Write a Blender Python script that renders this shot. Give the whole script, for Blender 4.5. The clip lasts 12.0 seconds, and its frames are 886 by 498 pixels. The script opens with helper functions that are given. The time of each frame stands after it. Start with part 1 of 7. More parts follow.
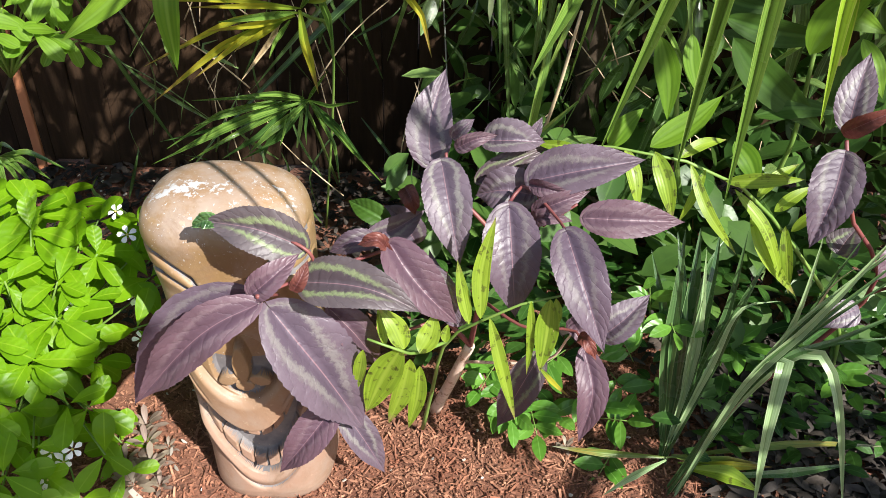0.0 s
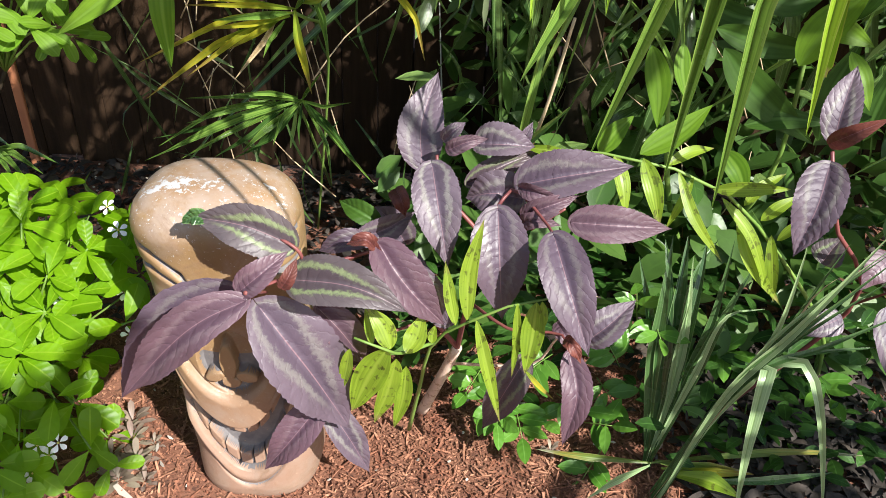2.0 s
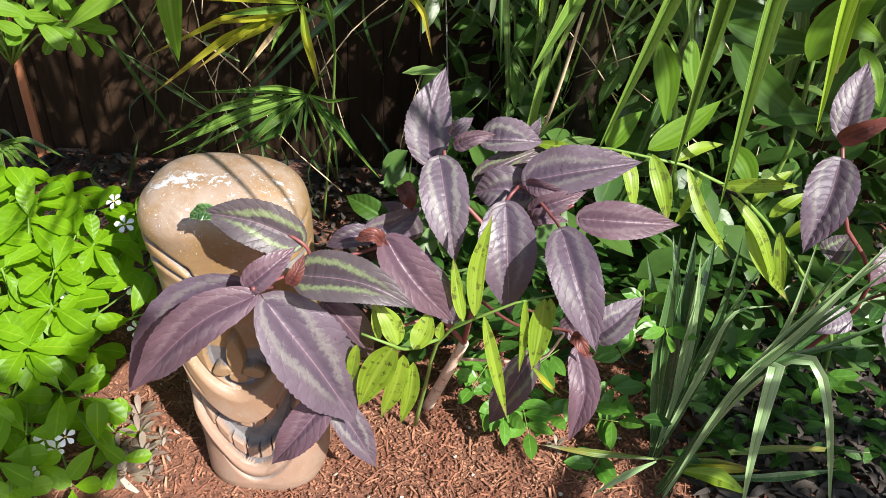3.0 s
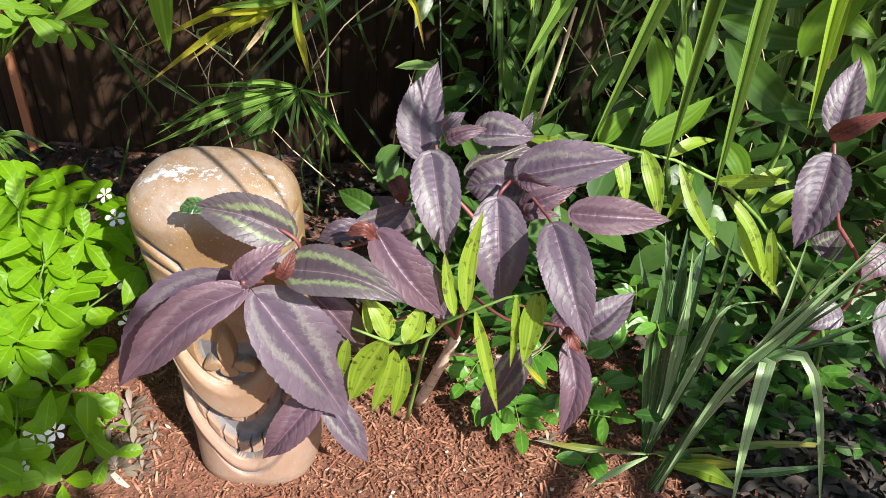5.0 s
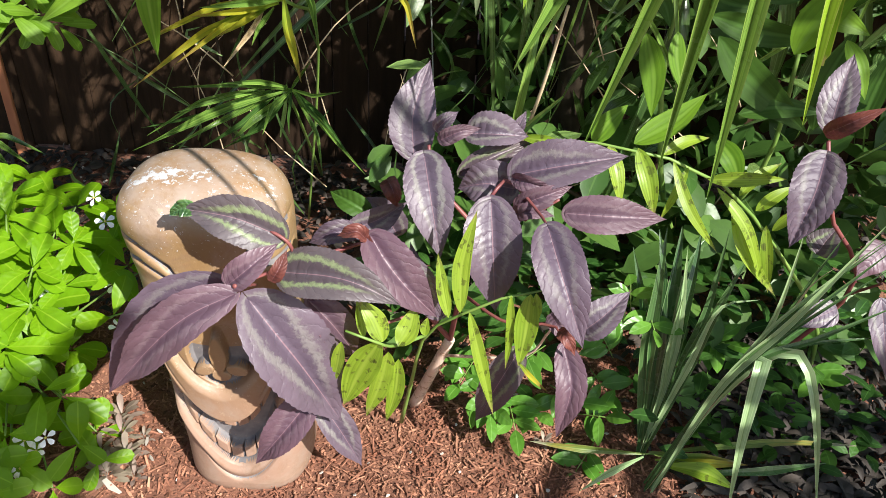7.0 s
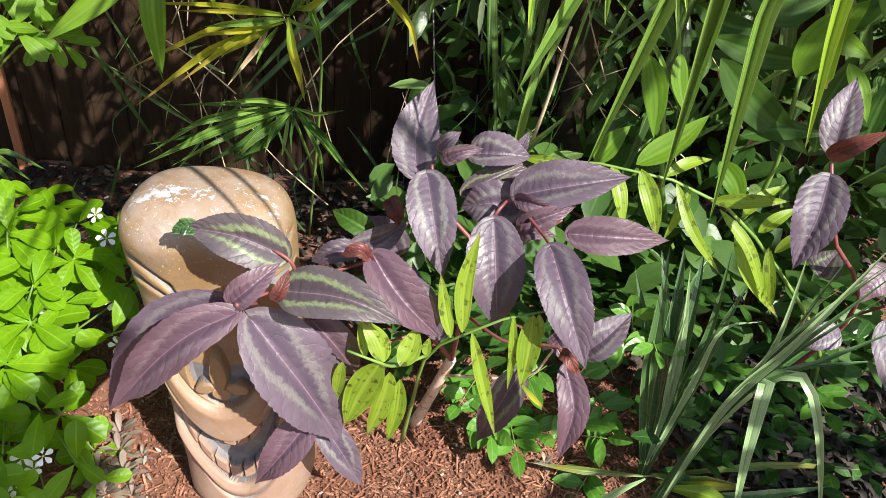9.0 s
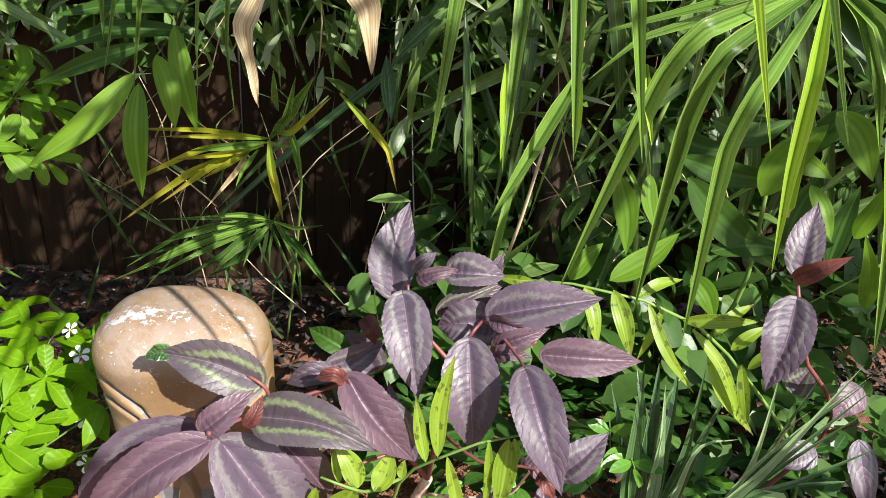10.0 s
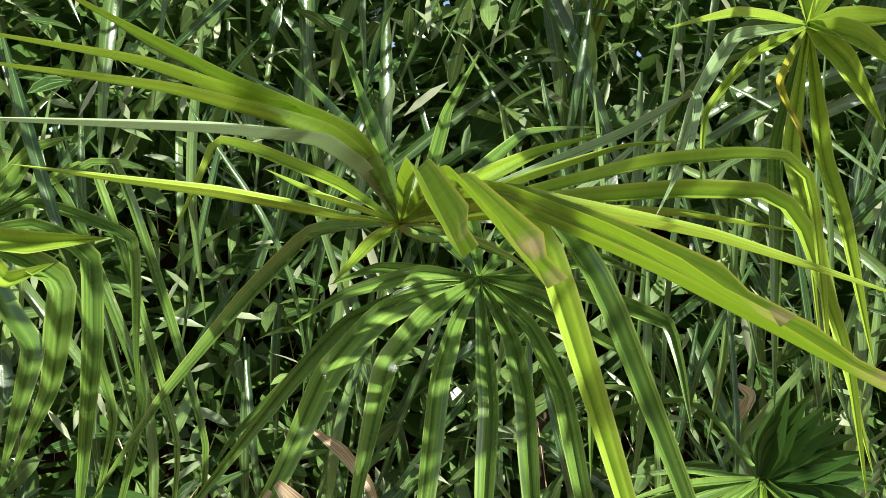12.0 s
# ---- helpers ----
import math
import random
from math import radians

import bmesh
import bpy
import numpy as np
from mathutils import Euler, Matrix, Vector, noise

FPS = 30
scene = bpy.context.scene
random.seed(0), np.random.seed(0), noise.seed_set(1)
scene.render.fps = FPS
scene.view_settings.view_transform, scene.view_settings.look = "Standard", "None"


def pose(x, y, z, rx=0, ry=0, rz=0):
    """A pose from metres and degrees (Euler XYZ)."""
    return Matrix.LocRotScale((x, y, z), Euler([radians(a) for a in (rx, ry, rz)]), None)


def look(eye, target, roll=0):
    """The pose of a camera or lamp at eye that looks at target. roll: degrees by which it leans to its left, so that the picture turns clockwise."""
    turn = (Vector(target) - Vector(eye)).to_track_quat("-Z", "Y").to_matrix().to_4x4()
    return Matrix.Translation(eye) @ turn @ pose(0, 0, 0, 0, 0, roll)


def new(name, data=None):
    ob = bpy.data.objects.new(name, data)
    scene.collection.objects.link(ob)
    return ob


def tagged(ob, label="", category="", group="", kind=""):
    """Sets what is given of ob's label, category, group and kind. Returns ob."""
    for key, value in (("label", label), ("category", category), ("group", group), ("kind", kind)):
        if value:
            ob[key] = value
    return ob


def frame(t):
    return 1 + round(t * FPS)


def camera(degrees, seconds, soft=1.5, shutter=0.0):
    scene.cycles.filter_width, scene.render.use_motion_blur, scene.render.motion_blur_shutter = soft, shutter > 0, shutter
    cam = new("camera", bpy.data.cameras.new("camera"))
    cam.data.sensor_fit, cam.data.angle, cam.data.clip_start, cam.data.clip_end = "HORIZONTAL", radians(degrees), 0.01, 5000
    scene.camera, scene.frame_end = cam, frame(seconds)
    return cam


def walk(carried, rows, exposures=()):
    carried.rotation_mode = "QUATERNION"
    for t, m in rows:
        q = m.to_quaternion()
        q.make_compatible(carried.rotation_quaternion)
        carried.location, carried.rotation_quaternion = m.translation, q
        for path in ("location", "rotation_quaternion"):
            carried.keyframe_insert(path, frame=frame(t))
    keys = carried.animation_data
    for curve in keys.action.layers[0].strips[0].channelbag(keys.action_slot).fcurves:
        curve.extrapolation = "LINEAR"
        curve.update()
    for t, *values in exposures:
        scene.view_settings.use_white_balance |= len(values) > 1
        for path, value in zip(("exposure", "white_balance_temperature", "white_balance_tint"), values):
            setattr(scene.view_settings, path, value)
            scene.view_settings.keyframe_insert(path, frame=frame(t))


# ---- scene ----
cam = camera(57.5, 12.0, soft=0.5)
PATH = [
    (0, (0.109, -0.013, 1.199), (0.076, 1.645, 0.082), 1.4),
    (0.5, (0.11, -0.011, 1.199), (0.08, 1.647, 0.082), 1.7),
    (1, (0.112, -0.016, 1.2), (0.085, 1.646, 0.088), 2.1),
    (1.5, (0.114, -0.027, 1.202), (0.09, 1.638, 0.094), 2.5),
    (2, (0.117, -0.023, 1.2), (0.099, 1.643, 0.093), 2.9),
    (2.5, (0.113, -0.02, 1.198), (0.094, 1.642, 0.086), 3.0),
    (3, (0.111, -0.019, 1.201), (0.085, 1.638, 0.08), 2.9),
    (5, (0.117, -0.018, 1.198), (0.103, 1.634, 0.07), 3.3),
    (5.5, (0.118, -0.02, 1.193), (0.118, 1.631, 0.064), 3.3),
    (6, (0.125, -0.016, 1.191), (0.131, 1.635, 0.062), 3.2),
    (6.5, (0.119, -0.009, 1.194), (0.127, 1.643, 0.066), 3.2),
    (7, (0.115, -0.008, 1.194), (0.12, 1.643, 0.066), 3.2),
    (9, (0.109, -0.004, 1.195), (0.115, 1.671, 0.103), 3.6),
    (9.5, (0.112, -0.001, 1.206), (0.13, 1.711, 0.172), 3.8),
    (10, (0.115, 0.01, 1.243), (0.153, 1.795, 0.343), 4.1),
    (10.5, (0.111, 0.008, 1.299), (0.163, 1.894, 0.635), 4.0),
    (11, (0.11, 0.004, 1.353), (0.172, 1.957, 0.925), 3.5),
    (11.5, (0.112, -0.004, 1.383), (0.18, 1.986, 1.187), 2.4),
    (12, (0.113, -0.015, 1.436), (0.188, 1.983, 1.42), 1.5),
]
walk(cam, [(t, look(eye, target, roll)) for t, eye, target, roll in PATH])

# ---------------------------------------------------------------- light
SUN_DIR = Vector((0.76, -0.94, 1.0)).normalized()
world = bpy.data.worlds.new("garden_sky")
scene.world = world
world.use_nodes = True
wn = world.node_tree
wn.nodes.clear()
w_sky = wn.nodes.new("ShaderNodeTexSky")
w_sky.sky_type = "NISHITA"
w_sky.sun_disc = False
w_sky.sun_elevation = math.asin(SUN_DIR.z)
w_sky.sun_rotation = math.atan2(SUN_DIR.x, SUN_DIR.y)
w_bg = wn.nodes.new("ShaderNodeBackground")
w_bg.inputs["Strength"].default_value = 0.088
w_out = wn.nodes.new("ShaderNodeOutputWorld")
wn.links.new(w_sky.outputs[0], w_bg.inputs[0])
wn.links.new(w_bg.outputs[0], w_out.inputs[0])

sun_data = bpy.data.lights.new("sun", "SUN")
sun_data.energy = 5.0
sun_data.angle = radians(0.53)
sun_data.color = (1.0, 0.965, 0.92)
sun = new("sun", sun_data)
sun.matrix_world = look(SUN_DIR * 20, (0, 0, 0))
scene.view_settings.exposure = 1.06


# ---------------------------------------------------------------- node helpers
def material(name):
    m = bpy.data.materials.new(name)
    m.use_nodes = True
    m.node_tree.nodes.clear()
    return m, m.node_tree


def plug(nt, socket, value):
    if isinstance(value, bpy.types.NodeSocket):
        nt.links.new(value, socket)
    elif isinstance(value, (tuple, list)) and len(value) == 3 and socket.type == "RGBA":
        socket.default_value = (*value, 1)
    else:
        socket.default_value = value


def node(nt, kind, **ins):
    n = nt.nodes.new(kind)
    for key, value in ins.items():
        plug(nt, n.inputs[key.replace("_", " ")], value)
    return n


def calc(nt, op, a, b=0.0, c=0.0, clamp=False):
    n = nt.nodes.new("ShaderNodeMath")
    n.operation = op
    n.use_clamp = clamp
    for i, v in enumerate((a, b, c)):
        plug(nt, n.inputs[i], v)
    return n.outputs[0]


def ramp(nt, x, lo, hi, a=0.0, b=1.0):
    n = nt.nodes.new("ShaderNodeMapRange")
    n.interpolation_type = "SMOOTHSTEP"
    for i, v in enumerate((x, lo, hi, a, b)):
        plug(nt, n.inputs[i], v)
    return n.outputs[0]


def mix(nt, f, a, b):
    n = nt.nodes.new("ShaderNodeMix")
    n.data_type = "RGBA"
    plug(nt, n.inputs[0], f)
    plug(nt, n.inputs[6], a)
    plug(nt, n.inputs[7], b)
    return n.outputs[2]


def noise_tex(nt, scale, detail=4.0, rough=0.55, coords=None, distort=0.0):
    n = node(nt, "ShaderNodeTexNoise", Scale=scale, Detail=detail, Roughness=rough, Distortion=distort)
    if coords is not None:
        nt.links.new(coords, n.inputs["Vector"])
    return n.outputs[0]


def finish(m, nt, colour, rough=0.5, bump=None, strength=0.3, dist=0.002, thin=0.0, thin_colour=None, spec=0.5):
    out = node(nt, "ShaderNodeOutputMaterial")
    p = node(nt, "ShaderNodeBsdfPrincipled")
    plug(nt, p.inputs["Base Color"], colour)
    plug(nt, p.inputs["Roughness"], rough)
    plug(nt, p.inputs["Specular IOR Level"], spec)
    shader = p.outputs[0]
    if bump is not None:
        b = node(nt, "ShaderNodeBump", Strength=strength, Distance=dist)
        nt.links.new(bump, b.inputs["Height"])
        nt.links.new(b.outputs[0], p.inputs["Normal"])
    if thin:
        tr = node(nt, "ShaderNodeBsdfTranslucent")
        plug(nt, tr.inputs["Color"], thin_colour if thin_colour is not None else colour)
        ms = node(nt, "ShaderNodeMixShader")
        plug(nt, ms.inputs[0], thin)
        nt.links.new(shader, ms.inputs[1])
        nt.links.new(tr.outputs[0], ms.inputs[2])
        shader = ms.outputs[0]
    nt.links.new(shader, out.inputs["Surface"])
    return m


def leaf_uv(nt):
    """Across the leaf (0 at the midrib, 1 at the margin), and along it."""
    uv = node(nt, "ShaderNodeUVMap")
    s = node(nt, "ShaderNodeSeparateXYZ")
    nt.links.new(uv.outputs[0], s.inputs[0])
    side = calc(nt, "ABSOLUTE", calc(nt, "MULTIPLY_ADD", s.outputs[0], 2.0, -1.0))
    return side, s.outputs[1], s.outputs[0]


def chance(nt, island=False):
    if island:
        return node(nt, "ShaderNodeNewGeometry").outputs["Random Per Island"]
    return node(nt, "ShaderNodeObjectInfo").outputs["Random"]


# ---------------------------------------------------------------- materials
def green_leaf(name, dark, light, rib=None, thin=0.35, rough=0.42, veins=0.0, stripes=0.0, tip=None, spots=None, island=False, spec=0.5, streak=None, margin=None, grain=0.0, skew=1.0, end=None):
    m, nt = material(name)
    side, along, across = leaf_uv(nt)
    obj = node(nt, "ShaderNodeTexCoord").outputs["Object"]
    c = mix(nt, calc(nt, "POWER", chance(nt, island), skew), dark, light)
    blotch = noise_tex(nt, 22.0, 3.0, 0.6, obj)
    c = mix(nt, ramp(nt, blotch, 0.35, 0.75, 0.0, 0.45), c, tuple(0.6 * v for v in dark))
    if tip:
        edge = calc(nt, "ADD", along, calc(nt, "MULTIPLY", calc(nt, "SUBTRACT", blotch, 0.5), 0.5))
        c = mix(nt, ramp(nt, edge, tip[1], tip[2]), c, tip[0])
        if end:
            c = mix(nt, ramp(nt, edge, end[1], end[2]), c, end[0])
    if spots:
        sp = noise_tex(nt, spots[1], 3.0, 0.6, obj)
        c = mix(nt, ramp(nt, sp, spots[2], spots[2] + 0.06), c, spots[0])
    if streak:
        cv = node(nt, "ShaderNodeCombineXYZ", X=calc(nt, "MULTIPLY", across, 16.0), Y=calc(nt, "MULTIPLY", along, 2.2), Z=calc(nt, "MULTIPLY", chance(nt, island), 9.0))
        st = noise_tex(nt, 1.0, 3.0, 0.6, cv.outputs[0])
        c = mix(nt, ramp(nt, st, 0.47, 0.54, 0.0, 0.85), c, streak)
    if grain:
        gv = node(nt, "ShaderNodeCombineXYZ", X=calc(nt, "MULTIPLY", across, 11.0), Y=calc(nt, "MULTIPLY", along, 1.1), Z=calc(nt, "MULTIPLY", chance(nt, island), 37.0))
        gr = noise_tex(nt, 1.0, 4.0, 0.65, gv.outputs[0])
        c = mix(nt, ramp(nt, gr, 0.40, 0.70, 0.0, grain), c, tuple(0.55 * v for v in dark))
        c = mix(nt, ramp(nt, gr, 0.48, 0.30, 0.0, grain), c, tuple(1.35 * v for v in light))
    if margin:
        c = mix(nt, ramp(nt, side, 0.84, 0.97, 0.0, 0.9), c, margin)
    if rib:
        c = mix(nt, ramp(nt, side, 0.04, 0.22 if stripes else 0.10, 0.9, 0.0), c, rib)
    height = noise_tex(nt, 90.0, 3.0, 0.6, obj)
    if veins:
        v = calc(nt, "SINE", calc(nt, "MULTIPLY", calc(nt, "SUBTRACT", along, calc(nt, "MULTIPLY", side, 0.16)), veins))
        height = calc(nt, "ADD", calc(nt, "MULTIPLY", height, 0.4), calc(nt, "MULTIPLY", v, 0.35))
    if stripes:
        s = calc(nt, "SINE", calc(nt, "MULTIPLY", across, stripes))
        c = mix(nt, calc(nt, "MULTIPLY_ADD", s, 0.09, 0.09), c, tuple(1.4 * v for v in light))
        height = calc(nt, "ADD", calc(nt, "MULTIPLY", height, 0.5), calc(nt, "MULTIPLY", s, 0.10))
    glow = mix(nt, 0.5, c, tuple(min(1.0, 1.5 * v) for v in light))
    r = ramp(nt, blotch, 0.3, 0.8, rough - 0.08, rough + 0.14)
    return finish(m, nt, c, r, height, 0.35, 0.0015, thin, glow, spec)


def purple_leaf_mat(name, base, margin, band, band_amount):
    m, nt = material(name)
    side, along, across = leaf_uv(nt)
    obj = node(nt, "ShaderNodeTexCoord").outputs["Object"]
    rnd = chance(nt)
    n1 = noise_tex(nt, 130.0, 5.0, 0.7, obj)
    n2 = noise_tex(nt, 16.0, 3.0, 0.5, obj)
    c = mix(nt, rnd, base, margin)
    c = mix(nt, ramp(nt, n2, 0.38, 0.72, 0.0, 0.55), c, tuple(0.55 * v for v in base))
    # side veins: fine furrows with the blade swelling a little between them
    run = calc(nt, "MULTIPLY", calc(nt, "SUBTRACT", along, calc(nt, "MULTIPLY", calc(nt, "POWER", side, 1.4), 0.24)), 26.0)
    run = calc(nt, "ADD", run, calc(nt, "MULTIPLY", noise_tex(nt, 30.0, 3.0, 0.6, obj), 6.0))
    swell = calc(nt, "POWER", calc(nt, "ABSOLUTE", calc(nt, "SINE", run)), 0.45)
    # pale chevron: a ragged band on each side that runs in from the margin to the midrib
    centre = calc(nt, "MULTIPLY_ADD", along, -0.62, 0.72)
    centre = calc(nt, "ADD", centre, calc(nt, "MULTIPLY", calc(nt, "SUBTRACT", n1, 0.5), 0.55))
    centre = calc(nt, "ADD", centre, calc(nt, "MULTIPLY", calc(nt, "SUBTRACT", n2, 0.5), 0.5))
    off = calc(nt, "ABSOLUTE", calc(nt, "SUBTRACT", side, centre))
    b = calc(nt, "MULTIPLY", ramp(nt, off, 0.01, 0.19, 1.0, 0.0), ramp(nt, along, 0.50, 0.85, 1.0, 0.0))
    b = calc(nt, "MULTIPLY", b, calc(nt, "MULTIPLY", calc(nt, "MULTIPLY_ADD", rnd, 0.7, 0.45), band_amount), clamp=True)
    # the heart of the leaf, inside the chevron, is a darker slate purple
    heart = calc(nt, "MULTIPLY", ramp(nt, calc(nt, "SUBTRACT", side, centre), -0.16, 0.02, 1.0, 0.0), ramp(nt, along, 0.55, 0.92, 1.0, 0.0))
    c = mix(nt, calc(nt, "MULTIPLY", heart, 0.40), c, (0.55 * base[0], 0.58 * base[1], 0.72 * base[2]))
    c = mix(nt, b, c, band)
    c = mix(nt, ramp(nt, swell, 0.0, 0.42, 0.15, 0.0), c, tuple(0.45 * v for v in base))
    c = mix(nt, ramp(nt, n1, 0.62, 0.75, 0.0, 0.25), c, (0.24, 0.20, 0.21))
    c = mix(nt, ramp(nt, side, 0.006, 0.030, 0.6, 0.0), c, (0.27, 0.15, 0.17))
    h = calc(nt, "ADD", calc(nt, "MULTIPLY", n1, 0.45), calc(nt, "ADD", calc(nt, "MULTIPLY", swell, 0.8), calc(nt, "MULTIPLY", noise_tex(nt, 55.0, 4.0, 0.6, obj), 1.2)))
    return finish(m, nt, c, ramp(nt, n2, 0.3, 0.7, 0.42, 0.58), h, 0.75, 0.0010, 0.10, (0.26, 0.05, 0.06), 0.5)


def plain_mat(name, a, b, scale, rough, bump_scale, strength, dist, c=None, island=None, stretch=None, spec=0.4):
    m, nt = material(name)
    obj = node(nt, "ShaderNodeTexCoord").outputs["Object"]
    if stretch:
        mp = node(nt, "ShaderNodeMapping")
        nt.links.new(obj, mp.inputs[0])
        mp.inputs["Scale"].default_value = stretch
        obj = mp.outputs[0]
    n1 = noise_tex(nt, scale, 5.0, 0.6, obj)
    col = mix(nt, ramp(nt, n1, 0.3, 0.7), a, b)
    if c:
        col = mix(nt, ramp(nt, noise_tex(nt, scale * 5.3, 3.0, 0.6, obj), 0.52, 0.68, 0.0, 0.8), col, c)
    if island is not None:
        k = chance(nt, island)
        col = mix(nt, calc(nt, "MULTIPLY", k, 0.75), col, tuple(0.26 * v for v in a))
    h = noise_tex(nt, bump_scale, 6.0, 0.65, obj)
    return finish(m, nt, col, rough, h, strength, dist, spec=spec)


PURPLE = purple_leaf_mat("purple_leaf", (0.098, 0.068, 0.092), (0.136, 0.104, 0.130), (0.27, 0.27, 0.23), 0.50)
PURPLE_GREEN = purple_leaf_mat("purple_leaf_green_band", (0.082, 0.054, 0.064), (0.098, 0.082, 0.086), (0.20, 0.25, 0.12), 0.80)
PURPLE_YOUNG = purple_leaf_mat("young_red_leaf", (0.108, 0.060, 0.078), (0.138, 0.082, 0.102), (0.22, 0.17, 0.18), 0.30)
RED_BROWN = purple_leaf_mat("red_brown_leaf", (0.13, 0.036, 0.028), (0.17, 0.052, 0.038), (0.22, 0.08, 0.06), 0.25)
CHOISYA = green_leaf("bright_shrub_leaf", (0.120, 0.265, 0.004), (0.200, 0.385, 0.009), (0.23, 0.39, 0.02), 0.42, 0.42, veins=34, spec=0.25)
# dark counterpart of BROAD: the shade on these leaflets is put into the colour
SHADE_LEAF = green_leaf("shade_toned_leaflet", (0.030, 0.078, 0.010), (0.052, 0.115, 0.016), (0.07, 0.15, 0.03), 0.28, 0.50, veins=30, stripes=30.0, spec=0.22, grain=0.35)
BLADE = green_leaf("palm_blade", (0.068, 0.142, 0.020), (0.190, 0.325, 0.058), (0.036, 0.085, 0.014), 0.24, 0.24, stripes=26.0, spec=0.8, grain=0.6, margin=(0.26, 0.37, 0.08))
BLADE_BRIGHT = green_leaf("bright_palm_blade", (0.215, 0.355, 0.026), (0.345, 0.500, 0.052), (0.085, 0.16, 0.02), 0.30, 0.28, stripes=26.0, grain=0.40, margin=(0.40, 0.45, 0.13), tip=((0.34, 0.26, 0.06), 0.98, 1.12))
BLADE_CUT = green_leaf("bright_cut_blade", (0.125, 0.230, 0.010), (0.180, 0.300, 0.014), (0.09, 0.15, 0.02), 0.36, 0.36, stripes=24.0, grain=0.7, margin=(0.34, 0.30, 0.05), spots=((0.26, 0.15, 0.06), 34.0, 0.64), tip=((0.42, 0.30, 0.16), 0.94, 1.02))
BLADE_YELLOW = green_leaf("yellowing_palm_blade", (0.16, 0.26, 0.02), (0.24, 0.33, 0.03), (0.30, 0.34, 0.04), 0.38, 0.45, stripes=40.0, tip=((0.46, 0.40, 0.025), 0.20, 0.50), grain=0.4, end=((0.27, 0.12, 0.04), 0.58, 0.85))
BLADE_DRY = green_leaf("dry_palm_blade", (0.52, 0.40, 0.22), (0.66, 0.54, 0.34), (0.36, 0.25, 0.12), 0.30, 0.6, stripes=46.0, streak=(0.16, 0.095, 0.05), grain=0.7)
# BLADE again in darker greens, with shade held in the colour
BLADE_DARK = green_leaf("shade_toned_palm_blade", (0.036, 0.095, 0.016), (0.060, 0.135, 0.024), (0.10, 0.19, 0.04), 0.3, 0.42, stripes=50.0, grain=0.4)
STRAP = green_leaf("strap_leaf", (0.030, 0.080, 0.022), (0.080, 0.160, 0.050), (0.07, 0.13, 0.05), 0.25, 0.26, stripes=34.0, spec=0.7, grain=0.5, margin=(0.16, 0.25, 0.10))
# pale copy of STRAP: sunlight on the leaf is put into its colour
STRAP_PALE = green_leaf("sun_toned_strap_leaf", (0.23, 0.35, 0.15), (0.33, 0.46, 0.23), (0.18, 0.28, 0.10), 0.28, 0.34, stripes=34.0, grain=0.4, margin=(0.40, 0.50, 0.28))
STRAP_OLD = green_leaf("old_strap_leaf", (0.110, 0.175, 0.030), (0.190, 0.270, 0.060), (0.13, 0.20, 0.05), 0.28, 0.36, stripes=34.0, grain=0.6, tip=((0.30, 0.23, 0.05), 0.45, 0.75), end=((0.42, 0.36, 0.29), 0.80, 0.92), margin=(0.28, 0.26, 0.10))
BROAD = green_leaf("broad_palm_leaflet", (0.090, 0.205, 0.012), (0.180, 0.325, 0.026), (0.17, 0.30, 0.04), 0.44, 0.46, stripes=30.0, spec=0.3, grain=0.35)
LIME = green_leaf("lime_palm_leaflet", (0.20, 0.33, 0.022), (0.31, 0.43, 0.042), (0.30, 0.42, 0.05), 0.44, 0.42, stripes=40.0, spots=((0.045, 0.04, 0.012), 75.0, 0.575), tip=((0.30, 0.20, 0.10), 0.86, 1.0), grain=0.55)
JASMINE = green_leaf("ground_cover_leaf", (0.074, 0.205, 0.022), (0.135, 0.300, 0.040), (0.15, 0.32, 0.06), 0.32, 0.36, veins=26, spec=0.4)
# darkened JASMINE: shade low in the bed is painted into these leaves
COVER = green_leaf("shade_toned_ground_cover", (0.016, 0.050, 0.010), (0.050, 0.125, 0.020), (0.06, 0.15, 0.03), 0.28, 0.44, veins=26, island=True, spec=0.22)
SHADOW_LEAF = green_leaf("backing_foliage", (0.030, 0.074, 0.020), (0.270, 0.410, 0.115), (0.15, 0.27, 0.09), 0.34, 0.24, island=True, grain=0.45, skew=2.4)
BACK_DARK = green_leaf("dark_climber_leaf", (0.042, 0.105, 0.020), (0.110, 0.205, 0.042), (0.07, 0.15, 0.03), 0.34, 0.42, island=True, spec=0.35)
HEDGE_LEAF = green_leaf("hedge_leaf", (0.050, 0.125, 0.028), (0.220, 0.350, 0.095), (0.12, 0.22, 0.07), 0.36, 0.26, island=True, skew=1.6)
# blade greens raised so the colour itself looks sunlit
SUNLIT_BLADE = green_leaf("sun_toned_narrow_blade", (0.13, 0.26, 0.045), (0.32, 0.46, 0.10), (0.10, 0.20, 0.04), 0.40, 0.28, island=True, grain=0.4)
# paler than any leaf here: sun flecks of the thicket painted as leaf colour
SLIVER = green_leaf("sun_toned_sliver", (0.16, 0.26, 0.09), (0.46, 0.50, 0.32), None, 0.35, 0.26, island=True)
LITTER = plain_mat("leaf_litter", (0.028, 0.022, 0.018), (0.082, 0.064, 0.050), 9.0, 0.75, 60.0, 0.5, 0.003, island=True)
MULCH = plain_mat("bark_chip", (0.29, 0.105, 0.058), (0.52, 0.265, 0.160), 14.0, 0.85, 120.0, 0.7, 0.003, (0.15, 0.055, 0.032), island=True)
SOIL = plain_mat("mulched_soil", (0.16, 0.066, 0.040), (0.26, 0.118, 0.072), 12.0, 0.95, 160.0, 1.0, 0.006, (0.06, 0.028, 0.018))
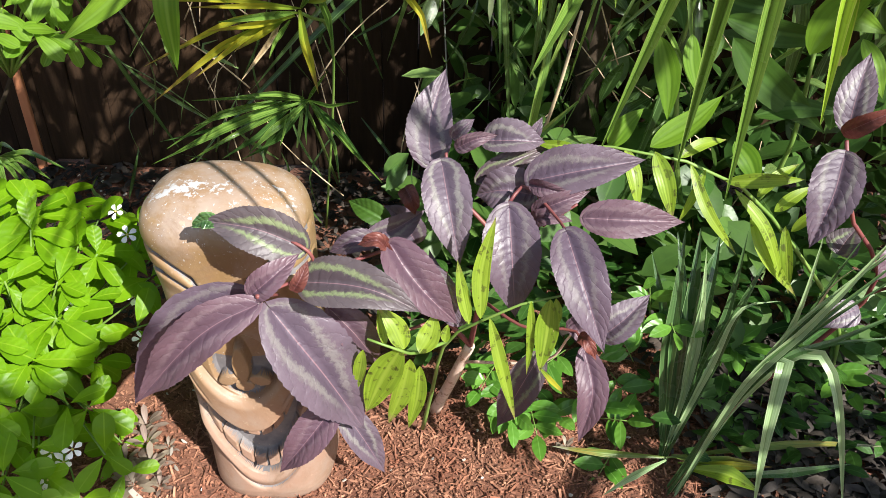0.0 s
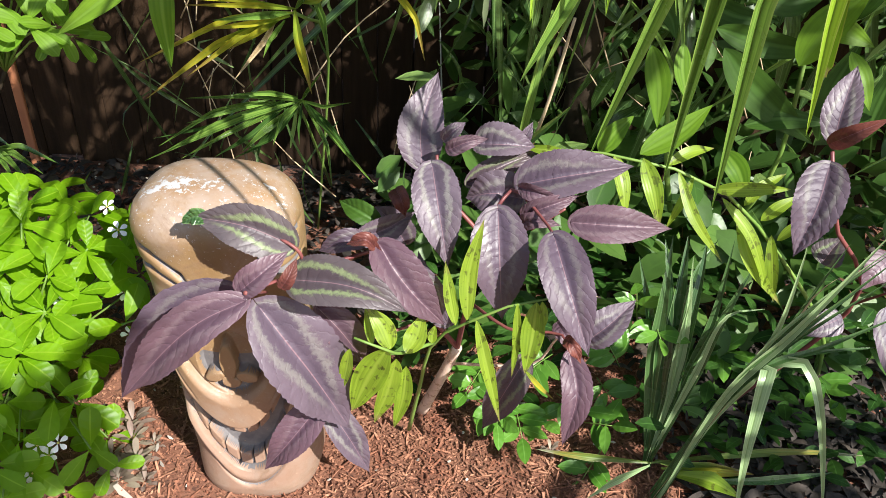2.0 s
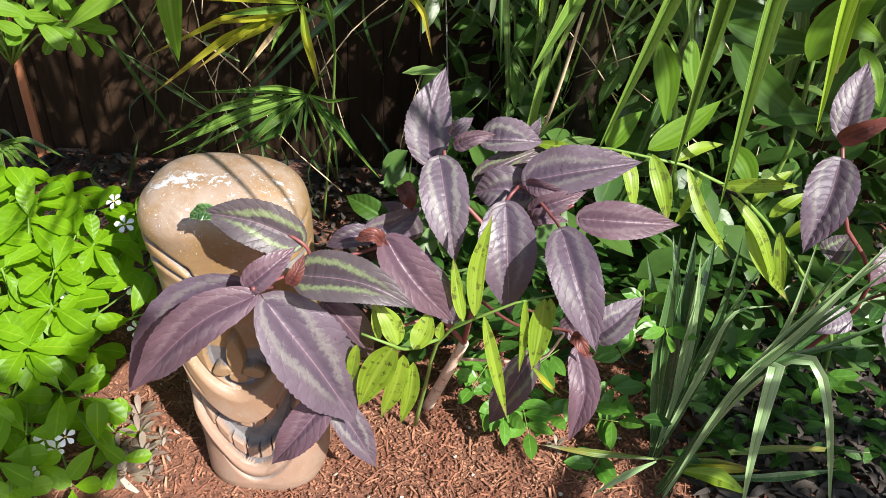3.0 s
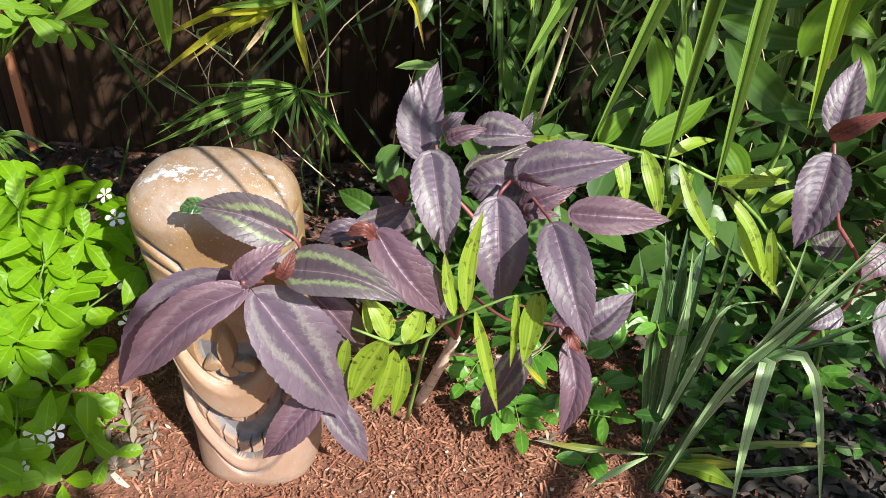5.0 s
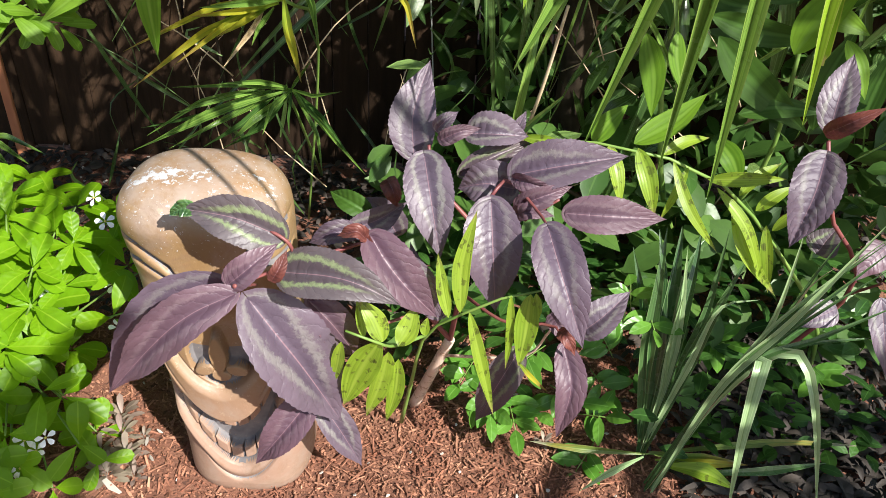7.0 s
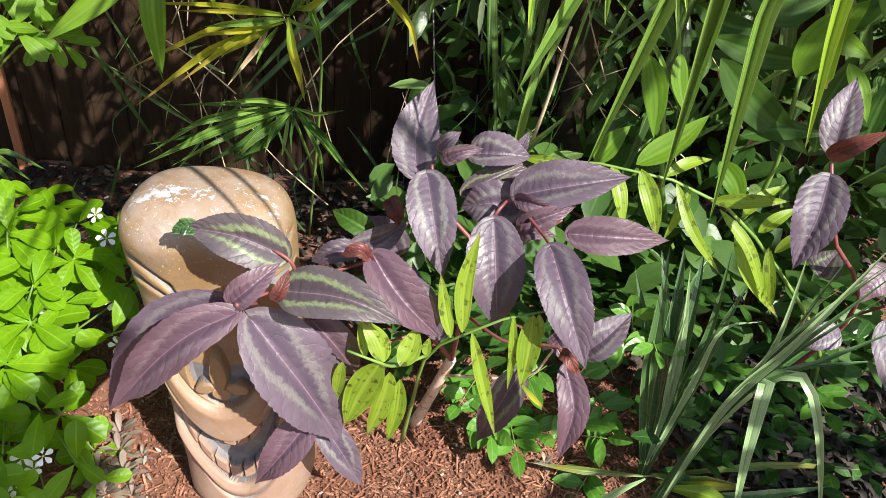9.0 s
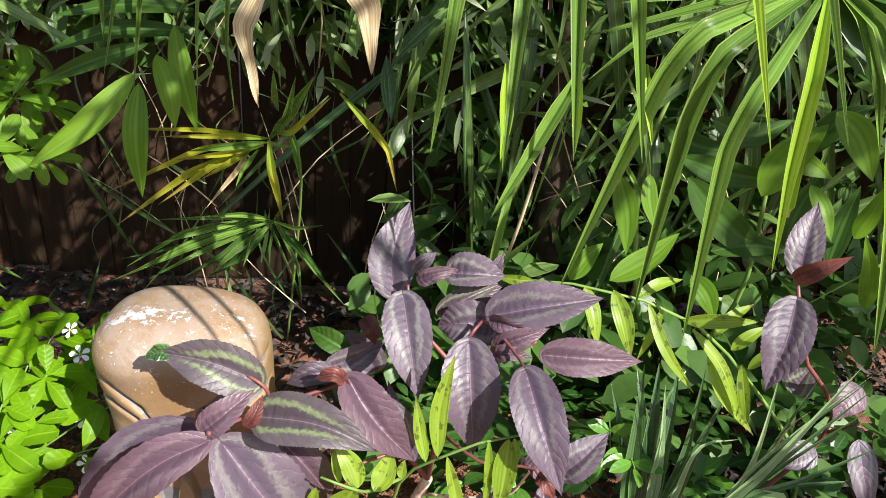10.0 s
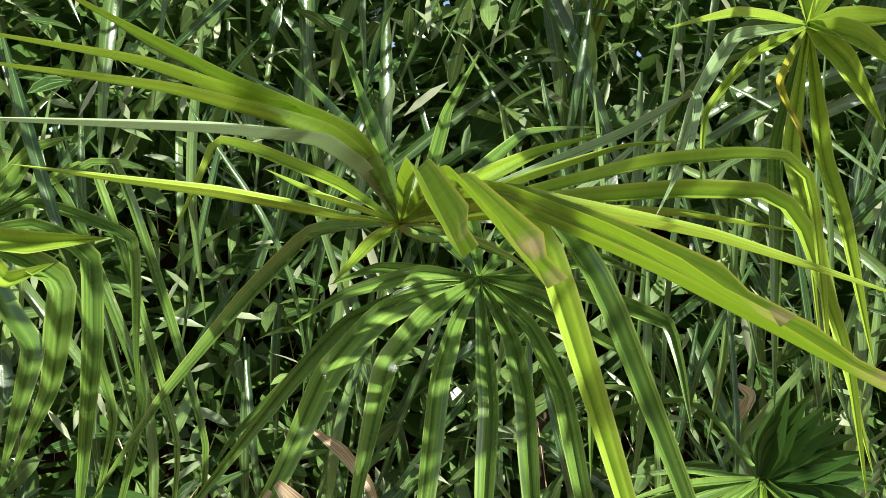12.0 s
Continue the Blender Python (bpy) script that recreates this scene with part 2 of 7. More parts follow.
PALE_BIT = plain_mat("pale_bit", (0.62, 0.54, 0.45), (0.72, 0.66, 0.58), 30.0, 0.7, 90.0, 0.3, 0.001, island=True)
FENCE = plain_mat("stained_fence_board", (0.030, 0.017, 0.009), (0.052, 0.029, 0.015), 6.0, 0.9, 22.0, 0.6, 0.003, (0.038, 0.022, 0.013), island=False, stretch=(9.0, 9.0, 0.8), spec=0.15)
STAKE = plain_mat("orange_stake", (0.36, 0.13, 0.06), (0.45, 0.18, 0.08), 8.0, 0.8, 30.0, 0.4, 0.002, stretch=(6, 6, 1))
WEED = green_leaf("dusty_weed_leaf", (0.24, 0.165, 0.135), (0.31, 0.27, 0.19), (0.27, 0.22, 0.17), 0.2, 0.6)
STEM_PINK = plain_mat("pink_stem", (0.60, 0.43, 0.33), (0.70, 0.55, 0.44), 16.0, 0.6, 40.0, 0.3, 0.001, (0.30, 0.16, 0.10))
STEM_RED = plain_mat("red_stem", (0.15, 0.042, 0.045), (0.21, 0.07, 0.06), 20.0, 0.45, 40.0, 0.2, 0.001)
STEM_GREEN = plain_mat("green_stem", (0.12, 0.22, 0.04), (0.18, 0.28, 0.06), 14.0, 0.45, 40.0, 0.2, 0.001)
STEM_DARK = plain_mat("woody_stem", (0.030, 0.022, 0.014), (0.062, 0.045, 0.030), 14.0, 0.9, 40.0, 0.6, 0.003, spec=0.15)
PALE_CANE = plain_mat("pale_cane", (0.50, 0.48, 0.42), (0.62, 0.60, 0.54), 14.0, 0.6, 40.0, 0.3, 0.001)
STRAW = plain_mat("dry_straw", (0.48, 0.36, 0.22), (0.58, 0.46, 0.30), 14.0, 0.7, 40.0, 0.3, 0.001)
PETAL = plain_mat("white_petal", (0.80, 0.80, 0.78), (0.84, 0.84, 0.82), 20.0, 0.5, 80.0, 0.2, 0.001)
STAMEN = plain_mat("yellow_stamen", (0.62, 0.50, 0.10), (0.66, 0.56, 0.16), 20.0, 0.6, 80.0, 0.2, 0.001)


# ---------------------------------------------------------------- mesh helpers
def part(name, data, mat_, parent=None, label="", smooth=True):
    if isinstance(data, bmesh.types.BMesh):
        me = bpy.data.meshes.new(name)
        data.to_mesh(me)
        data.free()
    else:
        me = data
    if mat_ is not None and not me.materials:
        me.materials.append(mat_)
    if smooth:
        me.polygons.foreach_set("use_smooth", [True] * len(me.polygons))
    ob = new(name, me)
    ob.parent = parent
    if label:
        ob["label"] = label
    return ob


def thing(name, label, category, at=(0, 0, 0), group="", kind=""):
    ob = new(name)
    ob.empty_display_size = 0.05
    ob.location = at
    tagged(ob, label, category, group, kind)
    return ob


def held(child, parent):
    """Parents child to parent and keeps it where it is."""
    child.parent = parent
    child.matrix_parent_inverse = Matrix.Translation(-Vector(parent.location))
    return child


PROFILES = {
    "ovate": lambda v: 2.85 * (max(v, 0.0) ** 0.52) * (max(1 - v, 0.0) ** 1.12) * (1.0 + 0.05 * (v < 0.35)),
    "ellip": lambda v: math.sin(math.pi * v) ** 0.75 if 0 < v < 1 else 0.0,
    "obov": lambda v: max(0.0, 1 - abs(2 * v ** 1.8 - 1) ** 2.4) ** 0.66,
    "lance": lambda v: math.sin(math.pi * min(1.0, max(0.0, v)) ** 0.75) ** 0.9 if 0 < v < 1 else 0.0,
    "strap": lambda v: min(1.0, 0.22 + 1.45 * v) * min(1.0, (max(0.0, 1 - v) * 2.2) ** 0.8),
    "cut": lambda v: min(1.0, 0.30 + 2.4 * v) * (1.0 if v < 0.96 else 0.55),
    "blade": lambda v: min(1.0, 0.30 + 2.4 * v) * min(1.0, (max(0.0, 1 - v) * 2.0) ** 0.85 + 0.02),
}


def smooth_path(pts, n, sharp=False):
    """n points along the points given: a curve through them, or with its bends kept tight."""
    p = [np.array(q, float) for q in pts]
    if len(p) == 2:
        return np.array([p[0] + (p[1] - p[0]) * k / (n - 1) for k in range(n)])
    ext = [2 * p[0] - p[1], *p, 2 * p[-1] - p[-2]]
    dense = []
    for a, b, c, d in zip(ext, ext[1:], ext[2:], ext[3:]):
        for k in range(16):
            s = k / 16
            f = 0.35 if sharp else 1.0
            m0, m1 = f * (c - a) / 2, f * (d - b) / 2
            dense.append((2 * s**3 - 3 * s**2 + 1) * b + (s**3 - 2 * s**2 + s) * m0 + (3 * s**2 - 2 * s**3) * c + (s**3 - s**2) * m1)
    dense.append(p[-1])
    dense = np.array(dense)
    run = np.r_[0, np.cumsum(np.linalg.norm(np.diff(dense, axis=0), axis=1))]
    want = np.linspace(0, run[-1], n)
    return np.stack([np.interp(want, run, dense[:, i]) for i in range(3)], axis=1)


def ribbon_data(pts, width, face, profile="ovate", fold=0.15, nl=14, nw=4, ripple=0.0, teeth=0.0, curl=0.0, sharp=False, rng=random, twist=0.0, crease=False):
    """Vertices, faces and UVs of a leaf or blade along pts; face: the way its upper side looks."""
    path = smooth_path(pts, nl + 1, sharp)
    tang = np.gradient(path, axis=0)
    tang /= np.linalg.norm(tang, axis=1)[:, None] + 1e-9
    shape = PROFILES[profile]
    verts, uvs = [], []
    f0 = np.array(face, float)
    ph = rng.uniform(0, 6.28)
    cols = [2 * j / nw - 1 for j in range(nw + 1)]
    if crease:
        cols.insert(nw // 2, 0.0)
    side_last = None
    for i in range(nl + 1):
        v = i / nl
        side = np.cross(tang[i], f0)
        ln = np.linalg.norm(side)
        if ln < 0.15 and side_last is not None:
            side = side_last - tang[i] * (side_last @ tang[i])
            ln = np.linalg.norm(side)
        side /= ln + 1e-9
        side_last = side
        up = np.cross(side, tang[i])
        if twist:
            a = twist * v
            side, up = side * math.cos(a) + up * math.sin(a), up * math.cos(a) - side * math.sin(a)
        h = 0.5 * width * max(shape(v), 0.015)
        for u in cols:
            w = h * u * (1 + (teeth * (1 if (i % 2) else -1) if abs(u) > 0.99 else 0.0))
            lift = fold * abs(u) * h - curl * u * u * h
            if ripple:
                lift += ripple * width * abs(u) * math.sin(v * 19 + ph + (1.7 if u > 0 else 0))
            verts.append(tuple(path[i] + side * w + up * lift))
            uvs.append(((u + 1) / 2, v))
    faces = []
    for i in range(nl):
        n = len(cols)
        for j in range(n - 1):
            if crease and j == nw // 2:
                continue
            a = i * n + j
            faces.append((a, a + 1, a + n + 1, a + n))
    return verts, faces, uvs


def mesh_from(name, verts, faces, uvs=None):
    me = bpy.data.meshes.new(name)
    me.from_pydata(verts, [], faces)
    if uvs is not None:
        layer = me.uv_layers.new(name="UVMap")
        idx = np.empty(len(me.loops), int)
        me.loops.foreach_get("vertex_index", idx)
        layer.data.foreach_set("uv", np.array(uvs, float)[idx].ravel())
    return me


def ribbon(name, parent, mat_, pts, width, face, label="", **how):
    v, f, uv = ribbon_data(pts, width, face, **how)
    ob = part(name, mesh_from(name, v, f, uv), mat_, None, label)
    return held(ob, parent) if parent.type == "EMPTY" else held_mesh(ob, parent)


def held_mesh(child, parent):
    child.parent = parent
    return child


def tube_data(pts, r0, r1, n=8, k=10):
    path = smooth_path(pts, n + 1)
    tang = np.gradient(path, axis=0)
    tang /= np.linalg.norm(tang, axis=1)[:, None] + 1e-9
    verts, faces = [], []
    ref = np.array((0.31, 0.87, 0.38))
    for i in range(n + 1):
        a = np.cross(tang[i], ref)
        a /= np.linalg.norm(a) + 1e-9
        b = np.cross(tang[i], a)
        rad = r0 + (r1 - r0) * i / n
        for j in range(k):
            t = 2 * math.pi * j / k
            verts.append(tuple(path[i] + rad * (a * math.cos(t) + b * math.sin(t))))
    for i in range(n):
        for j in range(k):
            faces.append((i * k + j, i * k + (j + 1) % k, (i + 1) * k + (j + 1) % k, (i + 1) * k + j))
    faces.append(tuple(range(k))[::-1])
    faces.append(tuple(n * k + j for j in range(k)))
    return verts, faces


def tube(name, parent, mat_, pts, r0, r1, label="", n=10):
    v, f = tube_data(pts, r0, r1, n)
    ob = part(name, mesh_from(name, v, f), mat_, None, label)
    if parent is None:
        return ob
    return held(ob, parent) if parent.type == "EMPTY" else held_mesh(ob, parent)


class Heap:
    """Many small pieces in one mesh."""

    def __init__(self):
        self.v, self.f, self.uv = [], [], []

    def add(self, verts, faces, uvs=None):
        o = len(self.v)
        self.v += verts
        self.f += [tuple(i + o for i in f) for f in faces]
        self.uv += uvs if uvs is not None else [(0.5, 0.5)] * len(verts)

    def build(self, name, mat_, parent=None, smooth=True):
        return part(name, mesh_from(name, self.v, self.f, self.uv), mat_, parent, "", smooth)


# ---------------------------------------------------------------- ground
def ground_height(x, y):
    h = 0.012 * noise.noise(Vector((x * 3.1, y * 3.1, 0.2))) + 0.005 * noise.noise(Vector((x * 14, y * 14, 1.7)))
    far = max(0.0, min(1.0, (math.hypot(x, y - 1.2) - 3.0) / 3.0))
    return h * (1 - far)


def axis_steps(lo, hi, step, far):
    inner = list(np.arange(lo, hi + step / 2, step))
    out, d = [], step
    p = hi
    while p < far:
        d *= 1.6
        p += d
        out.append(p)
    back, d, p = [], step, lo
    while p > -far:
        d *= 1.6
        p -= d
        back.append(p)
    return back[::-1] + inner + out


gx, gy = axis_steps(-1.6, 1.8, 0.03, 400.0), axis_steps(0.4, 2.4, 0.03, 400.0)
gv = [(x, y, ground_height(x, y)) for y in gy for x in gx]
gf = [(j * len(gx) + i, j * len(gx) + i + 1, (j + 1) * len(gx) + i + 1, (j + 1) * len(gx) + i) for j in range(len(gy) - 1) for i in range(len(gx) - 1)]
ground = part("ground", mesh_from("ground", gv, gf), SOIL)
tagged(ground, "reddish brown garden soil under bark mulch", "ground", kind="structure")

rng = random.Random(5)


def chip(heap, x, y, z, length, width, thick, rng, flat=0.35):
    yaw, tip, roll = rng.uniform(0, math.pi), rng.gauss(0, flat), rng.gauss(0, 0.5)
    m = Matrix.Translation((x, y, z)) @ Euler((roll, tip, yaw)).to_matrix().to_4x4()
    vs = []
    bend = rng.uniform(-0.25, 0.25) * width
    for sx in (-1, 0, 1):
        taper = rng.uniform(0.25, 0.9) if sx else 1.0
        for sy, sz in ((-1, -1), (1, -1), (1, 1), (-1, 1)):
            vs.append(tuple(m @ Vector((sx * length / 2, sy * width / 2 * taper + bend * (sx == 0), sz * thick / 2 * taper))))
    fs = [(0, 3, 2, 1), (8, 9, 10, 11)]
    for s in (0, 4):
        for k in range(4):
            fs.append((s + k, s + (k + 1) % 4, s + 4 + (k + 1) % 4, s + 4 + k))
    heap.add(vs, fs)


mulch = Heap()
for _ in range(24000):
    x, y = rng.triangular(-0.75, 1.15, 0.2) if rng.random() < 0.4 else rng.uniform(-0.75, 0.66), rng.uniform(0.80, 1.45)
    L = rng.uniform(0.0015, 0.009) if rng.random() < 0.88 else rng.uniform(0.014, 0.046)
    chip(mulch, x, y, ground_height(x, y) + rng.uniform(0.0, 0.008), L, min(L, rng.uniform(0.0010, 0.0050)), rng.uniform(0.0006, 0.0026), rng)
mulch_ob = mulch.build("bark_mulch", MULCH, smooth=False)
tagged(mulch_ob, "shredded reddish bark mulch spread over the bed", "mulch", kind="stuff")

bits = Heap()
for _ in range(64):
    x, y = rng.uniform(-0.62, 0.5), rng.uniform(0.86, 1.3)
    chip(bits, x, y, ground_height(x, y) + 0.008, rng.uniform(0.004, 0.011), rng.uniform(0.003, 0.007), 0.0015, rng, 0.2)
for _ in range(90):
    x, y = rng.uniform(-1.4, -0.35), rng.uniform(1.7, 2.13)
    chip(bits, x, y, ground_height(x, y) + 0.012, rng.uniform(0.006, 0.02), rng.uniform(0.004, 0.010), 0.0015, rng, 0.2)
for x, y, L in ((-0.504, 1.033, 0.034), (-0.442, 0.917, 0.040), (-0.476, 1.060, 0.022), (-0.415, 1.020, 0.018), (-0.395, 0.985, 0.016), (-0.452, 0.990, 0.026), (-0.40, 1.05, 0.014)):
    chip(bits, x, y, ground_height(x, y) + 0.012, L, L * 0.36, 0.0014, rng, 0.2)
tagged(bits.build("pale_litter_bits", PALE_BIT, smooth=False), "small pale petals, dry leaves and chips strewn on the mulch", "litter", kind="stuff")

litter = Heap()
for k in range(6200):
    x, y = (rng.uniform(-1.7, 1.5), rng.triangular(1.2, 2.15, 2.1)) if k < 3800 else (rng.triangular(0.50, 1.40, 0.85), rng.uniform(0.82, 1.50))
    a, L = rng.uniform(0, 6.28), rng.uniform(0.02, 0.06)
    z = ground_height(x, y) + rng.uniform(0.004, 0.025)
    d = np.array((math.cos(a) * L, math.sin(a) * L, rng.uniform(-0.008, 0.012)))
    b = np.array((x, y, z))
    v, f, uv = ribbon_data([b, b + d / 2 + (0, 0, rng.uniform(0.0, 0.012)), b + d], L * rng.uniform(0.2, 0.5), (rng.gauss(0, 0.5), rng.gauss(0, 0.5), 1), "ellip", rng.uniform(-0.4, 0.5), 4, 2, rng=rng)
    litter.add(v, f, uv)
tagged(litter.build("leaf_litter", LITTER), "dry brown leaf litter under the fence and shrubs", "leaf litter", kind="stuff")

# ---------------------------------------------------------------- fence
FENCE_Y = 2.17
fence = thing("fence", "dark stained wooden board fence behind the plants", "fence", (0, FENCE_Y, 0), kind="structure")
rng = random.Random(8)
x = -2.3
fence_meshes = []
for k in range(3):
    bm = bmesh.new()
    bmesh.ops.create_cube(bm, size=1)
    bmesh.ops.scale(bm, vec=(0.0995, 0.018, 1.5), verts=bm.verts)
    bmesh.ops.translate(bm, vec=(0, 0, 0.76), verts=bm.verts)
    bmesh.ops.bevel(bm, geom=bm.edges[:], offset=0.002, segments=1, affect="EDGES")
    me = bpy.data.meshes.new("board")
    bm.to_mesh(me)
    bm.free()
    me.materials.append(FENCE)
    fence_meshes.append(me)
while x < 2.6:
    b = part("board", fence_meshes[rng.randrange(3)], None, fence, smooth=False)
    b.location = (x, rng.uniform(-0.003, 0.003), rng.uniform(-0.02, 0.02))
    b.rotation_euler = (0, rng.gauss(0, 0.003), rng.gauss(0, 0.01))
    x += 0.1 + rng.uniform(0.0005, 0.003)
for z in (0.35, 1.25):
    bm = bmesh.new()
    bmesh.ops.create_cube(bm, size=1)
    bmesh.ops.scale(bm, vec=(5.0, 0.04, 0.09), verts=bm.verts)
    bmesh.ops.translate(bm, vec=(0.15, 0.032, z), verts=bm.verts)
    part("rail", bm, FENCE, fence, smooth=False)
stake = thing("garden_stake", "thin orange brown wooden stake leaning by the fence", "stake", (-1.13, 2.08, 0))
bm = bmesh.new()
bmesh.ops.create_cube(bm, size=1)
bmesh.ops.scale(bm, vec=(0.026, 0.012, 0.62), verts=bm.verts)
bmesh.ops.translate(bm, vec=(0, 0, 0.30), verts=bm.verts)
bmesh.ops.bevel(bm, geom=bm.edges[:], offset=0.002, segments=1, affect="EDGES")
part("shaft", bm, STAKE, stake, smooth=False)


# ---------------------------------------------------------------- carved statue
def statue_materials():
    m, nt = material("tan_carving")
    obj = node(nt, "ShaderNodeTexCoord").outputs["Object"]
    sep = node(nt, "ShaderNodeSeparateXYZ")
    nt.links.new(obj, sep.inputs[0])
    n1, n2, n3 = noise_tex(nt, 5.0, 4.0, 0.6, obj), noise_tex(nt, 38.0, 6.0, 0.7, obj), noise_tex(nt, 120.0, 4.0, 0.7, obj)
    c = mix(nt, ramp(nt, n1, 0.35, 0.65), (0.225, 0.138, 0.060), (0.290, 0.190, 0.094))
    # pinker, redder clay towards the chin, with a soft uneven border
    low = calc(nt, "ADD", sep.outputs[2], calc(nt, "MULTIPLY", calc(nt, "SUBTRACT", n1, 0.5), 0.12))
    c = mix(nt, ramp(nt, low, 0.10, 0.40, 0.85, 0.0), c, (0.300, 0.188, 0.140))
    c = mix(nt, ramp(nt, n2, 0.50, 0.72, 0.0, 0.5), c, (0.25, 0.13, 0.07))
    c = mix(nt, ramp(nt, noise_tex(nt, 9.0, 5.0, 0.7, obj, 0.4), 0.48, 0.66, 0.0, 0.5), c, (0.30, 0.235, 0.185))
    c = mix(nt, ramp(nt, low, 0.58, 0.64, 0.0, 0.6), c, (0.34, 0.20, 0.13))
    # flaked white remains of paint round the crown, and sparse chips lower down
    crown = calc(nt, "ADD", sep.outputs[2], calc(nt, "MULTIPLY", calc(nt, "SUBTRACT", noise_tex(nt, 9.0, 3.0, 0.5, obj), 0.5), 0.09))
    front = calc(nt, "ABSOLUTE", calc(nt, "ADD", sep.outputs[1], calc(nt, "MULTIPLY_ADD", noise_tex(nt, 11.0, 3.0, 0.5, obj), 0.05, 0.002)))
    zone = calc(nt, "MULTIPLY", ramp(nt, crown, 0.565, 0.590), ramp(nt, front, 0.012, 0.045, 1.0, 0.0))
    thr = calc(nt, "MULTIPLY_ADD", zone, -0.205, 0.72)
    fine = calc(nt, "ADD", calc(nt, "MULTIPLY", n2, 0.6), calc(nt, "MULTIPLY", noise_tex(nt, 105.0, 5.0, 0.75, obj), 0.4))
    flake = ramp(nt, calc(nt, "SUBTRACT", fine, thr), 0.0, 0.025)
    # sparse flecks spread wider over the head, thinning out downwards
    fleck = noise_tex(nt, 170.0, 3.0, 0.65, obj)
    wide = calc(nt, "MULTIPLY_ADD", ramp(nt, crown, 0.44, 0.58), -0.10, 0.735)
    flake = calc(nt, "MAXIMUM", flake, ramp(nt, calc(nt, "SUBTRACT", fleck, wide), 0.0, 0.03, 0.0, 0.85))
    wash = calc(nt, "MULTIPLY", ramp(nt, crown, 0.545, 0.60), ramp(nt, noise_tex(nt, 17.0, 5.0, 0.7, obj), 0.36, 0.60))
    c = mix(nt, calc(nt, "MULTIPLY", wash, 0.55), c, (0.36, 0.30, 0.26))
    # grimy runs and rubbed patches
    c = mix(nt, ramp(nt, noise_tex(nt, 13.0, 6.0, 0.75, obj, 0.6), 0.50, 0.70, 0.0, 0.6), c, (0.185, 0.115, 0.066))
    c = mix(nt, ramp(nt, noise_tex(nt, 70.0, 4.0, 0.7, obj), 0.60, 0.72, 0.0, 0.45), c, (0.46, 0.35, 0.24))
    c = mix(nt, calc(nt, "MULTIPLY", flake, 0.85), c, (0.50, 0.51, 0.52))
    tan = finish(m, nt, c, ramp(nt, n2, 0.3, 0.7, 0.42, 0.62), calc(nt, "ADD", n2, calc(nt, "ADD", calc(nt, "MULTIPLY", flake, 0.4), calc(nt, "MULTIPLY", n3, 0.5))), 0.4, 0.002)
    m, nt = material("grey_painted_recess")
    obj = node(nt, "ShaderNodeTexCoord").outputs["Object"]
    n1, n2 = noise_tex(nt, 26.0, 4.0, 0.6, obj), noise_tex(nt, 110.0, 4.0, 0.7, obj)
    c = mix(nt, ramp(nt, n1, 0.3, 0.7), (0.105, 0.10, 0.105), (0.19, 0.175, 0.17))
    c = mix(nt, ramp(nt, n2, 0.62, 0.72, 0.0, 0.7), c, (0.34, 0.24, 0.16))
    grey = finish(m, nt, c, 0.6, n2, 0.3, 0.002)
    return tan, grey


def bump_at(d, r):
    return math.exp(-(d / r) ** 2)


def seg_dist(px, pz, a, b):
    ax, az, bx, bz = *a, *b
    t = max(0.0, min(1.0, ((px - ax) * (bx - ax) + (pz - az) * (bz - az)) / ((bx - ax) ** 2 + (bz - az) ** 2)))
    return math.hypot(px - ax - t * (bx - ax), pz - az - t * (bz - az)), t


def step_up(x, lo, hi):
    t = max(0.0, min(1.0, (x - lo) / (hi - lo)))
    return t * t * (3 - 2 * t)


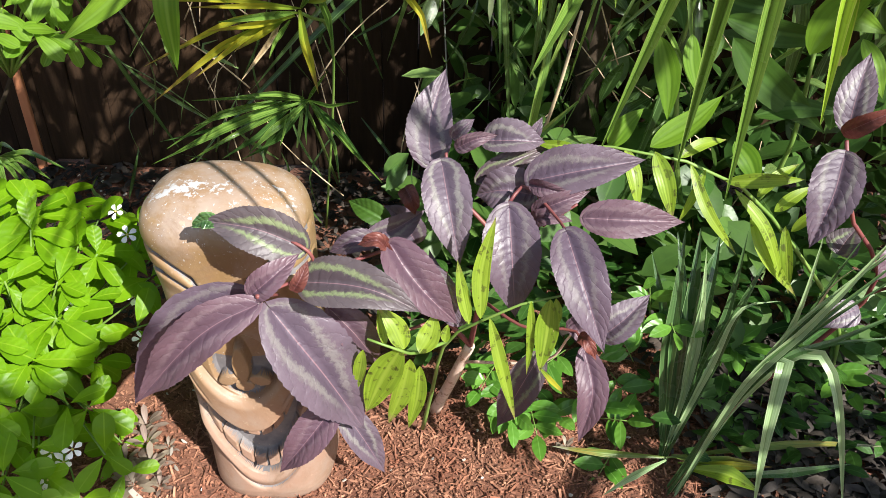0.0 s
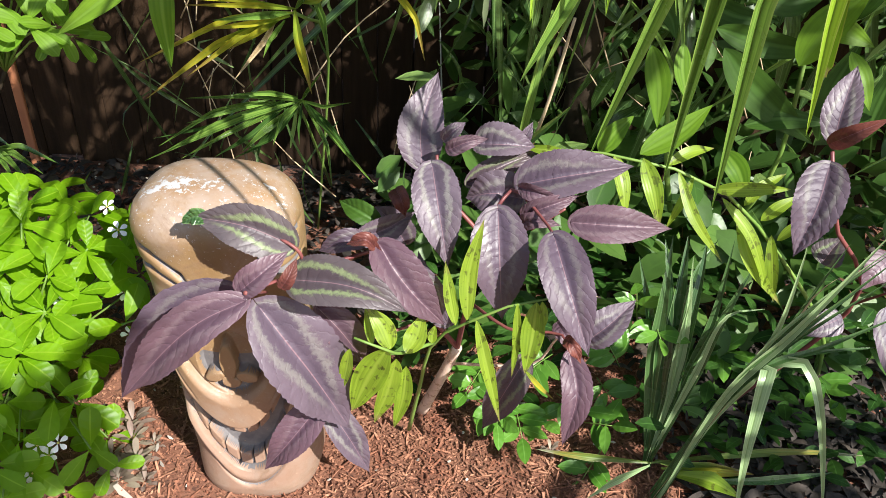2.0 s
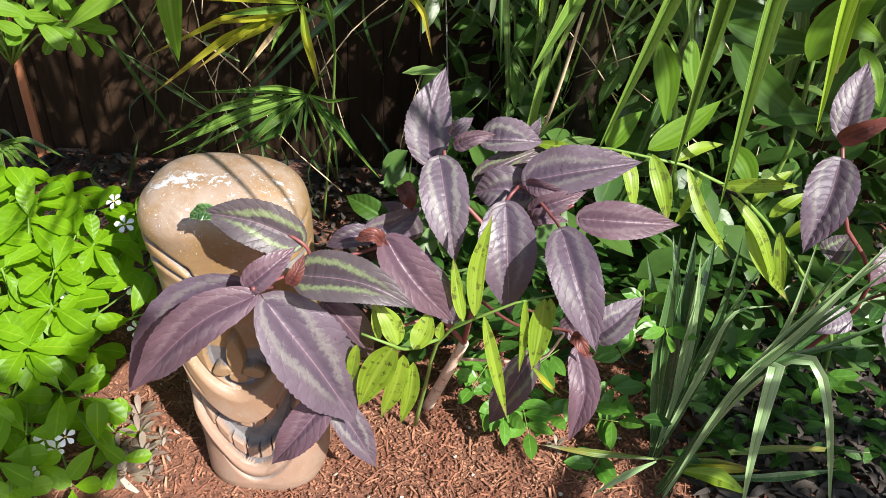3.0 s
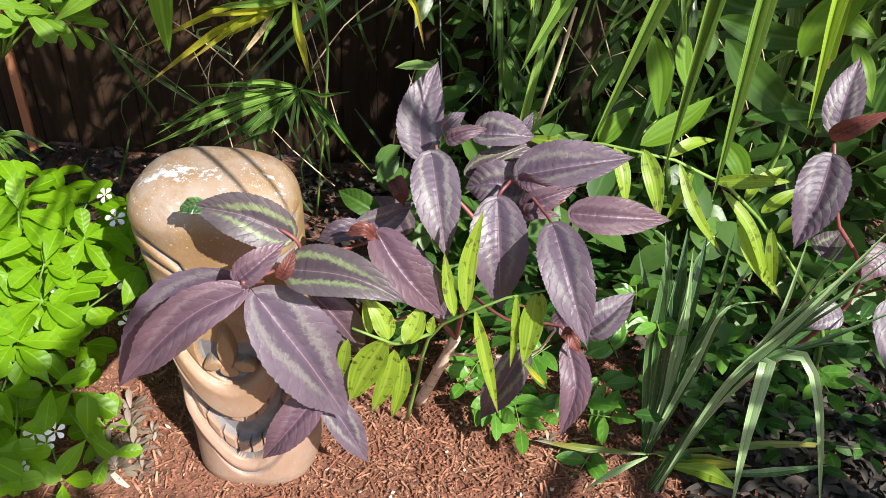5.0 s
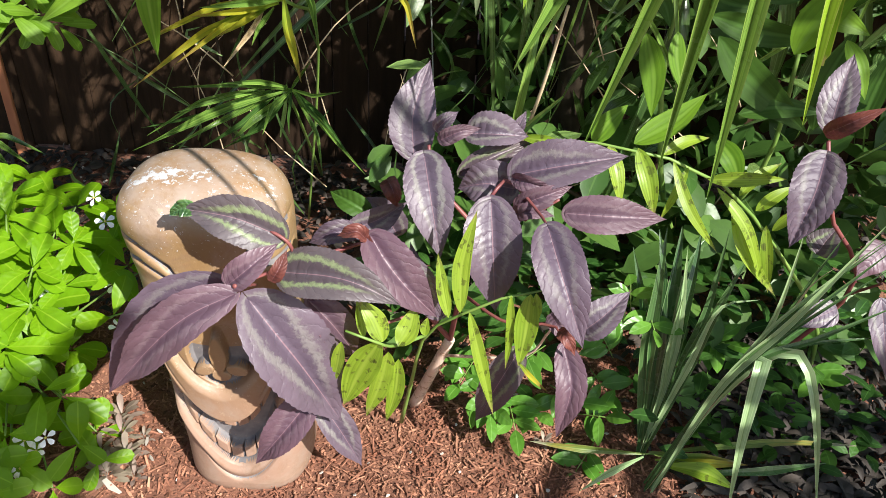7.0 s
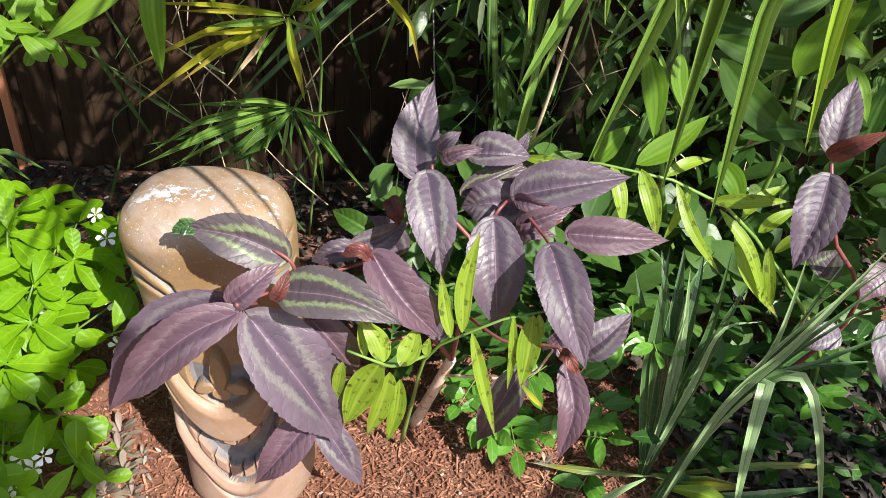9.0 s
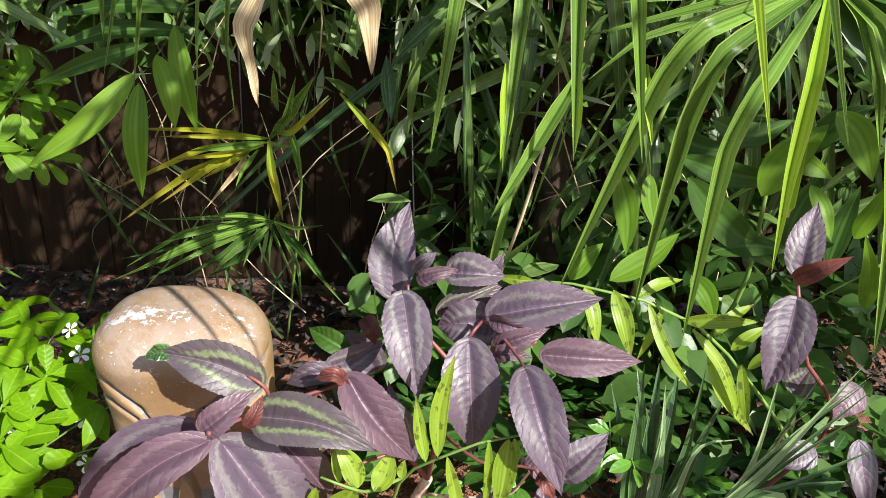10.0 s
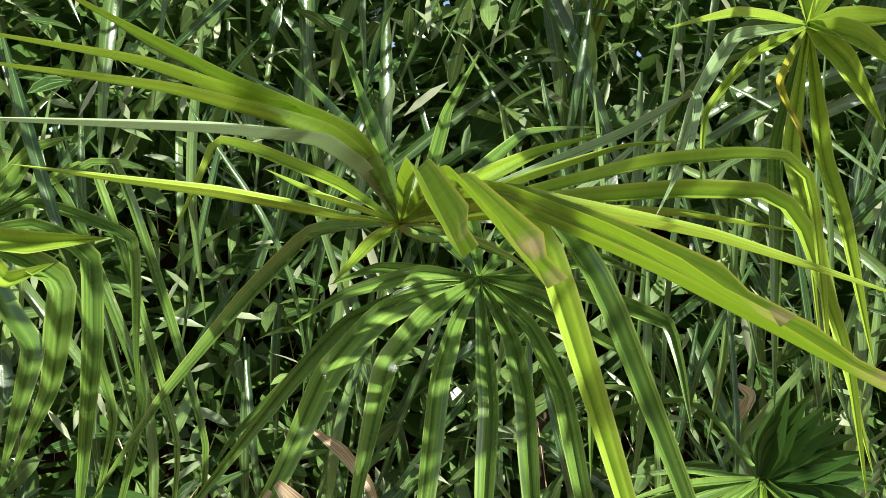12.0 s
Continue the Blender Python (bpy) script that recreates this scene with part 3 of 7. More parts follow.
def carving(s, z):
    """Depth (out of the face is positive) and whether the spot is painted grey, for a place on the front."""
    d, grey = 0.0, False
    a = abs(s)
    zz = z - 15.0 * s * s
    inside = 1 - step_up(a, 0.088, 0.104)
    # brow and eye lines
    for p, q, w, deep in (((0.125, 0.545), (0.085, 0.528), 0.0055, 0.010), ((0.085, 0.528), (0.045, 0.496), 0.0055, 0.010), ((0.045, 0.496), (0.022, 0.455), 0.005, 0.008),
                          ((0.122, 0.497), (0.090, 0.495), 0.005, 0.009), ((0.090, 0.495), (0.055, 0.474), 0.005, 0.009)):
        dist, _ = seg_dist(a, z, p, q)
        g = bump_at(dist, w)
        d -= deep * g
        grey = grey or g > 0.55
    d -= 0.006 * bump_at(a - 0.075, 0.030) * bump_at(z - 0.455, 0.025)
    d += 0.008 * bump_at(a - 0.06, 0.05) * bump_at(z - 0.565, 0.03)
    # nose wedge with its recessed field and the three-petalled ornament
    u = s - 0.006
    au = abs(u)
    field = (1 - step_up(math.hypot(u / 0.052, (z - 0.335) / 0.066), 0.90, 1.0)) * step_up(zz, 0.264, 0.275)
    d += 0.012 * bump_at(a, 0.075) * bump_at(z - 0.32, 0.10)
    if field > 0:
        petal = math.hypot(u / (0.0155 - 0.10 * max(0.0, z - 0.345)), (z - 0.345) / 0.042)
        ca, sa = math.cos(0.5), math.sin(0.5)
        lx, lz = au - 0.024, z - 0.313
        side = math.hypot((lx * ca - lz * sa) / 0.0200, (lx * sa + lz * ca) / 0.0125)
        foot = math.hypot(u / 0.017, (z - 0.303) / 0.013)
        o = max(1 - step_up(petal, 0.75, 1.0), 1 - step_up(side, 0.75, 1.05), 1 - step_up(foot, 0.8, 1.0))
        d += -0.015 * field + 0.021 * o * field
        grey = grey or (field > 0.6 and o < 0.25 and z < 0.345)
    d -= 0.005 * bump_at(zz - 0.270, 0.004) * inside
    # upper lip, teeth, tongue hollow, teeth, lower lip
    d += 0.012 * inside * step_up(zz, 0.194, 0.202) * (1 - step_up(zz, 0.250, 0.275))
    mouth = inside * step_up(zz, 0.082, 0.088) * (1 - step_up(zz, 0.192, 0.198))
    d -= 0.024 * mouth
    up_row = step_up(zz, 0.168, 0.172) * (1 - step_up(zz, 0.190, 0.193))
    low_row = step_up(zz, 0.090, 0.094) * (1 - step_up(zz, 0.118, 0.122))
    gap = bump_at(((s + 0.5) / 0.0235) % 1.0 - 0.5, 0.06)
    tooth = max(up_row, low_row) * (1 - 0.9 * gap) * inside
    d += 0.018 * tooth
    grey = grey or (mouth > 0.5 and tooth < 0.45)
    d += 0.007 * inside * bump_at(zz - 0.066, 0.013)
    line = bump_at(zz - 0.043, 0.0045) * (1 - step_up(a, 0.090, 0.105))
    d -= 0.007 * line
    grey = grey or line > 0.75
    outer = bump_at(zz - 0.215, 0.004) * (1 - step_up(a, 0.09, 0.11)) * step_up(a, 0.05, 0.07)
    d -= 0.004 * outer
    return d, grey


def build_statue():
    tan, grey = statue_materials()
    nt_, nz = 440, 310
    H = 0.618
    angles = []
    for k in range(nt_):
        u = k / nt_
        angles.append(2 * math.pi * (u - 0.115 * math.sin(2 * math.pi * u)))
    verts, marks, faces = [], [], []
    for j in range(nz + 1):
        z = H * j / nz
        top = 0.535
        a = float(np.interp(z, (0, 0.03, 0.12, 0.30, 0.42, 0.53, 0.64), (0.103, 0.110, 0.116, 0.116, 0.120, 0.126, 0.126)))
        b = float(np.interp(z, (0, 0.03, 0.15, 0.40, 0.56, 0.64), (0.096, 0.102, 0.102, 0.098, 0.104, 0.104)))
        if z > top:
            k = (1 - min(1.0, (z - top) / (H - top)) ** 2.7) ** (1 / 2.9)
            a, b = a * max(k, 0.001), b * max(k, 0.001)
        if z < 0.02:
            k = 1 - 0.05 * (1 - z / 0.02) ** 2
            a, b = a * k, b * k
        cx = float(np.interp(z, (0, 0.1, 0.55, 0.64), (0.002, 0.004, -0.028, -0.032)))
        for i in range(nt_):
            t = angles[i]
            c, s = math.sin(t), -math.cos(t)
            ex = 2 / 2.7
            px = a * math.copysign(abs(c) ** ex, c)
            py = b * math.copysign(abs(s) ** ex, s)
            g = False
            if s < 0.15 and z < top + 0.05:
                d, g = carving(px, z)
                fade = 1 - step_up(s, -0.25, 0.12)
                ln = math.hypot(c / a, s / b)
                px += d * fade * (c / a) / ln
                py += d * fade * (s / b) / ln
                g = g and fade > 0.4
            w = 0.0025 * noise.noise(Vector((px * 14, py * 14, z * 14))) * (1 if z < top else max(0.0, (H - z) / (H - top)))
            verts.append((px * (1 + w / a * 0.6) + cx, py * (1 + w / b * 0.6), z))
            marks.append(g)
    for j in range(nz):
        for i in range(nt_):
            n = (i + 1) % nt_
            faces.append((j * nt_ + i, j * nt_ + n, (j + 1) * nt_ + n, (j + 1) * nt_ + i))
    faces.append(tuple(range(nt_))[::-1])
    faces.append(tuple(nz * nt_ + i for i in range(nt_)))
    me = mesh_from("tiki_statue", verts, faces)
    me.materials.append(tan)
    me.materials.append(grey)
    slots = [1 if len(f) == 4 and sum(marks[v] for v in f) >= 2 else 0 for f in faces]
    me.polygons.foreach_set("material_index", slots)
    ob = part("tiki_statue", me, None)
    ob.location = (-0.215, 1.035, -0.008)
    return tagged(ob, "weathered tan carved tiki head statue with flaking white crown", "statue")


build_statue()


# ---------------------------------------------------------------- plants
def leaf(plant, mat_, pts, width, face, profile="ovate", name="leaf", **how):
    how = {"fold": 0.10, "nl": 16, "nw": 6, "ripple": 0.0, **how}
    return ribbon(name, plant, mat_, pts, width, face, profile=profile, **how)


def fine_leaf(plant, mat_, pts, width, face, profile="ovate", **how):
    """A leaf with toothed, gently rippled margins."""
    how = {"fold": 0.30, "nl": 40, "nw": 8, "crease": True, "ripple": 0.020, "teeth": 0.010, "curl": 0.20, **how}
    return leaf(plant, mat_, pts, width, face, profile, **how)


def veined_leaf(plant, mat_, pts, width, face, left, right, ripple=0.012, quilt=0.034, nl=66, nw=12):
    """A pointed leaf with a round base, toothed margins and puckers between its side veins; left, right: how far each half is folded up from the blade's plane."""
    path = smooth_path(pts, nl + 1)
    length = float(np.linalg.norm(np.diff(path, axis=0), axis=1).sum())
    tang = np.gradient(path, axis=0)
    tang /= np.linalg.norm(tang, axis=1)[:, None] + 1e-9
    veins = max(7, round(length / 0.0115))
    seed = Vector(pts[0]) * 31.0
    verts, uvs, faces = [], [], []
    cols = [2 * j / nw - 1 for j in range(nw + 1)]
    for i in range(nl + 1):
        v = i / nl
        side = np.cross(tang[i], np.array(face, float))
        side /= np.linalg.norm(side) + 1e-9
        up = np.cross(side, tang[i])
        h = 0.5 * width * max(leaf_outline(v), 0.012)
        for u in cols:
            a = abs(u)
            fold = (left if u < 0 else right) * (1 - 0.30 * a) + 0.20
            reach = h * a * (1 + (0.055 * ((i * veins * 2 / nl) % 1.0 - 0.5) if a > 0.99 else 0.0))
            # the base runs back a little on both sides of the stalk
            back = 0.10 * width * a * a * max(0.0, 1 - v / 0.18)
            run = (v - 0.13 * a ** 1.3) * veins
            pucker = quilt * width * (abs(math.sin(math.pi * run)) ** 0.6 - 0.55) * min(1.0, 3.2 * a) * (1 - 0.4 * a) * min(1.0, 6 * (1 - v))
            wave = ripple * width * a * a * (math.sin(v * 17 + seed.x * 5 + (1.7 if u > 0 else 0.0)) + 1.4 * noise.noise(seed + Vector((u, 5 * v, 0))))
            lift = reach * math.sin(fold) - 0.10 * a * a * h + pucker + wave
            verts.append(tuple(path[i] + side * math.copysign(reach * math.cos(fold), u) + up * lift - tang[i] * back))
            uvs.append(((u + 1) / 2, v))
    n = len(cols)
    for i in range(nl):
        for j in range(nw):
            a = i * n + j
            faces.append((a, a + 1, a + n + 1, a + n))
    ob = part("leaf", mesh_from("leaf", verts, faces, uvs), mat_)
    return held(ob, plant)


def leaf_outline(v):
    if v < 0.34:
        return (1 - (1 - v / 0.34) ** 2.3) ** 0.55
    return max(0.0, math.cos(0.5 * math.pi * (v - 0.34) / 0.66)) ** 1.12


def blade(frond, mat_, pts, width, face, profile="blade", **how):
    """A long pleated palm blade that bends at the points given."""
    how = {"fold": 1.10, "nl": 28, "nw": 4, "sharp": True, "crease": True, **how}
    return ribbon("blade", frond, mat_, pts, width, face, profile=profile, **how)


# purple-leaved knotweed over and beside the statue
purple = thing("purple_leaved_plant", "purple-leaved bushy plant with pale chevrons leaning over the statue", "plant", (0.08, 1.17, 0))
veined_leaf(purple, PURPLE_GREEN, [(-0.094, 0.875, 0.595), (-0.153, 0.868, 0.626), (-0.231, 0.885, 0.626)], 0.074, (0.24, -0.82, 0.53), 0.34, 0.53, ripple=0.02)
veined_leaf(purple, PURPLE_GREEN, [(-0.100, 0.870, 0.542), (-0.033, 0.845, 0.558), (0.014, 0.831, 0.556), (0.065, 0.830, 0.528)], 0.082, (0.09, -0.79, 0.60), 0.34, 0.65)
veined_leaf(purple, PURPLE, [(-0.148, 0.870, 0.492), (-0.110, 0.860, 0.437), (-0.073, 0.861, 0.370), (-0.025, 0.875, 0.255)], 0.138, (0.15, -0.72, 0.68), 0.34, 0.76)
veined_leaf(purple, PURPLE, [(-0.176, 0.855, 0.531), (-0.256, 0.845, 0.486), (-0.308, 0.846, 0.414), (-0.372, 0.860, 0.307)], 0.089, (0.34, -0.70, 0.63), 0.58, 0.34)
veined_leaf(purple, PURPLE_YOUNG, [(-0.143, 0.800, 0.556), (-0.200, 0.788, 0.528), (-0.253, 0.788, 0.477), (-0.336, 0.800, 0.370)], 0.075, (0.32, -0.71, 0.63), 0.64, 0.34, ripple=0.03, quilt=0.035)
veined_leaf(purple, PURPLE_YOUNG, [(-0.154, 0.810, 0.562), (-0.125, 0.813, 0.589), (-0.092, 0.840, 0.610)], 0.046, (0.23, -0.79, 0.58), 0.34, 0.72, quilt=0.03)
veined_leaf(purple, RED_BROWN, [(-0.108, 0.850, 0.542), (-0.097, 0.848, 0.563), (-0.089, 0.870, 0.579)], 0.024, (0.19, -0.79, 0.58), 0.61, 0.34)
veined_leaf(purple, PURPLE_YOUNG, [(-0.071, 0.900, 0.473), (-0.036, 0.898, 0.429), (-0.004, 0.920, 0.351)], 0.067, (0.12, -0.76, 0.64), 0.34, 0.80)
veined_leaf(purple, PURPLE_YOUNG, [(-0.066, 0.880, 0.306), (-0.112, 0.853, 0.248), (-0.160, 0.850, 0.176)], 0.069, (0.17, -0.67, 0.73), 0.57, 0.34, quilt=0.04)
veined_leaf(purple, PURPLE, [(-0.071, 0.920, 0.259), (-0.032, 0.908, 0.197), (-0.000, 0.920, 0.103)], 0.059, (0.11, -0.68, 0.73), 0.34, 0.49)
veined_leaf(purple, PURPLE_YOUNG, [(0.016, 0.930, 0.569), (0.040, 0.908, 0.541), (0.072, 0.898, 0.503), (0.115, 0.900, 0.453)], 0.082, (0.04, -0.80, 0.60), 0.34, 0.84)
veined_leaf(purple, PURPLE, [(0.068, 0.960, 0.511), (0.094, 0.943, 0.473), (0.120, 0.950, 0.413)], 0.046, (0.02, -0.80, 0.60), 0.34, 0.34)
veined_leaf(purple, PURPLE, [(-0.009, 0.970, 0.547), (-0.038, 0.958, 0.551), (-0.079, 0.970, 0.524)], 0.042, (0.13, -0.83, 0.55), 0.89, 0.34)
veined_leaf(purple, RED_BROWN, [(0.010, 0.920, 0.571), (-0.002, 0.908, 0.589), (-0.029, 0.920, 0.572)], 0.026, (0.10, -0.83, 0.55), 0.94, 0.34, ripple=0.05)
veined_leaf(purple, RED_BROWN, [(0.016, 0.930, 0.546), (0.010, 0.923, 0.569), (0.002, 0.940, 0.583)], 0.020, (0.09, -0.83, 0.55), 0.34, 0.78, ripple=0.05)
veined_leaf(purple, PURPLE, [(0.064, 1.130, 0.591), (0.060, 1.158, 0.652), (0.082, 1.210, 0.720)], 0.082, (0.04, -0.91, 0.42), 0.34, 0.34)
veined_leaf(purple, PURPLE, [(0.082, 1.070, 0.626), (0.097, 1.013, 0.579), (0.115, 0.980, 0.500)], 0.082, (0.01, -0.86, 0.51), 0.40, 0.34)
veined_leaf(purple, PURPLE, [(0.183, 0.990, 0.600), (0.190, 0.948, 0.538), (0.200, 0.930, 0.446)], 0.094, (-0.07, -0.82, 0.56), 0.34, 0.39)
veined_leaf(purple, PURPLE, [(0.260, 0.930, 0.599), (0.282, 0.868, 0.553), (0.316, 0.830, 0.469)], 0.081, (-0.15, -0.80, 0.58), 0.34, 0.59)
veined_leaf(purple, PURPLE, [(0.217, 1.060, 0.605), (0.277, 1.048, 0.629), (0.327, 1.048, 0.641), (0.384, 1.060, 0.648)], 0.092, (-0.17, -0.87, 0.46), 0.34, 0.95)
veined_leaf(purple, PURPLE_YOUNG, [(0.294, 1.000, 0.580), (0.359, 0.988, 0.586), (0.442, 1.000, 0.579)], 0.066, (-0.20, -0.84, 0.51), 0.34, 0.61, quilt=0.03)
veined_leaf(purple, PURPLE, [(0.098, 1.120, 0.644), (0.111, 1.113, 0.663), (0.130, 1.130, 0.672)], 0.029, (0.00, -0.90, 0.43), 0.34, 0.60)
veined_leaf(purple, PURPLE_YOUNG, [(0.103, 1.090, 0.641), (0.132, 1.078, 0.663), (0.166, 1.090, 0.666)], 0.029, (-0.02, -0.90, 0.44), 0.49, 0.34, ripple=0.06, quilt=0.04)
veined_leaf(purple, PURPLE, [(0.151, 1.130, 0.636), (0.193, 1.118, 0.643), (0.242, 1.130, 0.636)], 0.078, (-0.06, -0.90, 0.44), 0.34, 1.30)
veined_leaf(purple, PURPLE, [(0.217, 1.150, 0.631), (0.224, 1.138, 0.649), (0.236, 1.150, 0.671)], 0.026, (-0.09, -0.90, 0.43), 0.83, 0.34)
veined_leaf(purple, PURPLE_GREEN, [(0.138, 1.110, 0.574), (0.188, 1.118, 0.603), (0.252, 1.150, 0.621)], 0.045, (-0.06, -0.88, 0.46), 0.34, 0.53)
veined_leaf(purple, PURPLE, [(0.225, 1.080, 0.570), (0.180, 1.078, 0.578), (0.137, 1.100, 0.555)], 0.082, (-0.05, -0.87, 0.49), 0.62, 0.34)
veined_leaf(purple, PURPLE_YOUNG, [(0.216, 1.040, 0.612), (0.242, 1.018, 0.616), (0.281, 1.020, 0.604)], 0.032, (-0.11, -0.87, 0.49), 1.02, 0.34, quilt=0.04)
veined_leaf(purple, PURPLE_YOUNG, [(0.223, 1.020, 0.575), (0.256, 1.008, 0.600), (0.302, 1.020, 0.615)], 0.042, (-0.12, -0.86, 0.50), 0.67, 0.34)
veined_leaf(purple, PURPLE_YOUNG, [(0.219, 1.020, 0.558), (0.241, 0.998, 0.580), (0.279, 1.000, 0.574)], 0.032, (-0.11, -0.85, 0.52), 0.34, 0.75)
veined_leaf(purple, PURPLE_YOUNG, [(0.303, 0.900, 0.414), (0.316, 0.858, 0.366), (0.303, 0.840, 0.281)], 0.053, (-0.17, -0.72, 0.68), 0.34, 0.56, quilt=0.03)
veined_leaf(purple, RED_BROWN, [(0.294, 0.900, 0.441), (0.301, 0.873, 0.450), (0.316, 0.870, 0.421)], 0.024, (-0.16, -0.76, 0.63), 0.34, 0.34, ripple=0.06)
veined_leaf(purple, PURPLE, [(0.342, 0.970, 0.382), (0.372, 0.973, 0.414), (0.413, 1.000, 0.445)], 0.064, (-0.20, -0.77, 0.61), 0.34, 0.59)
veined_leaf(purple, PURPLE_YOUNG, [(0.292, 0.980, 0.406), (0.302, 0.953, 0.404), (0.322, 0.950, 0.376)], 0.030, (-0.15, -0.77, 0.62), 0.34, 0.34)
veined_leaf(purple, PURPLE_GREEN, [(0.253, 0.990, 0.324), (0.223, 0.978, 0.257), (0.191, 0.990, 0.151)], 0.068, (-0.08, -0.73, 0.68), 0.34, 0.48)
veined_leaf(purple, PURPLE, [(0.037, 1.160, 0.423), (0.015, 1.158, 0.464), (-0.018, 1.180, 0.482)], 0.070, (0.07, -0.85, 0.53), 0.34, 0.59)
veined_leaf(purple, RED_BROWN, [(0.023, 1.120, 0.552), (0.034, 1.098, 0.545), (0.040, 1.100, 0.514)], 0.035, (0.06, -0.86, 0.50), 0.67, 0.34, ripple=0.05)
veined_leaf(purple, PURPLE, [(-0.033, 1.080, 0.478), (0.012, 1.088, 0.496), (0.056, 1.120, 0.512)], 0.055, (0.08, -0.84, 0.53), 0.74, 0.34)
veined_leaf(purple, PURPLE, [(0.122, 1.020, 0.359), (0.082, 1.023, 0.435), (0.066, 1.050, 0.481)], 0.057, (0.02, -0.81, 0.59), 0.34, 0.34)
veined_leaf(purple, SHADE_LEAF, [(-0.003, 1.100, 0.498), (-0.036, 1.108, 0.513), (-0.073, 1.140, 0.513)], 0.043, (0.11, -0.85, 0.52), 0.54, 0.34)
veined_leaf(purple, PURPLE, [(0.233, 1.020, 0.216), (0.249, 1.018, 0.258), (0.273, 1.040, 0.267)], 0.033, (-0.10, -0.74, 0.67), 0.34, 0.34)
veined_leaf(purple, STRAP, [(-0.208, 0.883, 0.625), (-0.224, 0.882, 0.628), (-0.244, 0.884, 0.617)], 0.026, (0.30, -0.81, 0.51), 0.5, 0.4, ripple=0.10, quilt=0.09)
tube("stem", purple, STEM_PINK, [(0.077, 1.170, 0.005), (0.105, 1.120, 0.126), (0.139, 1.060, 0.276)], 0.0115, 0.009)
tube("stem", purple, STEM_RED, [(0.139, 1.060, 0.276), (0.152, 1.060, 0.378), (0.173, 1.060, 0.502), (0.185, 1.030, 0.583)], 0.005, 0.0035)
tube("stem", purple, STEM_RED, [(0.139, 1.060, 0.276), (0.058, 1.040, 0.400), (0.011, 0.970, 0.534)], 0.005, 0.003)
tube("stem", purple, STEM_RED, [(0.011, 0.970, 0.534), (-0.057, 0.920, 0.536), (-0.095, 0.870, 0.551), (-0.146, 0.810, 0.560)], 0.003, 0.0022)
tube("petiole", purple, STEM_RED, [(-0.143, 0.800, 0.568), (-0.139, 0.885, 0.507)], 0.003, 0.002)
tube("petiole", purple, STEM_RED, [(-0.110, 0.874, 0.605), (-0.095, 0.870, 0.599), (-0.085, 0.870, 0.588), (-0.081, 0.880, 0.561)], 0.0022, 0.003)
tube("stem", purple, STEM_RED, [(0.173, 1.060, 0.502), (0.099, 1.090, 0.575), (0.088, 1.100, 0.628)], 0.004, 0.0025)
tube("stem", purple, STEM_RED, [(0.185, 1.030, 0.583), (0.210, 1.050, 0.602), (0.251, 0.980, 0.592), (0.261, 0.930, 0.598)], 0.003, 0.002)
tube("petiole", purple, STEM_RED, [(0.235, 1.000, 0.564), (0.282, 1.000, 0.603)], 0.0025, 0.002)
tube("stem", purple, STEM_RED, [(0.152, 1.060, 0.378), (0.223, 0.980, 0.386), (0.293, 0.950, 0.409), (0.309, 0.900, 0.404)], 0.003, 0.002)
tube("stem", purple, STEM_PINK, [(0.129, 1.080, 0.220), (0.261, 1.020, 0.281), (0.295, 0.970, 0.386)], 0.003, 0.002)
tube("stem", purple, STEM_RED, [(0.096, 1.050, 0.347), (-0.039, 0.980, 0.326), (-0.079, 0.900, 0.301)], 0.003, 0.002)

purple_side = thing("purple_leaved_plant", "second purple-leaved plant among yellowing palm leaflets", "plant", (0.72, 1.25, 0))
veined_leaf(purple_side, PURPLE, [(0.663, 1.060, 0.707), (0.669, 1.078, 0.753), (0.691, 1.120, 0.800)], 0.058, (-0.42, -0.84, 0.34), 0.34, 0.34)
veined_leaf(purple_side, RED_BROWN, [(0.654, 1.050, 0.706), (0.666, 1.013, 0.742), (0.700, 1.000, 0.772)], 0.033, (-0.44, -0.82, 0.36), 0.56, 0.34)
veined_leaf(purple_side, PURPLE, [(0.639, 1.000, 0.696), (0.620, 0.958, 0.652), (0.601, 0.940, 0.580)], 0.076, (-0.41, -0.80, 0.44), 0.45, 0.34)
fine_leaf(purple_side, PURPLE, [(0.751, 1.020, 0.419), (0.718, 1.005, 0.410), (0.689, 1.000, 0.392)], 0.042, (-0.12, -0.81, 0.58), "ovate", fold=0.26, twist=-0.11)
fine_leaf(purple_side, PURPLE, [(0.799, 1.000, 0.459), (0.809, 0.967, 0.406), (0.834, 0.950, 0.332)], 0.043, (-0.18, -0.52, 0.83), "ovate", fold=0.26, twist=0.15)
fine_leaf(purple_side, PURPLE_YOUNG, [(0.809, 1.050, 0.521), (0.781, 1.030, 0.503), (0.762, 1.020, 0.474)], 0.049, (-0.14, -0.87, 0.48), "ovate", fold=0.15, twist=0.13)
fine_leaf(purple_side, PURPLE_GREEN, [(0.731, 1.100, 0.467), (0.743, 1.106, 0.491), (0.762, 1.120, 0.510)], 0.051, (-0.52, -0.71, 0.48), "ovate", fold=0.39, twist=0.37)
tube("stem", purple_side, STEM_RED, [(0.720, 1.250, -0.010), (0.823, 1.120, 0.375), (0.709, 1.060, 0.566), (0.661, 1.050, 0.694)], 0.005, 0.003)
tube("stem", purple_side, STEM_RED, [(0.823, 1.120, 0.375), (0.824, 1.050, 0.450)], 0.003, 0.002)

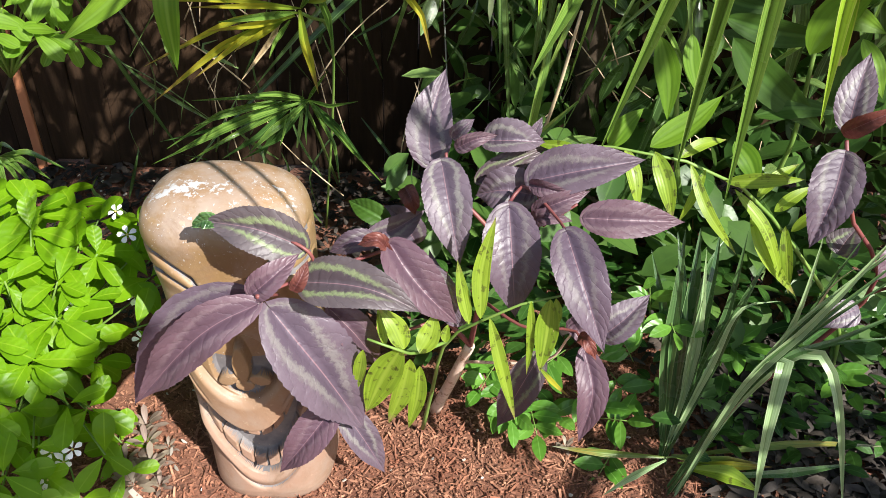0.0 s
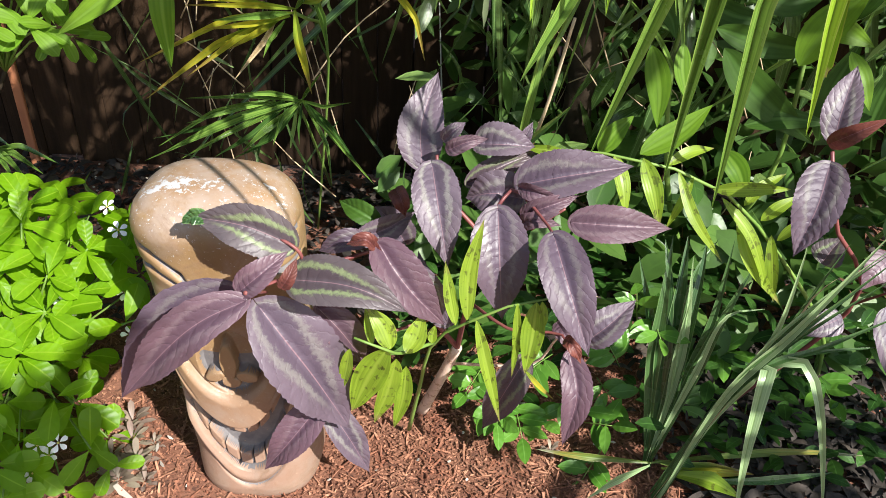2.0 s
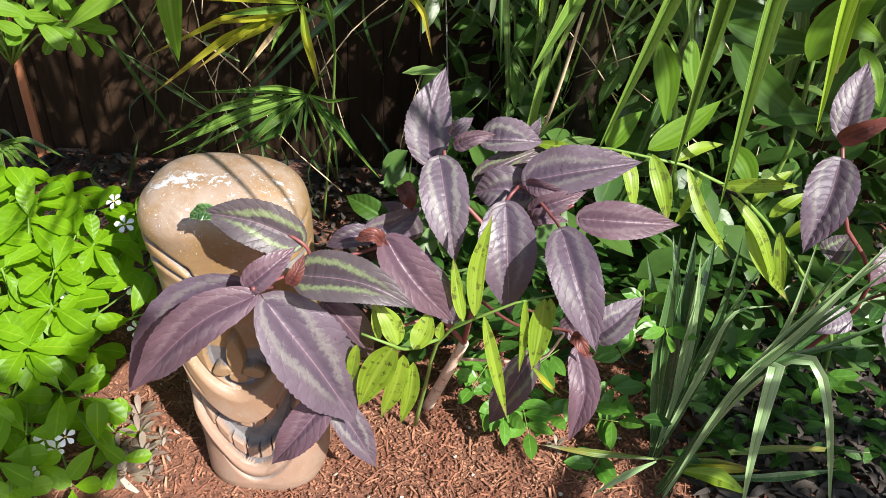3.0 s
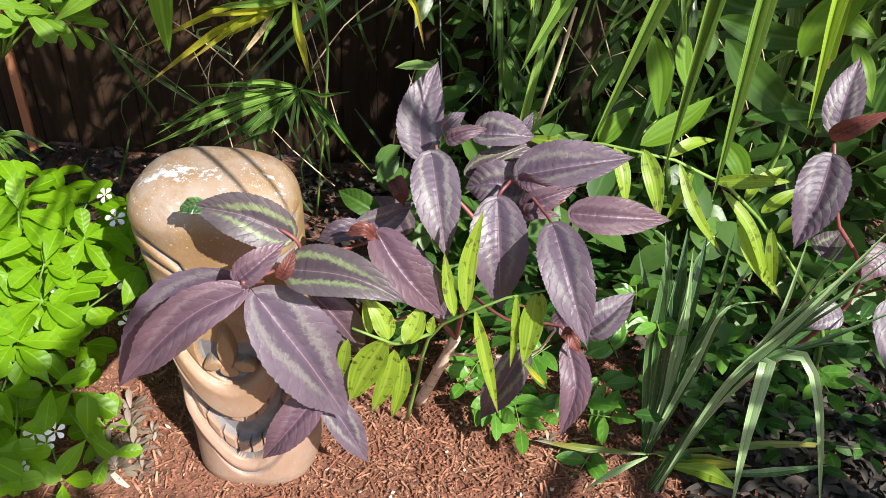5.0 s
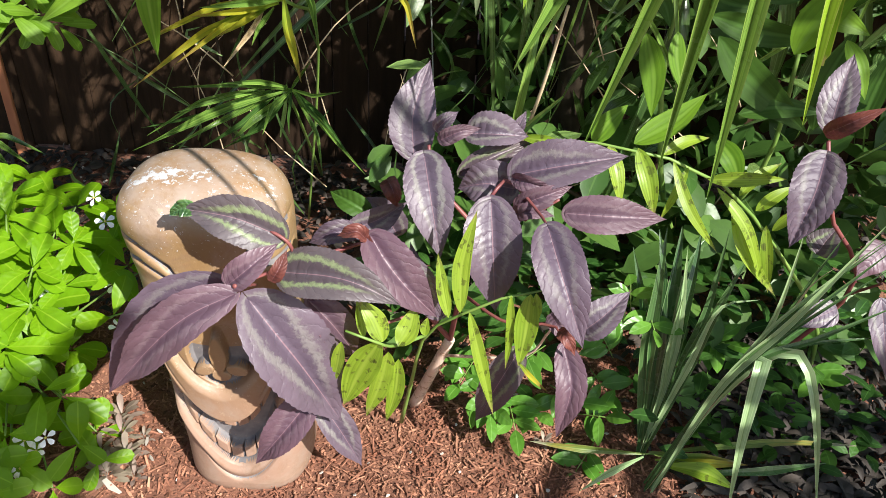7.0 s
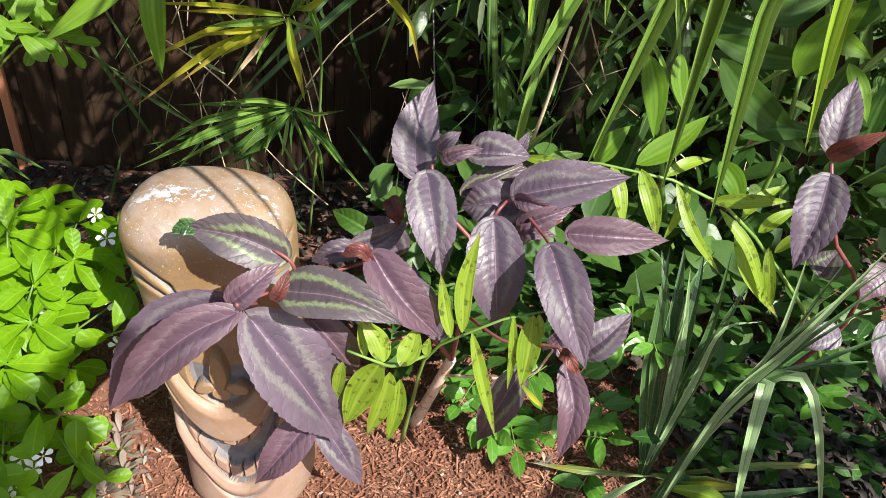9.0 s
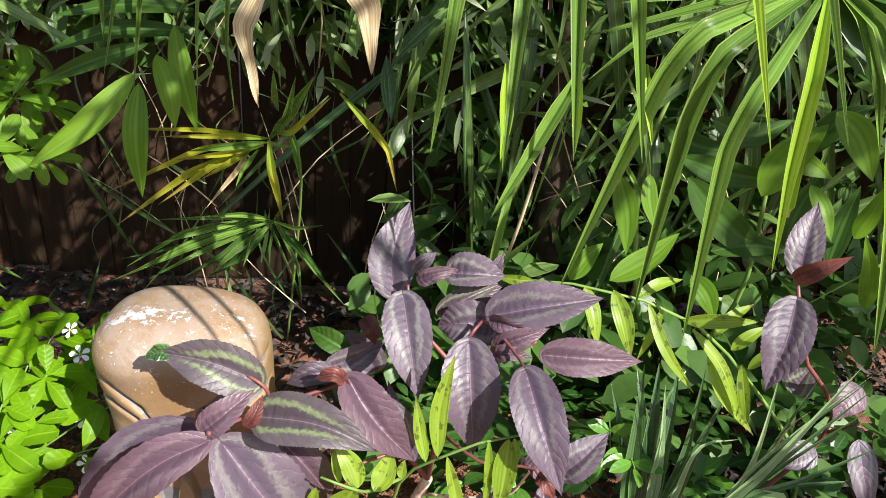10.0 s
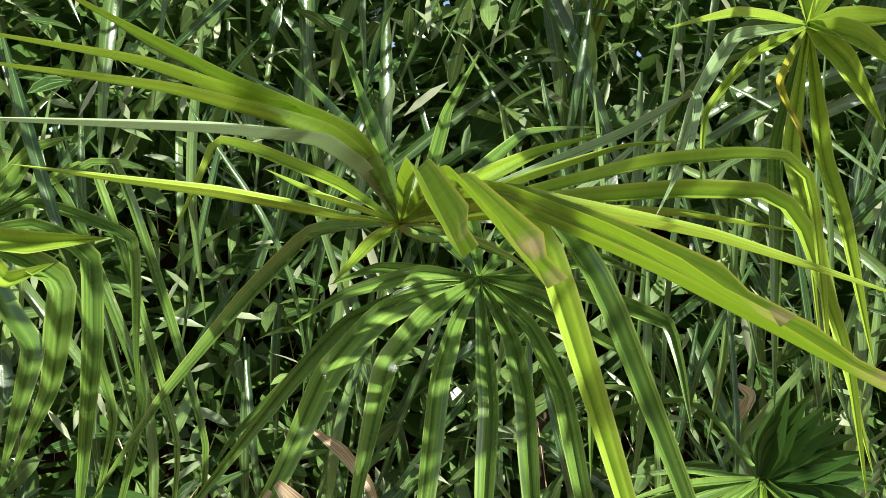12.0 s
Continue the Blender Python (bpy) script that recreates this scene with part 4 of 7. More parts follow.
lime_front = thing("bamboo_palm", "young bamboo palm with spotted yellow-green leaflets beside the statue", "palm", (0.04, 1.13, 0))
tube("stem", lime_front, STEM_GREEN, [(0.056, 1.100, 0.025), (0.076, 1.020, 0.206), (0.099, 0.940, 0.385), (0.163, 0.900, 0.470), (0.213, 0.890, 0.506), (0.263, 0.890, 0.521)], 0.0042, 0.0016)
tube("stem", lime_front, STRAW, [(0.263, 0.890, 0.521), (0.324, 0.880, 0.536)], 0.0015, 0.0008)
tube("stem", lime_front, STEM_GREEN, [(0.099, 0.940, 0.385), (0.054, 0.880, 0.412), (0.029, 0.840, 0.454), (-0.010, 0.840, 0.470)], 0.003, 0.0018)
leaf(lime_front, LIME, [(0.040, 0.860, 0.436), (0.027, 0.870, 0.468), (0.004, 0.880, 0.494)], 0.0321, (0.08, -0.77, 0.80), "lance", name="leaflet", fold=0.30, ripple=0.02, nl=20)
leaf(lime_front, LIME, [(0.061, 0.870, 0.421), (0.075, 0.885, 0.443), (0.083, 0.900, 0.474)], 0.0328, (-0.06, -0.77, 0.79), "lance", name="leaflet", fold=0.30, ripple=0.02, nl=20)
leaf(lime_front, LIME, [(0.037, 0.850, 0.447), (0.008, 0.860, 0.381), (-0.020, 0.870, 0.298)], 0.0482, (0.27, -0.73, 0.84), "lance", name="leaflet", fold=0.30, ripple=0.02, nl=20)
leaf(lime_front, LIME, [(0.048, 0.860, 0.418), (0.034, 0.870, 0.342), (0.013, 0.880, 0.266)], 0.0357, (0.38, -0.72, 0.66), "lance", name="leaflet", fold=0.30, ripple=0.02, nl=20)
leaf(lime_front, LIME, [(0.062, 0.870, 0.396), (0.058, 0.875, 0.328), (0.044, 0.880, 0.256)], 0.0258, (0.06, -0.72, 0.69), "lance", name="leaflet", fold=0.30, ripple=0.02, nl=20)
leaf(lime_front, LIME, [(-0.019, 0.860, 0.432), (-0.026, 0.865, 0.388), (-0.035, 0.870, 0.341)], 0.0199, (-0.04, -0.73, 0.74), "lance", name="leaflet", fold=0.30, ripple=0.02, nl=20)
leaf(lime_front, LIME, [(0.012, 0.870, 0.434), (0.006, 0.880, 0.461), (0.000, 0.890, 0.486)], 0.0146, (0.14, -0.77, 0.79), "lance", name="leaflet", fold=0.30, ripple=0.02, nl=20)
leaf(lime_front, LIME, [(0.147, 0.890, 0.472), (0.145, 0.905, 0.545), (0.161, 0.920, 0.626)], 0.0253, (0.07, -0.82, 1.01), "lance", name="leaflet", fold=0.30, ripple=0.02, nl=20)
leaf(lime_front, LIME, [(0.131, 0.890, 0.462), (0.120, 0.900, 0.507), (0.111, 0.910, 0.560)], 0.0193, (0.17, -0.80, 0.46), "lance", name="leaflet", fold=0.30, ripple=0.02, nl=20)
leaf(lime_front, LIME, [(0.160, 0.890, 0.475), (0.182, 0.875, 0.395), (0.207, 0.860, 0.303)], 0.0200, (-0.02, -0.74, 0.67), "lance", name="leaflet", fold=0.30, ripple=0.02, nl=20)
leaf(lime_front, LIME, [(0.216, 0.885, 0.512), (0.220, 0.877, 0.450), (0.218, 0.870, 0.387)], 0.0130, (-0.19, -0.77, 0.93), "lance", name="leaflet", fold=0.30, ripple=0.02, nl=20)
leaf(lime_front, LIME, [(0.243, 0.885, 0.516), (0.241, 0.873, 0.461), (0.235, 0.860, 0.404)], 0.0338, (-0.15, -0.77, 0.44), "lance", name="leaflet", fold=0.30, ripple=0.02, nl=20)
leaf(lime_front, LIME, [(0.250, 0.885, 0.518), (0.254, 0.878, 0.494), (0.250, 0.870, 0.469)], 0.0127, (-0.06, -0.78, 0.67), "lance", name="leaflet", fold=0.30, ripple=0.02, nl=20)
leaf(lime_front, LIME, [(0.097, 0.930, 0.392), (0.098, 0.935, 0.406), (0.101, 0.940, 0.420)], 0.0155, (-0.22, -0.77, 0.60), "lance", name="leaflet", fold=0.30, ripple=0.02, nl=20)
leaf(lime_front, BLADE_YELLOW, [(0.236, 0.870, 0.402), (0.262, 0.875, 0.366), (0.287, 0.880, 0.337)], 0.0076, (-0.25, -0.73, 0.77), "lance", name="leaflet", fold=0.25)

lime_side = thing("bamboo_palm", "bamboo palm frond with torn yellow-green leaflets above the bed", "palm", (0.75, 1.35, 0))
tube("stem", lime_side, STEM_GREEN, [(0.950, 1.350, -0.010), (0.839, 1.220, 0.246), (0.599, 1.120, 0.541), (0.512, 1.080, 0.607), (0.441, 1.080, 0.640), (0.355, 1.100, 0.646), (0.239, 1.140, 0.629)], 0.005, 0.0018)
leaf(lime_side, LIME, [(0.401, 1.080, 0.652), (0.417, 1.047, 0.616), (0.432, 1.030, 0.563)], 0.029, (-0.28, -0.70, 0.65), "lance", name="leaflet", fold=0.25)
leaf(lime_side, LIME, [(0.361, 1.100, 0.646), (0.373, 1.069, 0.614), (0.384, 1.050, 0.567)], 0.025, (0.09, -0.60, 0.80), "lance", name="leaflet", fold=0.25)
leaf(lime_side, LIME, [(0.457, 1.080, 0.634), (0.486, 1.040, 0.574), (0.540, 1.030, 0.506)], 0.018, (-0.16, -0.81, 0.56), "lance", name="leaflet", fold=0.25)
leaf(lime_side, LIME, [(0.516, 1.080, 0.605), (0.565, 1.056, 0.622), (0.620, 1.050, 0.629)], 0.023, (-0.29, -0.88, 0.38), "lance", name="leaflet", fold=0.25)
leaf(lime_side, LIME, [(0.437, 1.080, 0.642), (0.474, 1.097, 0.658), (0.516, 1.120, 0.656)], 0.019, (-0.06, -0.67, 0.74), "lance", name="leaflet", fold=0.25)
leaf(lime_side, LIME, [(0.285, 1.120, 0.637), (0.256, 1.124, 0.635), (0.225, 1.140, 0.631)], 0.016, (0.18, -0.90, 0.39), "lance", name="leaflet", fold=0.25)
leaf(lime_side, LIME, [(0.536, 1.090, 0.587), (0.590, 1.063, 0.530), (0.635, 1.050, 0.436)], 0.020, (-0.15, -0.58, 0.80), "lance", name="leaflet", fold=0.25)
leaf(lime_side, LIME, [(0.571, 1.100, 0.562), (0.599, 1.066, 0.489), (0.667, 1.060, 0.407)], 0.024, (-0.33, -0.68, 0.66), "lance", name="leaflet", fold=0.25)
leaf(lime_side, LIME, [(0.578, 1.100, 0.568), (0.604, 1.112, 0.597), (0.642, 1.130, 0.614)], 0.020, (-0.47, -0.70, 0.55), "lance", name="leaflet", fold=0.25)
leaf(lime_side, LIME, [(0.620, 1.120, 0.531), (0.644, 1.120, 0.558), (0.675, 1.130, 0.575)], 0.021, (-0.33, -0.71, 0.62), "lance", name="leaflet", fold=0.25)
leaf(lime_side, LIME, [(0.482, 1.080, 0.625), (0.467, 1.062, 0.589), (0.451, 1.060, 0.540)], 0.014, (-0.30, -0.65, 0.70), "lance", name="leaflet", fold=0.25)
leaf(lime_side, LIME, [(0.666, 1.140, 0.482), (0.691, 1.134, 0.515), (0.720, 1.120, 0.530)], 0.021, (-0.33, -0.35, 0.88), "lance", name="leaflet", fold=0.25)
leaf(lime_side, LIME, [(0.649, 1.130, 0.499), (0.657, 1.105, 0.447), (0.674, 1.100, 0.383)], 0.021, (-0.53, -0.73, 0.43), "lance", name="leaflet", fold=0.25)

cane_right = thing("broad_leaved_palm", "broad-leaved cane palm growing in shade behind the bed", "palm", (0.75, 1.75, 0))
# SHADE_LEAF leaflets carry shade in their colour, BROAD ones the lit tone
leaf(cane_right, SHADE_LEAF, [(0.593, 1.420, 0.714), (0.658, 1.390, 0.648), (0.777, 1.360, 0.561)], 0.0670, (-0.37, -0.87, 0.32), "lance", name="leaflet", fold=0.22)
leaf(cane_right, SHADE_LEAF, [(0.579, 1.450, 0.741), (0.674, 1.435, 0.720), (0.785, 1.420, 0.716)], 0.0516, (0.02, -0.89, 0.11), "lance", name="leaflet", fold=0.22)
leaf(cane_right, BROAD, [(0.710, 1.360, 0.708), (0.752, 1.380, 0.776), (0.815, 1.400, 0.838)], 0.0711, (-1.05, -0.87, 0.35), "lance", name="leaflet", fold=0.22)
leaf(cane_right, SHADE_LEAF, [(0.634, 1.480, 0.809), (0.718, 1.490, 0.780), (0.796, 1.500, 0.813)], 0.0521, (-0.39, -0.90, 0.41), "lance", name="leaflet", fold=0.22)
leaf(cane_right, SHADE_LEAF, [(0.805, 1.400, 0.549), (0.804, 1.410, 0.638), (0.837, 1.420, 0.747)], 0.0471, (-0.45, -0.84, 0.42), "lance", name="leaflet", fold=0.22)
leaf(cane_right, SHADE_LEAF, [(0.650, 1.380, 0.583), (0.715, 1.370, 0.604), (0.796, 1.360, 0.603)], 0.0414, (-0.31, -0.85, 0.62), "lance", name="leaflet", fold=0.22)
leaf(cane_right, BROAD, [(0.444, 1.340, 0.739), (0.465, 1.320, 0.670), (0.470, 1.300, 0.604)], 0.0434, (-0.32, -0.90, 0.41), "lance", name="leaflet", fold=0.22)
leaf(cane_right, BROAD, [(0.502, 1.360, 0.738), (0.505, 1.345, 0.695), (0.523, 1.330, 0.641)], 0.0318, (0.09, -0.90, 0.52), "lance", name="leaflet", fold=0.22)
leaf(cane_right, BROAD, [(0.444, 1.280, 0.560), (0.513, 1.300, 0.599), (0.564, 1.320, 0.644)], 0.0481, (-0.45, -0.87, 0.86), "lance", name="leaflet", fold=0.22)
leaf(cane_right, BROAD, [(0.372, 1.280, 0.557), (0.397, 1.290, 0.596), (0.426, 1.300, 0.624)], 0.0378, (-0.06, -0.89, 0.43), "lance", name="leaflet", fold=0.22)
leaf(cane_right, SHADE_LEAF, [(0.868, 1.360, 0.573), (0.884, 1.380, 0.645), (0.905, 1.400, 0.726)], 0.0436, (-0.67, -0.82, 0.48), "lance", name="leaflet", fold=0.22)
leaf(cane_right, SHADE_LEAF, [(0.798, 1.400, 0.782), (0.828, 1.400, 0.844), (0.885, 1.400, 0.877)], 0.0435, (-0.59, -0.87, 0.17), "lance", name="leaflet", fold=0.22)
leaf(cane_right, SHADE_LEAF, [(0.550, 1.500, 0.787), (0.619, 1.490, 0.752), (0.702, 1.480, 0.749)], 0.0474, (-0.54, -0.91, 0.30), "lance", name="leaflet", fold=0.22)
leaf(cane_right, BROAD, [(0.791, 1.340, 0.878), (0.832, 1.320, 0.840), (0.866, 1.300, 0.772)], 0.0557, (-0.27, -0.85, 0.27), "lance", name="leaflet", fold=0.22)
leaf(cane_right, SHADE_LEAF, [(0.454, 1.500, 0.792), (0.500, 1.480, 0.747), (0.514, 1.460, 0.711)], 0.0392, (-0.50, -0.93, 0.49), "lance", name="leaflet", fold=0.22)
leaf(cane_right, BROAD, [(0.735, 1.450, 0.757), (0.792, 1.416, 0.758), (0.850, 1.400, 0.736)], 0.048, (-0.18, -0.91, 0.37), "lance", name="leaflet", fold=0.22)
leaf(cane_right, BROAD, [(0.633, 1.400, 0.519), (0.660, 1.372, 0.491), (0.682, 1.360, 0.445)], 0.044, (-0.30, -0.81, 0.50), "lance", name="leaflet", fold=0.22)
leaf(cane_right, BROAD, [(0.763, 1.300, 0.759), (0.781, 1.266, 0.723), (0.800, 1.250, 0.677)], 0.033, (-0.01, -0.84, 0.55), "lance", name="leaflet", fold=0.22)
leaf(cane_right, BROAD, [(0.894, 1.350, 0.641), (0.891, 1.312, 0.710), (0.892, 1.300, 0.767)], 0.035, (-0.48, -0.70, 0.53), "lance", name="leaflet", fold=0.22)
leaf(cane_right, BROAD, [(1.055, 1.500, 0.409), (0.993, 1.428, 0.535), (0.943, 1.400, 0.630)], 0.039, (-0.43, -0.75, 0.50), "lance", name="leaflet", fold=0.22)
leaf(cane_right, BROAD, [(0.882, 1.250, 0.704), (0.892, 1.221, 0.681), (0.908, 1.200, 0.646)], 0.036, (-0.24, -0.49, 0.83), "lance", name="leaflet", fold=0.22)
tube("stem", cane_right, STEM_GREEN, [(0.750, 1.750, 0.000), (0.606, 1.600, 0.306), (0.553, 1.600, 0.658), (0.618, 1.600, 0.940)], 0.008, 0.004)
tube("stem", cane_right, STEM_GREEN, [(0.750, 1.750, 0.000), (0.777, 1.500, 0.410), (0.756, 1.450, 0.716)], 0.007, 0.004)
tube("stem", cane_right, STRAW, [(0.260, 1.500, 0.404), (0.295, 1.480, 0.566), (0.321, 1.450, 0.744)], 0.004, 0.003)
tube("stem", cane_right, STEM_DARK, [(0.750, 1.750, 0.000), (0.260, 1.500, 0.404)], 0.005, 0.004)

cane_left = thing("broad_leaved_palm", "broad-leaved cane palm hanging before the fence", "palm", (-0.45, 1.95, 0))
leaf(cane_left, BROAD, [(-0.307, 1.120, 0.927), (-0.362, 1.074, 0.866), (-0.449, 1.060, 0.801)], 0.037, (0.43, -0.75, 0.51), "lance", name="leaflet", fold=0.22)
leaf(cane_left, BROAD, [(-0.303, 1.120, 0.914), (-0.307, 1.095, 0.841), (-0.308, 1.100, 0.748)], 0.035, (0.28, -0.79, 0.54), "lance", name="leaflet", fold=0.22)
leaf(cane_left, BROAD, [(-0.296, 1.180, 0.940), (-0.277, 1.164, 0.895), (-0.271, 1.160, 0.836)], 0.034, (0.31, -0.72, 0.62), "lance", name="leaflet", fold=0.22)
leaf(cane_left, BROAD, [(-0.273, 1.200, 0.980), (-0.262, 1.184, 0.907), (-0.251, 1.200, 0.819)], 0.033, (0.30, -0.81, 0.50), "lance", name="leaflet", fold=0.22)
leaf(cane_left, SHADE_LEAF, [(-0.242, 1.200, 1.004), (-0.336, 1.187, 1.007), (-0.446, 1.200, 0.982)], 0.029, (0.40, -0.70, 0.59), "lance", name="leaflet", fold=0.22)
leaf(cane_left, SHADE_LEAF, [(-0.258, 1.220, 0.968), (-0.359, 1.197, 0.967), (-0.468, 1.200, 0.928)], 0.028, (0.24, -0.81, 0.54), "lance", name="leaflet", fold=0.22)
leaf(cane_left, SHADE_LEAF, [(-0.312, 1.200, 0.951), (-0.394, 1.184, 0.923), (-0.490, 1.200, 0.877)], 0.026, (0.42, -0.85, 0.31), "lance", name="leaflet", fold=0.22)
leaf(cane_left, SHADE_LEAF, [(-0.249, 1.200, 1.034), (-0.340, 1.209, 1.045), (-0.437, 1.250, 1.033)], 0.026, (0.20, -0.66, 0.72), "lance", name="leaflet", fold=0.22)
tube("stem", cane_left, STEM_DARK, [(-0.450, 1.950, 0.000), (-0.440, 1.800, 0.659), (-0.300, 1.300, 0.954), (-0.241, 1.200, 1.043)], 0.004, 0.003)

low_palm = thing("young_fan_palm", "low young palm before the fence, some narrow leaflets coloured dark for shade", "palm", (-0.22, 1.62, 0))
low_frond = tube("frond", low_palm, STEM_GREEN, [(-0.248, 2.082, 0.000), (-0.201, 1.560, 0.436), (-0.215, 1.520, 0.517)], 0.004, 0.003)
# every third leaflet takes the dark blade, which paints in dappled shade
blade(low_frond, BLADE, [(-0.205, 1.520, 0.522), (-0.320, 1.470, 0.494), (-0.515, 1.420, 0.414)], 0.0112, (-0.14, -0.87, 0.64), "blade")
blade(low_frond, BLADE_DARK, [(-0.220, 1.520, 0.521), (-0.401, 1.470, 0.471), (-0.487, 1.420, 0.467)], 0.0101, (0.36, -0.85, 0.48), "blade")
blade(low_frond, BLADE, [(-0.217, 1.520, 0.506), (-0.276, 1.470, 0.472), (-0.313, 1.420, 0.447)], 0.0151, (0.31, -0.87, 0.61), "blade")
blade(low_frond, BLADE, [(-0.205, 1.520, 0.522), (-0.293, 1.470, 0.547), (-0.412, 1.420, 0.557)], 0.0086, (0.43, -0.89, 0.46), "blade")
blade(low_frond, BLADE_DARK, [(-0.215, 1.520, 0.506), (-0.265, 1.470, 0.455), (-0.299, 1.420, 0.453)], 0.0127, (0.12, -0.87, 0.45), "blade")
blade(low_frond, BLADE, [(-0.226, 1.520, 0.513), (-0.345, 1.470, 0.465), (-0.437, 1.420, 0.425)], 0.0113, (0.09, -0.86, 0.53), "blade")
blade(low_frond, BLADE, [(-0.249, 1.520, 0.517), (-0.366, 1.470, 0.484), (-0.466, 1.420, 0.441)], 0.0100, (0.14, -0.86, 0.68), "blade")
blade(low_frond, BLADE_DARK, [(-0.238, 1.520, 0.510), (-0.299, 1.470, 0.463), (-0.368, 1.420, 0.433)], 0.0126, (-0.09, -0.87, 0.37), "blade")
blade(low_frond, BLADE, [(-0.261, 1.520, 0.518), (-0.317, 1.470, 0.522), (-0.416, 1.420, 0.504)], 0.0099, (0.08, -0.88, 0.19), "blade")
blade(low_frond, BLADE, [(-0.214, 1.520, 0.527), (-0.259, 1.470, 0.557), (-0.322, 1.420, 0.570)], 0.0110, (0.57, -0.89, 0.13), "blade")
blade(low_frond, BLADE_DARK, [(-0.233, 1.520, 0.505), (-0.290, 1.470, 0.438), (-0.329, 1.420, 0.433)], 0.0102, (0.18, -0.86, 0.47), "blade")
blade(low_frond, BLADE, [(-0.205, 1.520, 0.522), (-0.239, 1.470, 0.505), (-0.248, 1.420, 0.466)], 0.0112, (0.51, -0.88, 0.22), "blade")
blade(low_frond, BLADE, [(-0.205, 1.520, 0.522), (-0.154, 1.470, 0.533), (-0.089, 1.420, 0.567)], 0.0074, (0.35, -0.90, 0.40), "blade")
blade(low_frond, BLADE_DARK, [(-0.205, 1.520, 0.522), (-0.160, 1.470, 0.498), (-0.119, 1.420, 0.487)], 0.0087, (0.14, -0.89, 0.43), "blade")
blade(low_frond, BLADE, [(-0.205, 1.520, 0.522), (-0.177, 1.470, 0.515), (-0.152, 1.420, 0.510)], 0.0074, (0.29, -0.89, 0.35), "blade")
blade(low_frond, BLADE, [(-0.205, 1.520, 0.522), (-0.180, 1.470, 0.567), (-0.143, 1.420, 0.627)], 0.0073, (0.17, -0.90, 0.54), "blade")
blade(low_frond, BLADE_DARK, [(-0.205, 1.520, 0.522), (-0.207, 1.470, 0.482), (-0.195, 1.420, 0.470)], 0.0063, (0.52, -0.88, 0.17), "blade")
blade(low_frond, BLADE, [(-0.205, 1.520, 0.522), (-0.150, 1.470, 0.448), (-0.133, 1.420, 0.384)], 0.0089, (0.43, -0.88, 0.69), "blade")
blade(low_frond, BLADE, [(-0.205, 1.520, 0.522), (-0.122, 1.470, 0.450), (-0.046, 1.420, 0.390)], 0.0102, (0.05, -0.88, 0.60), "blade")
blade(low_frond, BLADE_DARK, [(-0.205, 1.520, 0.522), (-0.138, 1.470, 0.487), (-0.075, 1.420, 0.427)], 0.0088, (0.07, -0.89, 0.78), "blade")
blade(low_frond, BLADE, [(-0.272, 1.520, 0.520), (-0.375, 1.470, 0.508), (-0.479, 1.420, 0.450)], 0.0100, (0.32, -0.87, 0.48), "blade")
blade(low_frond, BLADE, [(-0.243, 1.520, 0.520), (-0.321, 1.470, 0.479), (-0.388, 1.420, 0.456)], 0.0113, (0.21, -0.87, 0.50), "blade")

yellow_palm = thing("yellowing_palm", "palm frond turning yellow with dry brown tips", "palm", (-0.25, 1.85, 0))
yellow_frond = tube("frond", yellow_palm, STEM_GREEN, [(-0.25, 1.85, 0.0), (-0.161, 1.600, 0.599), (-0.157, 1.270, 0.784)], 0.003, 0.003)
blade(yellow_frond, BLADE_YELLOW, [(-0.154, 1.270, 0.790), (-0.246, 1.215, 0.816), (-0.357, 1.160, 0.830)], 0.0079, (0.29, -0.92, 0.58), "blade")
blade(yellow_frond, BLADE_YELLOW, [(-0.157, 1.270, 0.783), (-0.249, 1.215, 0.784), (-0.383, 1.160, 0.727)], 0.0103, (0.10, -0.91, 0.56), "blade")
blade(yellow_frond, BLADE_YELLOW, [(-0.169, 1.270, 0.778), (-0.270, 1.215, 0.745), (-0.378, 1.160, 0.669)], 0.0117, (0.24, -0.90, 0.40), "blade")
blade(yellow_frond, BLADE_YELLOW, [(-0.177, 1.270, 0.774), (-0.238, 1.215, 0.757), (-0.309, 1.160, 0.709)], 0.0105, (0.60, -0.91, 0.46), "blade")
blade(yellow_frond, BLADE_YELLOW, [(-0.184, 1.270, 0.770), (-0.211, 1.215, 0.762), (-0.238, 1.160, 0.757)], 0.0105, (0.23, -0.91, 0.54), "blade")
blade(yellow_frond, BLADE_DRY, [(-0.190, 1.270, 0.767), (-0.198, 1.215, 0.752), (-0.234, 1.160, 0.709)], 0.0089, (0.44, -0.91, 0.44), "blade")
blade(yellow_frond, BLADE_YELLOW, [(-0.161, 1.270, 0.790), (-0.203, 1.215, 0.810), (-0.297, 1.160, 0.822)], 0.0090, (0.34, -0.92, 0.25), "blade")
blade(yellow_frond, BLADE_YELLOW, [(-0.165, 1.270, 0.778), (-0.214, 1.215, 0.780), (-0.276, 1.160, 0.786)], 0.0103, (0.18, -0.92, 0.35), "blade")
blade(yellow_frond, BLADE, [(-0.163, 1.270, 0.784), (-0.204, 1.215, 0.794), (-0.258, 1.160, 0.801)], 0.0117, (-0.00, -0.92, 0.19), "blade")
blade(yellow_frond, BLADE, [(-0.173, 1.270, 0.770), (-0.185, 1.215, 0.753), (-0.186, 1.160, 0.747)], 0.0089, (-0.07, -0.91, 0.40), "blade")
blade(yellow_frond, BLADE_YELLOW, [(-0.152, 1.250, 0.794), (-0.145, 1.233, 0.749), (-0.135, 1.217, 0.723), (-0.122, 1.200, 0.675)], 0.0142, (0.15, -0.91, 0.41), "blade")
